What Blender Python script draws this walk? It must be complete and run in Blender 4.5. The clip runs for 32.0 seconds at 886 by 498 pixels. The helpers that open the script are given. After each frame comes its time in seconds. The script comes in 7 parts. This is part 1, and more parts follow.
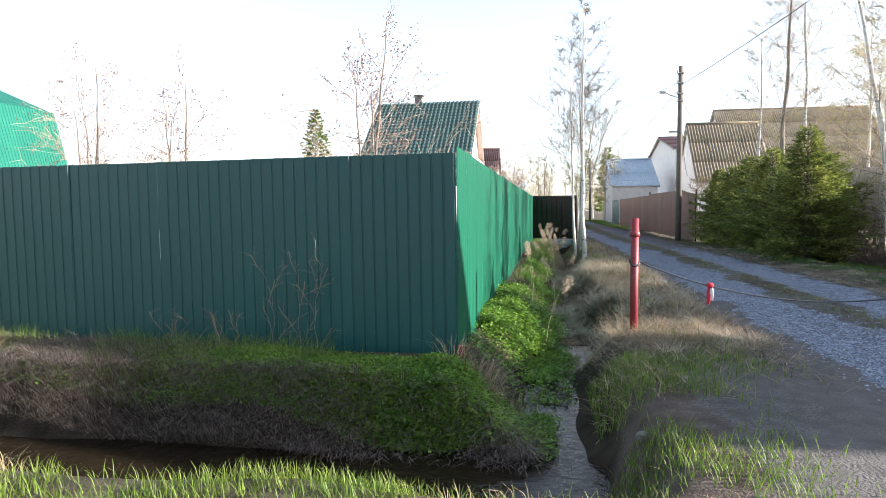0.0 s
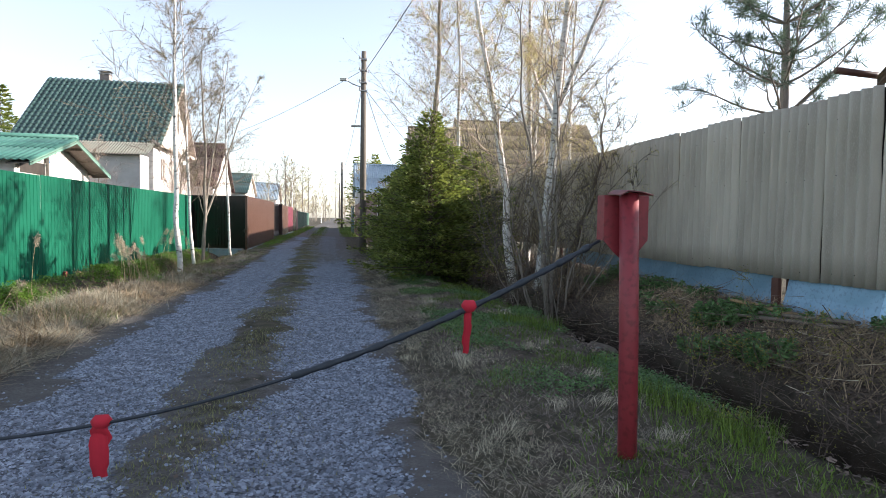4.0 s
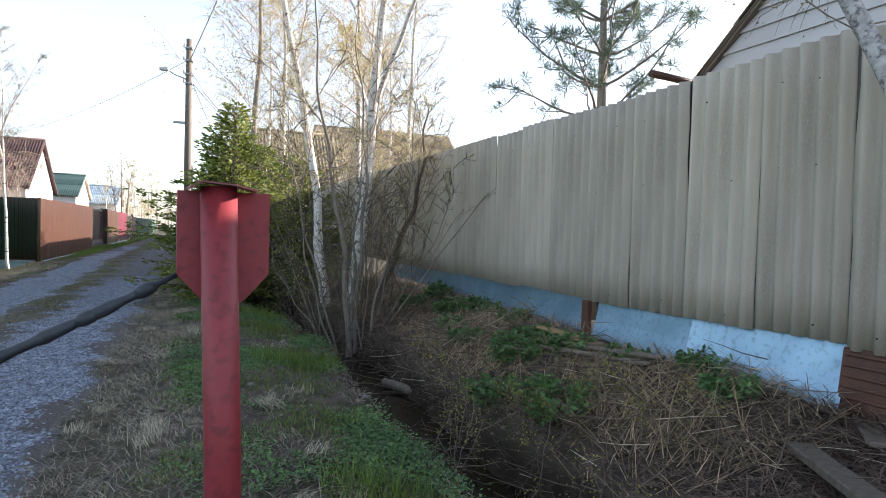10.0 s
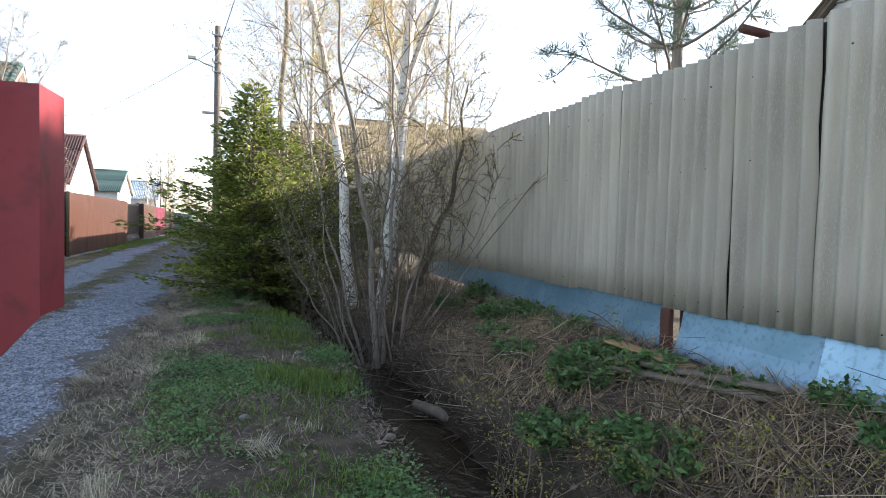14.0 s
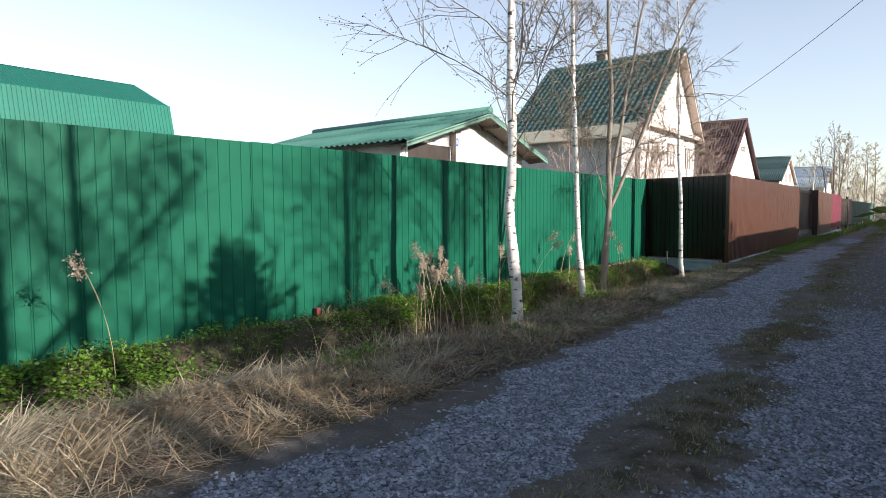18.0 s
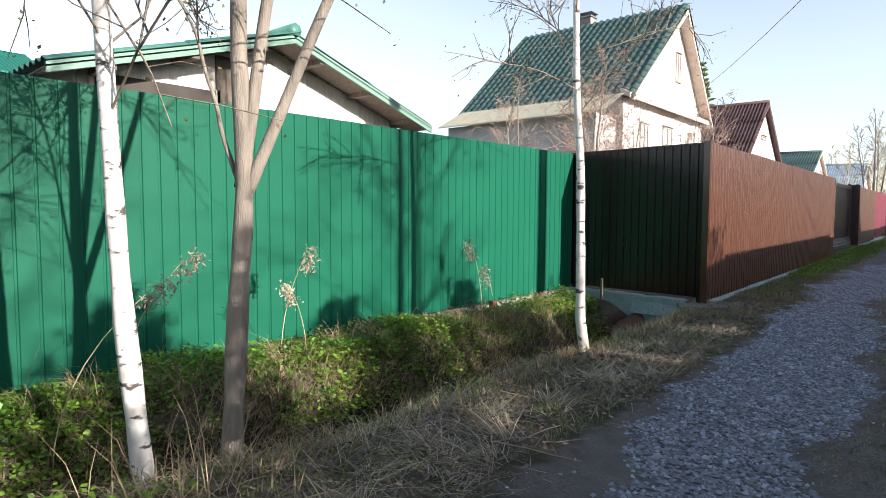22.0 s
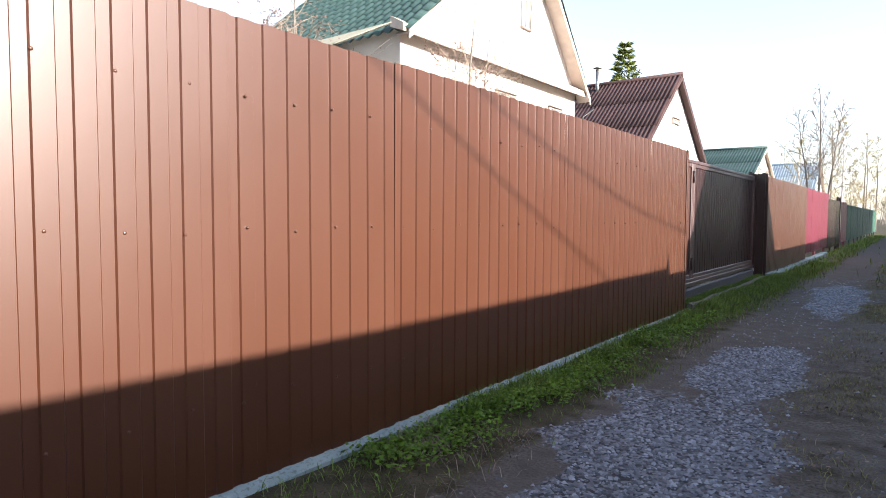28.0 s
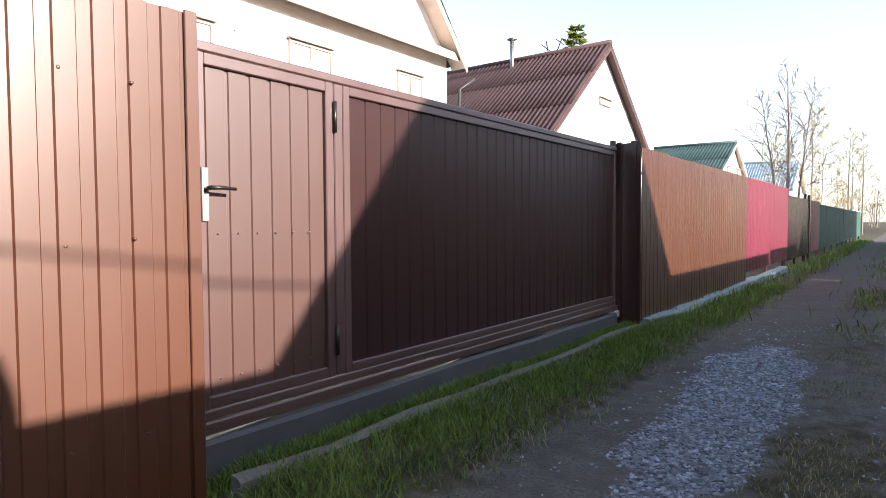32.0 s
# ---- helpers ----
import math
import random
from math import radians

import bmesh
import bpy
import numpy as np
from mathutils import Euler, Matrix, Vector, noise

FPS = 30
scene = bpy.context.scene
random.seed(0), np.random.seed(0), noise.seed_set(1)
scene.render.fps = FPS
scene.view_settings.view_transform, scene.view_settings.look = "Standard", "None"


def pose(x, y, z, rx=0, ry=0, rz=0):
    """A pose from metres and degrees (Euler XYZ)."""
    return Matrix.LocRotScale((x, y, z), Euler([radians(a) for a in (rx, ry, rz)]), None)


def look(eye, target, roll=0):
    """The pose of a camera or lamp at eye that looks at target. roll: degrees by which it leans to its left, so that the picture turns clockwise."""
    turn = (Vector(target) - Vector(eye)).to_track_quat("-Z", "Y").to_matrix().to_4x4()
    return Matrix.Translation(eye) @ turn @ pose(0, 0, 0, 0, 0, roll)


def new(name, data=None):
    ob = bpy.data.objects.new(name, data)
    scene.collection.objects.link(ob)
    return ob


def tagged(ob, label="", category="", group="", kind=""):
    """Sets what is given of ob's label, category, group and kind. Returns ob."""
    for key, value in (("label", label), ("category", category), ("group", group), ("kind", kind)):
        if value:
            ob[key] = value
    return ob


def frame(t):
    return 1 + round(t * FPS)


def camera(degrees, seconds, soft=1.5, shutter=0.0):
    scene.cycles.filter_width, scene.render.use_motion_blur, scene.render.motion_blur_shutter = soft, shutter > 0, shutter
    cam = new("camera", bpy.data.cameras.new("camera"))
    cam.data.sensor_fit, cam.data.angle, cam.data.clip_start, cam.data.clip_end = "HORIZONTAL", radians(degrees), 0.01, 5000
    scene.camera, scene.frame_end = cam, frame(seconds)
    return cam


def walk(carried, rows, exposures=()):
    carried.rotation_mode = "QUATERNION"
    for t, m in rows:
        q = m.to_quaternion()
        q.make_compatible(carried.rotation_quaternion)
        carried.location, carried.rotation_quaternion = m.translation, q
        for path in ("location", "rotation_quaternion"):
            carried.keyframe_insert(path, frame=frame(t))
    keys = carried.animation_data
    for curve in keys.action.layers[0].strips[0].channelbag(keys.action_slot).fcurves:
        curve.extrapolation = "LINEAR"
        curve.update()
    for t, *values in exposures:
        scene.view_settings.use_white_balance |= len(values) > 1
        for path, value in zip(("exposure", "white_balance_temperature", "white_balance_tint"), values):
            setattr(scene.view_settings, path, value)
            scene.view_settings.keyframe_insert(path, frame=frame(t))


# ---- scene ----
cam = camera(72.2, 32.0, soft=0.9)
PATH = [
    (0, (-1.649, -30.376, 1.49), (-1.973, -28.406, 1.365), -0.4),
    (0.5, (-1.068, -29.775, 1.514), (-1.277, -27.789, 1.392), -0.4),
    (1, (-0.457, -29.259, 1.568), (-0.625, -27.27, 1.44), -0.5),
    (1.5, (0.125, -28.769, 1.605), (0.005, -26.777, 1.478), -0.3),
    (2, (0.726, -28.084, 1.519), (0.674, -26.089, 1.398), -0.1),
    (2.5, (1.376, -27.499, 1.479), (1.465, -25.504, 1.363), 0.1),
    (3, (2.25, -26.719, 1.403), (2.426, -24.73, 1.292), 0.2),
    (3.5, (2.867, -26.112, 1.391), (3.145, -24.134, 1.286), 0.5),
    (5.5, (4.851, -24.343, 1.392), (5.306, -22.397, 1.313), 1.2),
    (6, (4.887, -24.374, 1.428), (5.39, -22.44, 1.359), 1.2),
    (6.5, (4.895, -24.372, 1.415), (5.461, -22.455, 1.351), 1.4),
    (7, (4.888, -24.379, 1.43), (5.481, -22.471, 1.364), 1.3),
    (7.5, (4.868, -24.376, 1.418), (5.484, -22.474, 1.355), 1.5),
    (8, (4.909, -24.365, 1.432), (5.536, -22.467, 1.367), 1.3),
    (8.5, (4.92, -24.354, 1.413), (5.585, -22.468, 1.355), 1.6),
    (9, (4.938, -24.351, 1.433), (5.623, -22.473, 1.373), 1.4),
    (9.5, (4.944, -24.358, 1.418), (5.668, -22.494, 1.363), 1.5),
    (10, (4.946, -24.359, 1.432), (5.699, -22.508, 1.374), 1.5),
    (10.5, (4.981, -24.383, 1.427), (5.764, -22.543, 1.373), 1.6),
    (11, (4.959, -24.4, 1.429), (5.81, -22.591, 1.379), 1.6),
    (11.5, (4.965, -24.394, 1.422), (5.846, -22.599, 1.372), 1.5),
    (12, (4.963, -24.408, 1.428), (5.856, -22.619, 1.376), 1.5),
    (12.5, (5.015, -24.399, 1.451), (5.919, -22.616, 1.394), 1.2),
    (13, (5.11, -24.107, 1.383), (6.02, -22.327, 1.325), 1.4),
    (13.5, (5.17, -23.645, 1.384), (6.069, -21.86, 1.311), 1.5),
    (14, (5.344, -23.197, 1.395), (5.985, -21.304, 1.317), 1.4),
    (14.2, (5.362, -23.0, 1.409), (5.748, -21.041, 1.311), 1.1),
    (14.4, (5.36, -22.755, 1.4), (5.502, -20.762, 1.3), 1.1),
    (14.7, (5.275, -22.46, 1.42), (5.058, -20.475, 1.302), 0.9),
    (15, (5.19, -22.094, 1.411), (4.543, -20.206, 1.286), 0.9),
    (15.5, (5.023, -20.808, 1.366), (3.95, -19.125, 1.242), -0.3),
    (17.5, (4.015, -17.115, 1.334), (2.822, -15.514, 1.212), -0.2),
    (18, (3.712, -16.228, 1.35), (2.483, -14.655, 1.226), -0.3),
    (18.5, (3.407, -15.294, 1.361), (2.073, -13.808, 1.237), -0.3),
    (19, (3.175, -14.4, 1.366), (1.826, -12.928, 1.243), -0.3),
    (19.5, (2.966, -13.397, 1.285), (1.603, -11.939, 1.165), -0.3),
    (20, (2.786, -12.466, 1.284), (1.447, -10.985, 1.159), 0.0),
    (20.5, (2.621, -11.483, 1.269), (1.283, -10.002, 1.139), 0.4),
    (21, (2.547, -10.474, 1.252), (1.23, -8.973, 1.124), 0.4),
    (21.5, (2.534, -9.478, 1.241), (1.222, -7.975, 1.109), 0.7),
    (22, (2.554, -8.568, 1.271), (1.27, -7.039, 1.145), 0.3),
    (22.5, (2.61, -7.599, 1.265), (1.33, -6.067, 1.142), 0.2),
    (23, (2.614, -6.627, 1.268), (1.374, -5.062, 1.153), -0.0),
    (23.5, (2.602, -5.644, 1.251), (1.363, -4.077, 1.144), -0.2),
    (24, (2.624, -4.773, 1.281), (1.402, -3.194, 1.169), -0.0),
    (24.5, (2.613, -3.814, 1.273), (1.39, -2.235, 1.164), -0.0),
    (25, (2.643, -2.968, 1.301), (1.425, -1.386, 1.192), -0.1),
    (25.5, (2.681, -2.071, 1.27), (1.457, -0.493, 1.165), -0.2),
    (26, (2.619, -1.212, 1.242), (1.4, 0.37, 1.134), 0.1),
    (26.5, (2.575, -0.361, 1.292), (1.347, 1.213, 1.176), 0.5),
    (28.5, (2.433, 3.871, 1.321), (1.209, 5.449, 1.219), 0.1),
    (29, (2.427, 4.819, 1.327), (1.201, 6.397, 1.229), -0.1),
    (29.5, (2.405, 5.795, 1.297), (1.174, 7.368, 1.2), 0.0),
    (30, (2.425, 6.647, 1.311), (1.192, 8.219, 1.218), -0.2),
    (30.5, (2.404, 7.543, 1.305), (1.168, 9.113, 1.213), -0.2),
    (31, (2.396, 8.336, 1.303), (1.169, 9.913, 1.214), -0.1),
    (31.5, (2.409, 9.166, 1.297), (1.184, 10.744, 1.211), -0.2),
    (32, (2.478, 9.885, 1.303), (1.268, 11.476, 1.22), -0.3),
]
LIGHT = [(0.0, 1.94), (1.0, 1.7), (2.0, 1.37), (3.5, 1.52), (6.0, 1.89), (12.5, 1.98), (14.0, 2.12), (15.0, 1.77), (17.5, 1.1), (19.5, 1.24), (21.0, 1.42), (23.0, 1.37), (25.0, 1.79), (26.5, 1.99), (28.5, 1.79), (32.0, 1.84)]      # seconds, stops
walk(cam, [(t, look(eye, target, roll)) for t, eye, target, roll in PATH], [(t, stops, 6150, 12) for t, stops in LIGHT])

# ---- light ----
SUN_WAY = Vector((1.0, 0.04, 0.35)).normalized()      # towards the sun
world = bpy.data.worlds.new("sky")
scene.world = world
world.use_nodes = True
wn = world.node_tree.nodes
sky = wn.new("ShaderNodeTexSky")
sky.sky_type = "NISHITA"
sky.sun_disc = False
sky.sun_elevation = math.asin(SUN_WAY.z)
sky.sun_rotation = math.atan2(SUN_WAY.x, SUN_WAY.y)
sky.air_density, sky.dust_density, sky.ozone_density = 1.0, 0.8, 1.0
wn["Background"].inputs["Strength"].default_value = 0.108
veil = wn.new("ShaderNodeHueSaturation")              # thin high cloud takes most of the blue out
veil.inputs["Saturation"].default_value = 0.56
world.node_tree.links.new(sky.outputs[0], veil.inputs["Color"])
world.node_tree.links.new(veil.outputs[0], wn["Background"].inputs["Color"])
sun_data = bpy.data.lights.new("sun", "SUN")
sun_data.energy, sun_data.angle, sun_data.color = 5.0, radians(0.55), (1.0, 0.89, 0.76)
sun = new("sun", sun_data)
sun.matrix_world = look(SUN_WAY * 60, (0, 0, 0))


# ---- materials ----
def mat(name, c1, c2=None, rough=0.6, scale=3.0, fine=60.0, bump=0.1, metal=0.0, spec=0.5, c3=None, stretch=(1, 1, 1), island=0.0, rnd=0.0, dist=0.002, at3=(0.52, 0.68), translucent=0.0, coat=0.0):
    """Two scales of colour variation, with a fine relief. rnd: how far single objects differ; island: how far joined pieces differ."""
    m = bpy.data.materials.new(name)
    m.use_nodes = True
    nt = m.node_tree
    nd, ln = nt.nodes, nt.links
    b = nd["Principled BSDF"]
    co = nd.new("ShaderNodeTexCoord")
    mp = nd.new("ShaderNodeMapping")
    mp.inputs["Scale"].default_value = stretch
    ln.new(co.outputs["Object"], mp.inputs["Vector"])
    n1 = nd.new("ShaderNodeTexNoise")
    n1.inputs["Scale"].default_value, n1.inputs["Detail"].default_value = scale, 5
    n2 = nd.new("ShaderNodeTexNoise")
    n2.inputs["Scale"].default_value, n2.inputs["Detail"].default_value = fine, 3
    for n in (n1, n2):
        ln.new(mp.outputs[0], n.inputs["Vector"])
    c2 = c2 or tuple(v * 0.75 for v in c1)
    ramp = nd.new("ShaderNodeValToRGB")
    ramp.color_ramp.elements[0].position, ramp.color_ramp.elements[1].position = 0.32, 0.68
    ramp.color_ramp.elements[0].color, ramp.color_ramp.elements[1].color = (*c1, 1), (*c2, 1)
    ln.new(n1.outputs["Fac"], ramp.inputs["Fac"])
    out = ramp.outputs[0]
    if c3:
        r3 = nd.new("ShaderNodeMapRange")
        r3.inputs["From Min"].default_value, r3.inputs["From Max"].default_value = at3
        ln.new(n2.outputs["Fac"], r3.inputs["Value"])
        mx = nd.new("ShaderNodeMix")
        mx.data_type = "RGBA"
        ln.new(r3.outputs[0], mx.inputs["Factor"])
        ln.new(out, mx.inputs["A"])
        mx.inputs["B"].default_value = (*c3, 1)
        out = mx.outputs["Result"]
    if rnd or island:
        if island:
            src = nd.new("ShaderNodeNewGeometry").outputs["Random Per Island"]
        else:
            src = nd.new("ShaderNodeObjectInfo").outputs["Random"]
        rr = nd.new("ShaderNodeMapRange")
        k = rnd or island
        rr.inputs["To Min"].default_value, rr.inputs["To Max"].default_value = 1 - k, 1 + k
        ln.new(src, rr.inputs["Value"])
        hs = nd.new("ShaderNodeHueSaturation")
        ln.new(rr.outputs[0], hs.inputs["Value"])
        ln.new(out, hs.inputs["Color"])
        out = hs.outputs[0]
    ln.new(out, b.inputs["Base Color"])
    rg = nd.new("ShaderNodeMapRange")
    rg.inputs["To Min"].default_value, rg.inputs["To Max"].default_value = max(rough - 0.1, 0.03), min(rough + 0.12, 1)
    ln.new(n1.outputs["Fac"], rg.inputs["Value"])
    ln.new(rg.outputs[0], b.inputs["Roughness"])
    b.inputs["Metallic"].default_value = metal
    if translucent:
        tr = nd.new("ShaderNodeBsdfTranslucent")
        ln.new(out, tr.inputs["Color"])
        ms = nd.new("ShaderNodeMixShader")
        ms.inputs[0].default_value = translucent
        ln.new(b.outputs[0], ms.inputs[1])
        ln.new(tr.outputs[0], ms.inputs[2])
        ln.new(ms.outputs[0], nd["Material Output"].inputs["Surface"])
    b.inputs["Specular IOR Level"].default_value = spec
    b.inputs["Coat Weight"].default_value, b.inputs["Coat Roughness"].default_value = coat, 0.36
    if bump:
        bp = nd.new("ShaderNodeBump")
        bp.inputs["Strength"].default_value, bp.inputs["Distance"].default_value = bump, dist
        ln.new(n2.outputs["Fac"], bp.inputs["Height"])
        ln.new(bp.outputs[0], b.inputs["Normal"])
    return m


GREEN = mat("green_sheet_paint", (0.0065, 0.08, 0.046), (0.0078, 0.091, 0.053), 0.5, 0.7, 9, 0.05, spec=0.12, rnd=0.03)
# same paint as GREEN, with the road side's shade put into the colour
GREEN_SHADED = mat("shaded_green_sheet_paint", (0.005, 0.055, 0.052), (0.006, 0.065, 0.06), 0.42, 0.7, 9, 0.05, spec=0.45, rnd=0.03)
BROWN = mat("brown_sheet_paint", (0.064, 0.02, 0.0078), (0.071, 0.0226, 0.009), 0.38, 0.8, 14, 0.04, spec=0.5, coat=0.6, rnd=0.03)
# dark brown of posts and rails; on sheets it carries their shade
BROWN_POST_AND_SHADE = mat("dark_brown_posts_and_shaded_sheet", (0.016, 0.0065, 0.0065), (0.019, 0.008, 0.0075), 0.24, 0.6, 9, 0.03, spec=0.4, rnd=0.03)
MAGENTA = mat("cherry_sheet_paint", (0.12, 0.014, 0.03), (0.135, 0.018, 0.036), 0.42, 0.6, 9, 0.03, spec=0.5, rnd=0.05)
TEAL = mat("teal_gate_paint", (0.01, 0.07, 0.075), None, 0.4)
FAR_GREEN = mat("mesh_fence_green", (0.005, 0.07, 0.042), None, 0.6)
# upright streaks in the colour strengthen the shading of the waves
SLATE = mat("fibre_cement_sheet", (0.44, 0.395, 0.32), (0.335, 0.3, 0.245), 0.85, 2.2, 90, 0.3, stretch=(1, 3.5, 0.45), c3=(0.44, 0.4, 0.335), rnd=0.09, dist=0.004)
# both zincs: the blue of the reflected sky is put into the base colour
ZINC = mat("zinc_sheet", (0.15, 0.26, 0.35), (0.21, 0.33, 0.44), 0.42, 3, 24, 0.1, 0.4, c3=(0.13, 0.21, 0.28), rnd=0.16)
ZINC_NEW = mat("bright_zinc_sheet", (0.32, 0.49, 0.64), (0.27, 0.42, 0.56), 0.38, 4, 18, 0.1, 0.4, c3=(0.2, 0.31, 0.41))
CONCRETE = mat("painted_concrete", (0.2, 0.27, 0.3), (0.28, 0.34, 0.36), 0.85, 5, 50, 0.4, c3=(0.14, 0.17, 0.17), dist=0.006)
STONE = mat("rubble_concrete", (0.17, 0.16, 0.145), (0.12, 0.115, 0.105), 0.9, 6, 40, 0.6, c3=(0.08, 0.085, 0.05), dist=0.01)
RED_PAINT = mat("red_post_paint", (0.2, 0.02, 0.028), (0.25, 0.028, 0.036), 0.5, 5, 30, 0.2, c3=(0.15, 0.018, 0.022))
RED_DARK = mat("oxide_red_post", (0.16, 0.03, 0.025), (0.12, 0.025, 0.02), 0.6, 5, 30, 0.2)
RUST = mat("rusty_brown_metal", (0.07, 0.026, 0.018), (0.1, 0.04, 0.025), 0.6, 7, 40, 0.3)
RED_CLOTH = mat("red_cloth", (0.42, 0.012, 0.03), (0.5, 0.02, 0.04), 0.85, 9, 90, 0.3)
WHITE_CLOTH = mat("white_cloth", (0.75, 0.75, 0.75), (0.6, 0.62, 0.65), 0.85, 9, 90, 0.3)
CABLE = mat("taped_black_cable", (0.016, 0.022, 0.03), (0.03, 0.038, 0.05), 0.5, 25, 120, 0.3)
WIRE = mat("wire_black", (0.03, 0.03, 0.03), None, 0.5)
POLE_WOOD = mat("weathered_pole_wood", (0.1, 0.085, 0.07), (0.15, 0.13, 0.11), 0.85, 3, 40, 0.4, stretch=(6, 6, 1))
OLD_WOOD = mat("grey_old_wood", (0.17, 0.14, 0.11), (0.11, 0.09, 0.07), 0.85, 4, 50, 0.4, stretch=(5, 5, 1), rnd=0.2)
STEEL = mat("plain_steel", (0.35, 0.34, 0.33), (0.28, 0.27, 0.26), 0.4, 8, 60, 0.1, 0.9)
DARK_STEEL = mat("dark_handle_metal", (0.05, 0.045, 0.04), None, 0.35, 8, 60, 0.1, 0.8)
WHITE_WALL = mat("white_painted_wall", (0.8, 0.76, 0.72), (0.72, 0.68, 0.64), 0.85, 2, 40, 0.2)
SIDING = mat("white_vinyl_siding", (0.5, 0.49, 0.5), (0.44, 0.43, 0.44), 0.5, 1.5, 30, 0.05, rnd=0.04)
TRIM_WOOD = mat("brown_trim_boards", (0.16, 0.12, 0.09), (0.12, 0.09, 0.07), 0.7, 4, 40, 0.2)
CREAM = mat("cream_trim_boards", (0.5, 0.42, 0.36), (0.42, 0.35, 0.3), 0.7, 4, 40, 0.2)
ROOF_GREEN = mat("green_wavy_roof", (0.03, 0.066, 0.06), (0.045, 0.09, 0.082), 0.42, 1.2, 25, 0.15, c3=(0.07, 0.095, 0.088), rnd=0.06)
ROOF_GREEN_NEW = mat("bright_green_metal_roof", (0.005, 0.095, 0.065), (0.007, 0.112, 0.078), 0.5, 1, 9, 0.05, spec=0.25, rnd=0.04)
ROOF_RED = mat("maroon_wavy_roof", (0.055, 0.03, 0.03), (0.075, 0.042, 0.04), 0.6, 2, 25, 0.2, spec=0.3, rnd=0.06)
ROOF_GREY = mat("old_grey_roof", (0.16, 0.13, 0.09), (0.22, 0.18, 0.12), 0.8, 2, 25, 0.3)
ROOF_METAL = mat("zinc_far_roof", (0.42, 0.5, 0.56), (0.36, 0.44, 0.5), 0.45, 2, 9, 0.05, 0.4)
BRICK = mat("chimney_brick", (0.26, 0.215, 0.195), (0.2, 0.165, 0.15), 0.85, 8, 40, 0.3)
SLOT_SHADE = mat("slot_shade", (0.03, 0.022, 0.016), None, 0.7)
WATER = mat("ditch_water", (0.02, 0.015, 0.009), None, 0.2, 6, 11, 0.8, spec=0.25, dist=0.02)
BIRCH = mat("birch_bark", (0.76, 0.73, 0.69), (0.6, 0.55, 0.5), 0.75, 4, 6, 0.4, c3=(0.07, 0.06, 0.055), stretch=(1.6, 1.6, 4), at3=(0.57, 0.65), dist=0.008)
BIRCH_DIM = mat("greyish_birch_bark", (0.62, 0.6, 0.57), (0.46, 0.43, 0.4), 0.8, 5, 7, 0.4, c3=(0.09, 0.08, 0.072), stretch=(1.6, 1.6, 3), at3=(0.55, 0.65), dist=0.008)
BIRCH_OLD = mat("mottled_old_birch_bark", (0.46, 0.45, 0.44), (0.27, 0.26, 0.25), 0.85, 14, 22, 0.6, c3=(0.11, 0.1, 0.095), stretch=(1.3, 1.3, 1.6), at3=(0.5, 0.66), dist=0.01)
BARK = mat("grey_brown_bark", (0.17, 0.145, 0.12), (0.26, 0.225, 0.185), 0.85, 6, 30, 0.6, stretch=(5, 5, 1), dist=0.01)
BARK_DARK = mat("dark_spruce_bark", (0.07, 0.05, 0.038), (0.1, 0.075, 0.055), 0.9, 6, 30, 0.6, dist=0.01)
TWIG = mat("bare_twigs", (0.16, 0.125, 0.095), (0.23, 0.185, 0.14), 0.8, 3, 20, 0, island=0.25)
# reddish twigs, lightened: the bloom of backlight is put into the colour
TWIG_RED_BACKLIT = mat("reddish_backlit_twigs", (0.3, 0.22, 0.165), (0.4, 0.31, 0.24), 0.8, 3, 20, 0, island=0.3)
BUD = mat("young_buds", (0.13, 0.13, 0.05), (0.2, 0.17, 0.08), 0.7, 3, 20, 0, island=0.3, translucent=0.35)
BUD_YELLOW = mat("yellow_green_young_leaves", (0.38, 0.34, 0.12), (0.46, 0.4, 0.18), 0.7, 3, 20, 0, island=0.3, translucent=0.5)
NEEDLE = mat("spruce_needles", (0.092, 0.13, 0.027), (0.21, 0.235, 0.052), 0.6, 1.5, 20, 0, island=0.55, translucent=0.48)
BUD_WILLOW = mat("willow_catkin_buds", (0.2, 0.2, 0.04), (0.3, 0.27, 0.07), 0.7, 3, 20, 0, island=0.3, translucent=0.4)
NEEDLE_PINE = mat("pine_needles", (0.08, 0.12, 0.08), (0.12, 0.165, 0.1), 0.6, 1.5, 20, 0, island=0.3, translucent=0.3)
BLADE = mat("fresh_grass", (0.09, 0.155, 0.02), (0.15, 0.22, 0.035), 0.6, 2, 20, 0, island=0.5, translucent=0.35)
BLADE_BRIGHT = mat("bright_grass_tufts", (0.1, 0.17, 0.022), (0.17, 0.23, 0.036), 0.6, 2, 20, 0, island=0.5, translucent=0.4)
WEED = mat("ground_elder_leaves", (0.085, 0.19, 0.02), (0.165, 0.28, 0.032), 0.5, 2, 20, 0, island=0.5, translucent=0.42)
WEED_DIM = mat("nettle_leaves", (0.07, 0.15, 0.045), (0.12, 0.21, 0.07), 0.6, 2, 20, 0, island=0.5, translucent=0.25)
BROWN_TRIM = mat("glossy_brown_trim", (0.06, 0.021, 0.012), (0.066, 0.024, 0.014), 0.2, 0.6, 9, 0.03, spec=0.8)
PALE_BLOCK = mat("whitish_foundation_block", (0.36, 0.34, 0.32), (0.26, 0.25, 0.235), 0.9, 5, 40, 0.4, c3=(0.17, 0.16, 0.15), dist=0.006)
# dark brown twigs, darkened more to hold the shade of the thicket
TWIG_DARK_SHADED = mat("dark_willow_twigs_shaded", (0.075, 0.06, 0.045), (0.12, 0.1, 0.075), 0.8, 3, 20, 0, island=0.25)
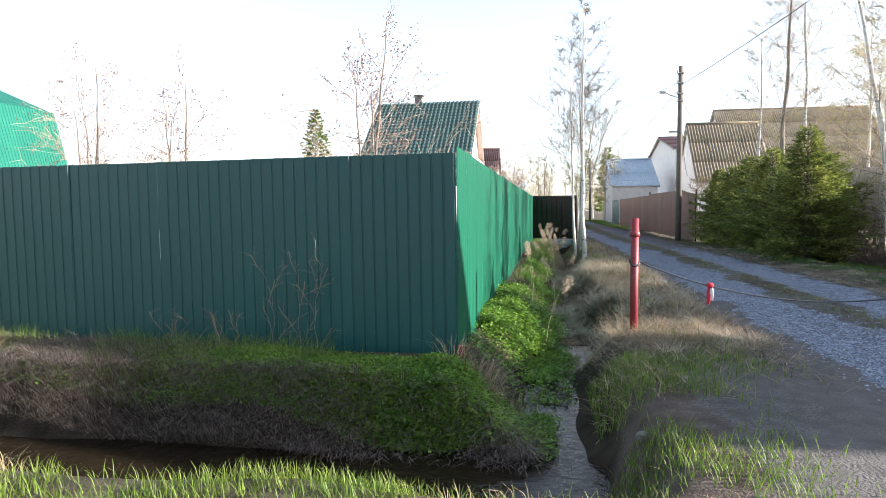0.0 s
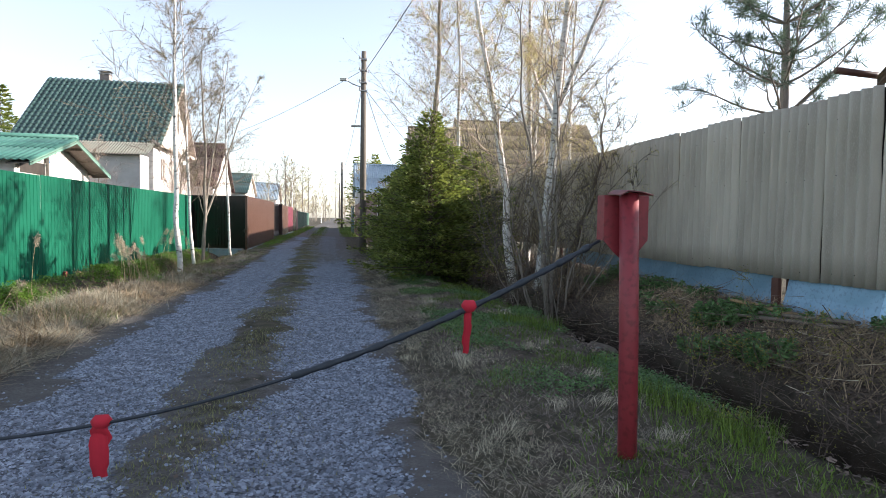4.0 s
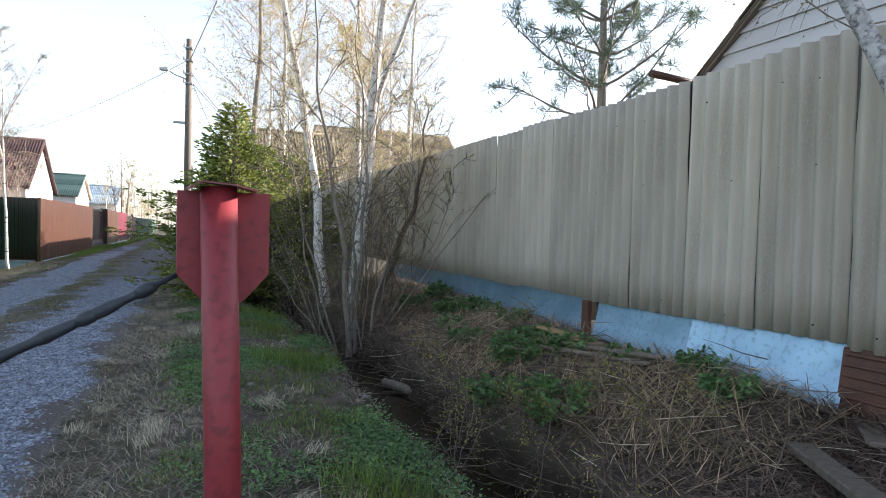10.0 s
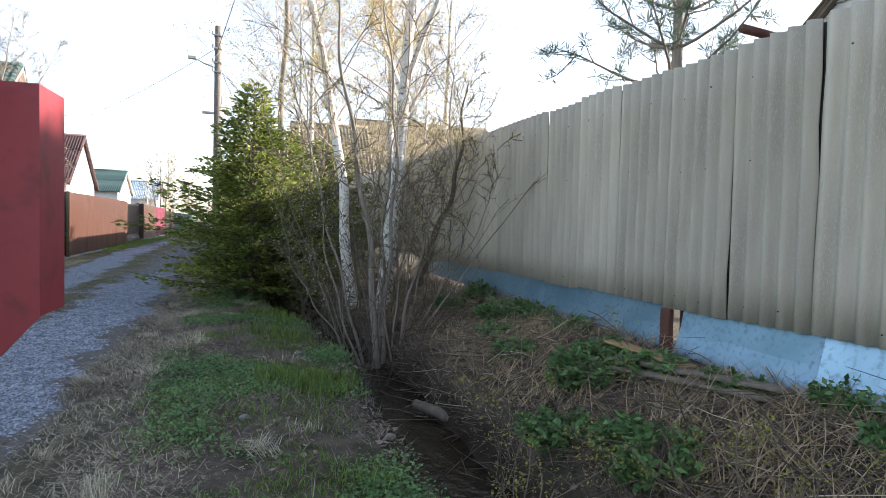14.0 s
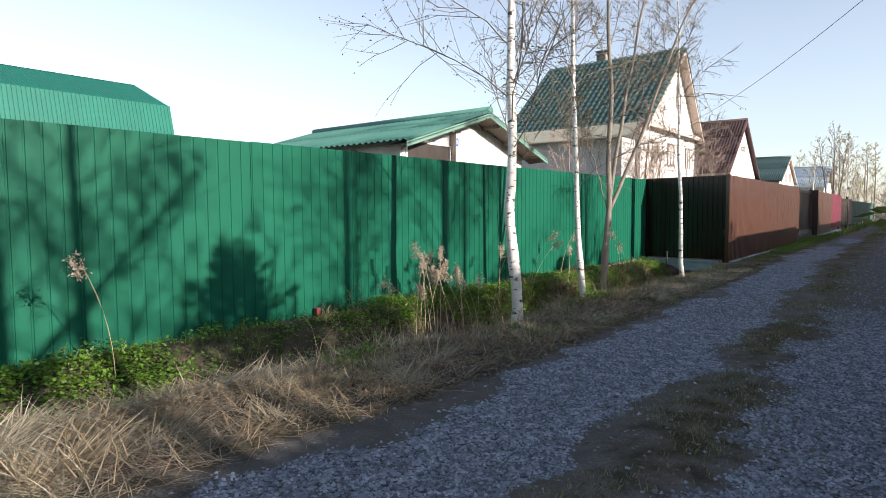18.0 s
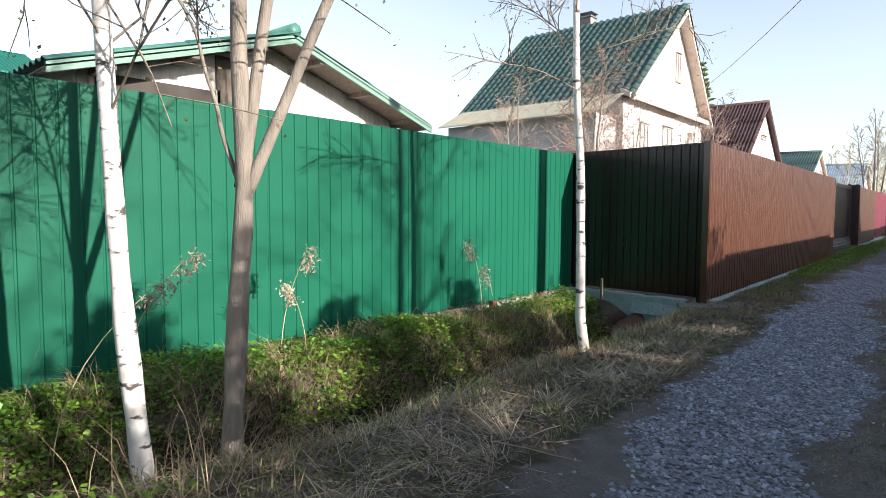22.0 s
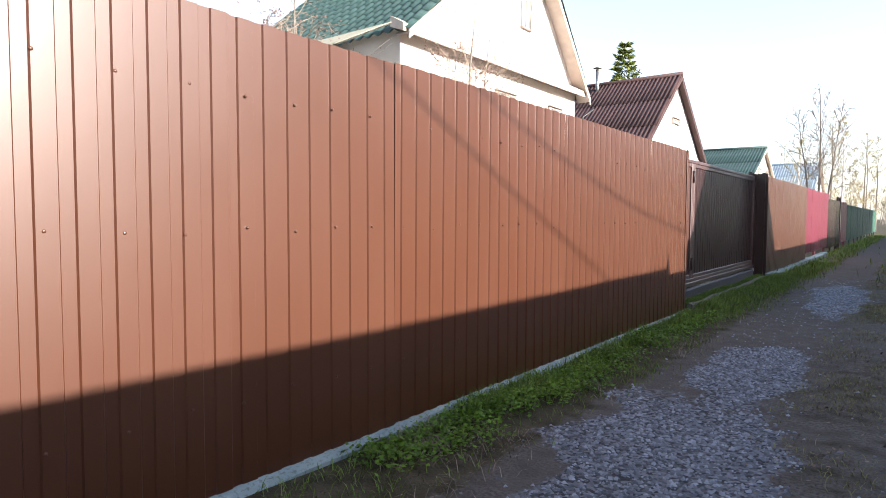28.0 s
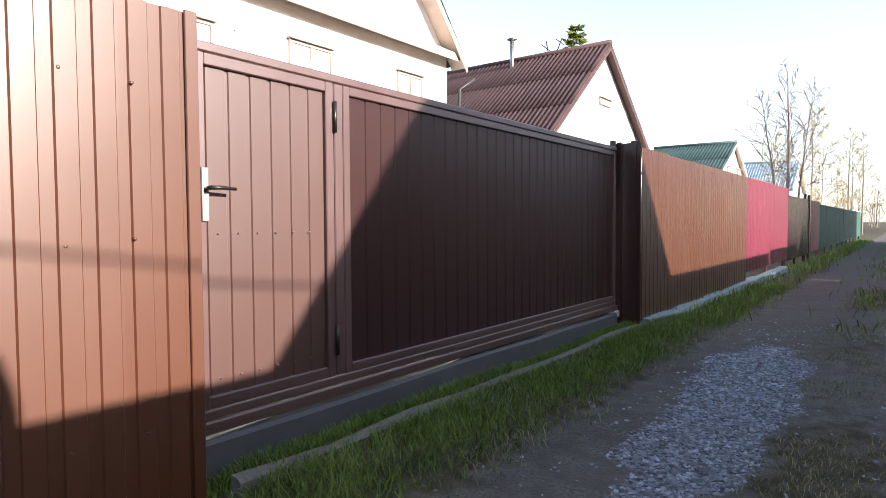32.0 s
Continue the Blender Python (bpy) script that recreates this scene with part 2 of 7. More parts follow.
DEAD_STALK = mat("dark_dead_stalks", (0.085, 0.062, 0.048), (0.15, 0.113, 0.09), 0.85, 3, 20, 0, island=0.5)
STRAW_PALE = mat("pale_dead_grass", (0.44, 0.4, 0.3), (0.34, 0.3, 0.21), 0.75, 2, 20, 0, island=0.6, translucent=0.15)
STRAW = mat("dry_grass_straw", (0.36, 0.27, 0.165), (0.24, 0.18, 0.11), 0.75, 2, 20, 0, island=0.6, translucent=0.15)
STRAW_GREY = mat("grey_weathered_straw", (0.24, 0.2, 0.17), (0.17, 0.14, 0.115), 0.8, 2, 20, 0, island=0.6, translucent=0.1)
LITTER = mat("dead_leaf_litter", (0.11, 0.078, 0.06), (0.19, 0.145, 0.115), 0.85, 4, 20, 0, island=0.6)
PEBBLE = mat("crushed_granite", (0.118, 0.14, 0.18), (0.255, 0.285, 0.345), 0.8, 8, 60, 0.2, island=0.62)
REED = mat("reed_straw", (0.5, 0.4, 0.24), (0.42, 0.32, 0.19), 0.7, 4, 30, 0, island=0.2)
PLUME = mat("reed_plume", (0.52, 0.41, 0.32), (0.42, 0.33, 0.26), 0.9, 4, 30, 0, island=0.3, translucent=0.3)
BLUE_BARREL = mat("blue_plastic_barrel", (0.06, 0.13, 0.26), (0.08, 0.16, 0.3), 0.5, 3, 20, 0.1)
BLUE_PLATE = mat("blue_number_plate", (0.03, 0.2, 0.55), None, 0.4)
BROWN_GREY = mat("weathered_brown_fence", (0.12, 0.075, 0.055), (0.16, 0.11, 0.08), 0.7, 1.0, 20, 0.1, rnd=0.15)
CONCRETE_DARK = mat("dark_painted_beam", (0.05, 0.05, 0.058), (0.07, 0.07, 0.078), 0.6, 4, 40, 0.2)
BROWN_FRAME = mat("red_brown_frame_paint", (0.06, 0.025, 0.022), (0.068, 0.03, 0.026), 0.4, 2, 30, 0.05, spec=0.9, coat=0.8)
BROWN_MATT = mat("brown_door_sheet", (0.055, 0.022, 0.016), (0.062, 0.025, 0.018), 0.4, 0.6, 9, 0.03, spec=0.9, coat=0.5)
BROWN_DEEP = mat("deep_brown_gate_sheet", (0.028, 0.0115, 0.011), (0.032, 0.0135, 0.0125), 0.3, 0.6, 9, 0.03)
PALE_METAL = mat("pale_painted_metal", (0.5, 0.5, 0.45), (0.42, 0.42, 0.38), 0.45, 6, 40, 0.1, 0.3)
RED_CAP = mat("worn_red_cap", (0.19, 0.05, 0.05), (0.13, 0.05, 0.05), 0.55, 9, 40, 0.2)
BOARD_YELLOW = mat("yellow_rotten_board", (0.33, 0.23, 0.11), (0.25, 0.16, 0.08), 0.85, 5, 40, 0.4, stretch=(1, 5, 5))
# pale since the white reflection in the panes is put into the colour
REFLECTION_GLASS = mat("window_glass_white_reflection", (0.6, 0.58, 0.55), (0.5, 0.48, 0.46), 0.15, 3, 20, 0)
# frame colour darkened to draw the shadow outlines of the windows
WINDOW_TRIM_SHADED = mat("shaded_window_trim", (0.34, 0.28, 0.23), (0.27, 0.22, 0.18), 0.6)
WHITE_WALL_DIM = mat("greyish_wall", (0.5, 0.49, 0.47), (0.42, 0.41, 0.39), 0.85, 2, 40, 0.2)
PLANK_WHITE = mat("white_planks", (0.78, 0.74, 0.7), (0.66, 0.61, 0.57), 0.8, 3, 40, 0.3, stretch=(1, 6, 1), rnd=0.05)
ROOF_GREEN_SHED = mat("green_tiled_shed_roof", (0.05, 0.15, 0.12), (0.07, 0.19, 0.15), 0.5, 2, 20, 0.2, rnd=0.05)
GREEN_TRIM = mat("green_fascia", (0.1, 0.2, 0.15), (0.14, 0.24, 0.19), 0.6, 4, 30, 0.1)
ROOF_GREY_GREEN = mat("grey_green_low_roof", (0.2, 0.2, 0.16), (0.26, 0.25, 0.2), 0.8, 3, 30, 0.2)
ROOF_RED_BRIGHT = mat("dull_red_sheet_roof", (0.11, 0.05, 0.048), (0.13, 0.065, 0.06), 0.7, 2, 20, 0.1, rnd=0.05)
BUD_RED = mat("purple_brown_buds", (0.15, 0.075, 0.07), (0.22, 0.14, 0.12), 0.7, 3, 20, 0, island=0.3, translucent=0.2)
TWIG_PALE = mat("pale_dry_twigs", (0.3, 0.25, 0.2), (0.22, 0.18, 0.145), 0.8, 3, 20, 0, island=0.25)
TWIG_STRAW = mat("pale_far_twigs", (0.3, 0.25, 0.17), (0.24, 0.19, 0.13), 0.8, 3, 20, 0, island=0.25)
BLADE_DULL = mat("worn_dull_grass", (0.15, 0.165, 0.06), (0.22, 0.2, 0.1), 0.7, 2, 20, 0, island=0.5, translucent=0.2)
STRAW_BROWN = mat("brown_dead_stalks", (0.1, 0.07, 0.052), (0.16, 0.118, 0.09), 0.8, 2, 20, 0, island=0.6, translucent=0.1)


# ---- small building helpers ----
def mesh(name, verts, faces, material, smooth=False):
    me = bpy.data.meshes.new(name)
    me.from_pydata([tuple(v) for v in verts], [], [tuple(f) for f in faces])
    me.materials.append(material)
    if smooth:
        me.polygons.foreach_set("use_smooth", [True] * len(me.polygons))
    me.update()
    return me


def thing(name, x, y, z, label, category, group="", kind="", turn=0):
    ob = new(name)
    ob.empty_display_size = 0.1
    ob.matrix_world = pose(x, y, z, 0, 0, turn)
    return tagged(ob, label, category, group, kind)


def part(name, me, parent, label="", at=None, m=None, kind=""):
    """Links one mesh under a thing or a part; at is local to the parent."""
    ob = new(name, me)
    ob.parent = parent
    if m is not None:
        ob.matrix_basis = m
    elif at is not None:
        ob.location = at
    return tagged(ob, label, "", "", kind)


def box_vf(x0, x1, y0, y1, z0, z1, bevel=0.0):
    if not bevel:
        v = [(x, y, z) for z in (z0, z1) for x, y in ((x0, y0), (x1, y0), (x1, y1), (x0, y1))]
        return v, [(3, 2, 1, 0), (4, 5, 6, 7), (0, 1, 5, 4), (1, 2, 6, 5), (2, 3, 7, 6), (3, 0, 4, 7)]
    b = min(bevel, (x1 - x0) / 3, (y1 - y0) / 3, (z1 - z0) / 3)
    rings = []
    for z, i in ((z0, b), (z0 + b, 0), (z1 - b, 0), (z1, b)):
        a, c, d, e = x0 + i, x1 - i, y0 + i, y1 - i
        rings.append([(a + b, d, z), (c - b, d, z), (c, d + b, z), (c, e - b, z), (c - b, e, z), (a + b, e, z), (a, e - b, z), (a, d + b, z)])
    v = [p for r in rings for p in r]
    f = [tuple(range(7, -1, -1)), tuple(range(24, 32))]
    for k in range(3):
        f += [(k * 8 + i, k * 8 + (i + 1) % 8, k * 8 + 8 + (i + 1) % 8, k * 8 + 8 + i) for i in range(8)]
    return v, f


def box(name, x0, x1, y0, y1, z0, z1, material, bevel=0.006):
    return mesh(name, *box_vf(x0, x1, y0, y1, z0, z1, bevel), material)


def join(*pieces):
    v, f = [], []
    for pv, pf in pieces:
        n = len(v)
        v += list(pv)
        f += [tuple(i + n for i in face) for face in pf]
    return v, f


def tube_vf(points, radii, sides=8, cap=True):
    """A tube along points; radii one a point."""
    pts = [Vector(p) for p in points]
    v, f = [], []
    up = Vector((0.0, 0.0, 1.0))
    side = None
    for i, p in enumerate(pts):
        d = (pts[min(i + 1, len(pts) - 1)] - pts[max(i - 1, 0)])
        d = d.normalized() if d.length > 1e-9 else up
        if side is None:
            side = d.cross(Vector((0, 1, 0)) if abs(d.y) < 0.9 else Vector((1, 0, 0))).normalized()
        side = (side - d * side.dot(d)).normalized()
        other = d.cross(side)
        r = radii[i] if hasattr(radii, "__len__") else radii
        for k in range(sides):
            a = 2 * math.pi * k / sides
            v.append(p + (side * math.cos(a) + other * math.sin(a)) * r)
    n = len(pts)
    for i in range(n - 1):
        for k in range(sides):
            a, b = i * sides + k, i * sides + (k + 1) % sides
            f.append((a, b, b + sides, a + sides))
    if cap:
        f.append(tuple(range(sides - 1, -1, -1)))
        f.append(tuple((n - 1) * sides + k for k in range(sides)))
    return v, f


def tube(name, points, radii, material, sides=8):
    return mesh(name, *tube_vf(points, radii, sides), material, True)


def sheet_vf(width, height, pitch=0.134, rise=0.009, thick=0.003, floor=0.014):
    """A profiled steel sheet: it spans 0..width along y, stands from 0 to height, and its ribs rise towards +x."""
    prof, y = [], 0.0
    b, c = rise * 0.7, floor                # side and floor of the groove
    a = pitch - c - 2 * b
    while y < width - 1e-6:
        for yy, xx in ((y, 0.0), (y + c, 0.0), (y + c + b, rise), (y + c + b + a, rise)):
            if yy < width:
                prof.append((yy, xx))
        y += pitch
    prof.append((width, 0.0))
    v, f = [], []
    n = len(prof)
    for z in (0.0, height):
        for off in (0.0, -thick):
            v += [(xx + off, yy, z) for yy, xx in prof]
    for i in range(n - 1):
        f.append((i, i + 1, 2 * n + i + 1, 2 * n + i))
        f.append((n + i + 1, n + i, 3 * n + i, 3 * n + i + 1))
        f.append((2 * n + i, 2 * n + i + 1, 3 * n + i + 1, 3 * n + i))
        f.append((i + 1, i, n + i, n + i + 1))
    f += [(0, 2 * n, 3 * n, n), (n - 1, 2 * n - 1, 4 * n - 1, 3 * n - 1)]
    return v, f


def wavy_vf(width, height, pitch=0.13, rise=0.02, thick=0.006, per=8, ragged=0.0, seed=0, rows=7):
    """A corrugated fibre-cement sheet: as sheet_vf, with round waves and, if ragged, a broken edge."""
    rg = random.Random(seed)
    n = int(width / pitch * per) + 1
    prof = [(width * i / (n - 1), rise * 0.5 * (1 - math.cos(2 * math.pi * width * i / (n - 1) / pitch))) for i in range(n)]
    v, f = [], []
    for r in range(rows):
        z = height * r / (rows - 1)
        j0, j1 = rg.uniform(-ragged, ragged), rg.uniform(-ragged, ragged)
        for off in (0.0, -thick):
            for i, (yy, xx) in enumerate(prof):
                dy = j0 if i == 0 else j1 if i == n - 1 else 0.0
                v.append((xx + off, yy + dy, z))
    for r in range(rows - 1):
        o = r * 2 * n
        for i in range(n - 1):
            f.append((o + i, o + i + 1, o + 2 * n + i + 1, o + 2 * n + i))
            f.append((o + n + i + 1, o + n + i, o + 3 * n + i, o + 3 * n + i + 1))
        f += [(o, o + 2 * n, o + 3 * n, o + n), (o + n - 1, o + 2 * n - 1, o + 4 * n - 1, o + 3 * n - 1)]
    o = (rows - 1) * 2 * n
    for i in range(n - 1):
        f.append((o + i, o + i + 1, o + n + i + 1, o + n + i))
        f.append((i + 1, i, n + i, n + i + 1))
    return v, f


def line_turn(x0, y0, x1, y1):
    """Degrees by which +y turns to run from the first point to the second."""
    return math.degrees(math.atan2(-(x1 - x0), y1 - y0))


# ---- the lie of the land ----
def ramp(v, a, b):
    t = np.clip((v - a) / (b - a), 0, 1)
    return t * t * (3 - 2 * t)


def wob(x, y, k, s=0.0):
    """Smooth unevenness between about -1 and 1."""
    return (np.sin(x * k + s + 1.3 * np.sin(y * k * 0.7 + s)) + np.sin(y * k * 1.31 + 2.1 * s + 1.1 * np.sin(x * k * 0.83))) * 0.5


def left_ditch_x(y):
    return -1.12 + 0.16 * ramp(y, -15, -11) + 0.2 * ramp(y, -9, -5) + 0.1 * np.sin(y * 0.45) + 0.05 * np.sin(y * 1.7) + 0.035 * np.sin(y * 3.9 + 1) - 0.3 * ramp(-y, 20, 25) - 0.26 * ramp(-y, 21.5, 24)


def right_ditch_x(y):
    return 6.76 + 0.05 * np.sin(y * 0.7) + 0.03 * np.sin(y * 2.9) - 0.5 * ramp(y, -17, -12.5)


def land(x, y):
    x, y = np.asarray(x, float), np.asarray(y, float)
    z = 0.02 * wob(x, y, 0.55) + 0.012 * wob(x, y, 2.1, 1.0)
    lane = ramp(x, 0.3, 1.2) * (1 - ramp(x, 3.9, 4.9)) * ramp(y, -27, -24)
    z = z * (1 - 0.6 * lane)
    z += lane * (0.035 * np.exp(-((x - 2.65 + 0.55 * ramp(y, -8, 4)) / 0.35) ** 2) - 0.02 * np.exp(-((x - 1.9) / 0.4) ** 2) - 0.02 * np.exp(-((x - 3.4) / 0.4) ** 2))
    # verge between lane and ditch on the west side, and the ditch
    z += 0.05 * ramp(-x, -1.0, 0.3) * ramp(x, -2.4, -1.9) * ramp(y, -24, -20) * (1 - ramp(y, -8, -5))
    along = ramp(y, -26.9, -26.1) * (1 - ramp(y, -0.35, 0.15))
    d = x - left_ditch_x(y)
    near = ramp(y, -9, -5)
    d = np.where(d < 0, -d * (0.75 + 0.35 * near), d * (1.0 - 0.15 * ramp(y, -14, -10)))
    deep = (0.5 + 0.06 * near) * along * (1 - ramp(d, 0.14, 0.75))
    z -= 0.28 * np.exp(-(((x + 0.95) / 0.5) ** 2 + ((y + 0.55) / 0.6) ** 2))
    z -= 0.03 * ramp(y, -4.5, -1.8) * (1 - ramp(y, 0.0, 0.3)) * (1 - ramp(x, -0.9, -0.1)) * ramp(x, -2.9, -2.5)
    # ditch beside the road
    d = np.abs(y + 26.15 + 0.08 * np.sin(x * 0.8) + 0.05 * np.sin(x * 2.7))
    z -= np.maximum(deep, 0.62 * (1 - ramp(d * np.where(y < -26.15, 0.62, 1.0), 0.32, 0.8)) * (1 - ramp(x, -1.35, -0.8)))
    # plots behind the west fences
    z += 0.05 * ramp(-x, 2.3, 3.0)
    # east ditch and the bank up to the slate fence
    along = ramp(y, -26.5, -24.0) * (1 - ramp(y, -9.5, -6.5))
    d = x - right_ditch_x(y)
    d = np.where(d < 0, -d * 1.45, d)
    z -= 0.5 * along * (1 - ramp(d + 0.05 * wob(x, y, 4.0, 1.0), 0.24, 0.62))
    z += 0.32 * ramp(x, 6.9, 8.9) * (1 - ramp(y, -6, 0))
    z += 0.07 * ramp(x, 4.3, 4.9) * (1 - ramp(x, 5.6, 6.2)) * (1 - ramp(y, -9, -6)) * ramp(y, -26, -24)
    z += 0.05 * wob(x, y, 1.7, 2.0) * ramp(x, 7.0, 7.8) * (1 - ramp(x, 9.4, 11)) * (1 - ramp(y, -6, 0))
    # turf bank in front of the gate
    z += 0.1 * (1 - ramp(x, 0.1, 0.8)) * ramp(x, -1.5, -0.6) * ramp(y, 11.3, 11.7) * (1 - ramp(y, 17.0, 18.5))
    # mound at the foot of the barrier post
    z += 0.07 * np.exp(-(((x - 5.09) / 0.3) ** 2 + ((y + 22.53) / 0.3) ** 2))
    far = ramp(np.hypot(x - 2, y + 5), 90, 200)
    return z * (1 - far)


def land_z(x, y):
    return float(land(x, y))


# ---- plants: batches of tubes, leaves and blades ----
def np_mesh(name, v, f, material, smooth=False):
    """A mesh from arrays of corners and of faces that all have as many corners."""
    v, f = np.asarray(v, np.float32).reshape(-1, 3), np.asarray(f, np.int32)
    n, k = f.shape
    me = bpy.data.meshes.new(name)
    me.vertices.add(len(v))
    me.vertices.foreach_set("co", v.ravel())
    me.loops.add(n * k)
    me.loops.foreach_set("vertex_index", f.ravel())
    me.polygons.add(n)
    me.polygons.foreach_set("loop_start", np.arange(0, n * k, k, dtype=np.int32))
    if smooth:
        me.polygons.foreach_set("use_smooth", np.ones(n, bool))
    me.materials.append(material)
    me.update(calc_edges=True)
    return me


def tubes_vf(lines, sides=3):
    """Many thin tubes at once; lines: (points, radii)."""
    groups = {}
    for p, r in lines:
        groups.setdefault(len(p), []).append((p, r))
    vs, fs, base = [], [], 0
    ang = np.arange(sides) * 2 * np.pi / sides
    for n, group in groups.items():
        p = np.array([g[0] for g in group], float)
        r = np.array([g[1] for g in group], float)
        d = np.gradient(p, axis=1)
        d /= np.linalg.norm(d, axis=2, keepdims=True) + 1e-9
        ref = np.where(np.abs(d[:, :1, 2:3]) > 0.8, np.array([[[1.0, 0, 0]]]), np.array([[[0, 0, 1.0]]]))
        a = np.cross(d, ref)
        a /= np.linalg.norm(a, axis=2, keepdims=True) + 1e-9
        b = np.cross(d, a)
        ring = p[:, :, None] + r[:, :, None, None] * (a[:, :, None] * np.cos(ang)[None, None, :, None] + b[:, :, None] * np.sin(ang)[None, None, :, None])
        m = len(group)
        idx = base + np.arange(m * n * sides).reshape(m, n, sides)
        nxt = np.roll(idx, -1, axis=2)
        fs.append(np.stack([idx[:, :-1], nxt[:, :-1], nxt[:, 1:], idx[:, 1:]], -1).reshape(-1, 4))
        vs.append(ring.reshape(-1, 3))
        base += m * n * sides
    return np.concatenate(vs), np.concatenate(fs)


def leaves_vf(points, length, width, rg, up=0.3, flat=0.0):
    """A folded rhombus at each point, turned at random; up: how far leaves point upwards."""
    p = np.asarray(points, float)
    n = len(p)
    d = rg.normal(size=(n, 3))
    d[:, 2] = d[:, 2] * (1 - flat) + up
    d /= np.linalg.norm(d, axis=1, keepdims=True)
    s = np.cross(d, rg.normal(size=(n, 3)) * (1 - flat) + np.array([0, 0, 1.0]) * flat)
    s /= np.linalg.norm(s, axis=1, keepdims=True) + 1e-9
    k = rg.uniform(0.6, 1.3, (n, 1))
    l, w = d * length * k, s * width * k
    v = np.stack([p, p + l * 0.5 + w * 0.5, p + l, p + l * 0.5 - w * 0.5], 1)
    return v.reshape(-1, 3), np.arange(n * 4).reshape(n, 4)


def blades_vf(x, y, z, height, lean, width, rg, way=None):
    """Tapered bent blades. lean: 0 upright to 1.5 lying; way: the angle to which they lean, if common."""
    n = len(x)
    h = height * rg.uniform(0.55, 1.25, n)
    a = rg.uniform(0, 2 * np.pi, n) if way is None else way + rg.normal(0, 0.7, n)
    le = np.clip(lean * rg.uniform(0.75, 1.2, n), 0, 1.5)
    dx, dy = np.cos(a), np.sin(a)
    sx, sy = -dy * width / 2, dx * width / 2
    base = np.stack([x, y, z], 1)
    side = np.stack([sx, sy, np.zeros(n)], 1)
    k1, k2 = (0.94, 1.04) if lean > 1.3 else (0.6, 1.25)      # lying straw is straight, standing grass bends over
    l1, l2 = le * k1, np.clip(le * k2, 0, 1.62)
    mid = base + np.stack([dx * np.sin(l1), dy * np.sin(l1), np.cos(l1)], 1) * (h * 0.55)[:, None]
    tip = mid + np.stack([dx * np.sin(l2), dy * np.sin(l2), np.cos(l2)], 1) * (h * 0.5)[:, None]
    v = np.stack([base - side, base + side, mid + side * 0.75, mid - side * 0.75, tip], 1).reshape(-1, 3)
    o = (np.arange(n) * 5)[:, None]
    f = np.concatenate([o + np.array([[0, 1, 2]]), o + np.array([[0, 2, 3]]), o + np.array([[3, 2, 4]])])
    return v, f


def unit(v):
    return v / (np.linalg.norm(v) + 1e-9)


def bough(p, d, length, r0, r1, n, rg, bend=0.15, lift=0.0):
    """A crooked line from p along d; lift: how much it turns up (or, below 0, droops)."""
    pts, rad = [np.array(p, float)], [r0]
    d = unit(np.array(d, float))
    for i in range(1, n):
        d = unit(d + rg.normal(0, bend, 3) + np.array([0, 0, lift]))
        pts.append(pts[-1] + d * length / (n - 1))
        rad.append(r0 + (r1 - r0) * i / (n - 1))
    return np.array(pts), np.array(rad), d


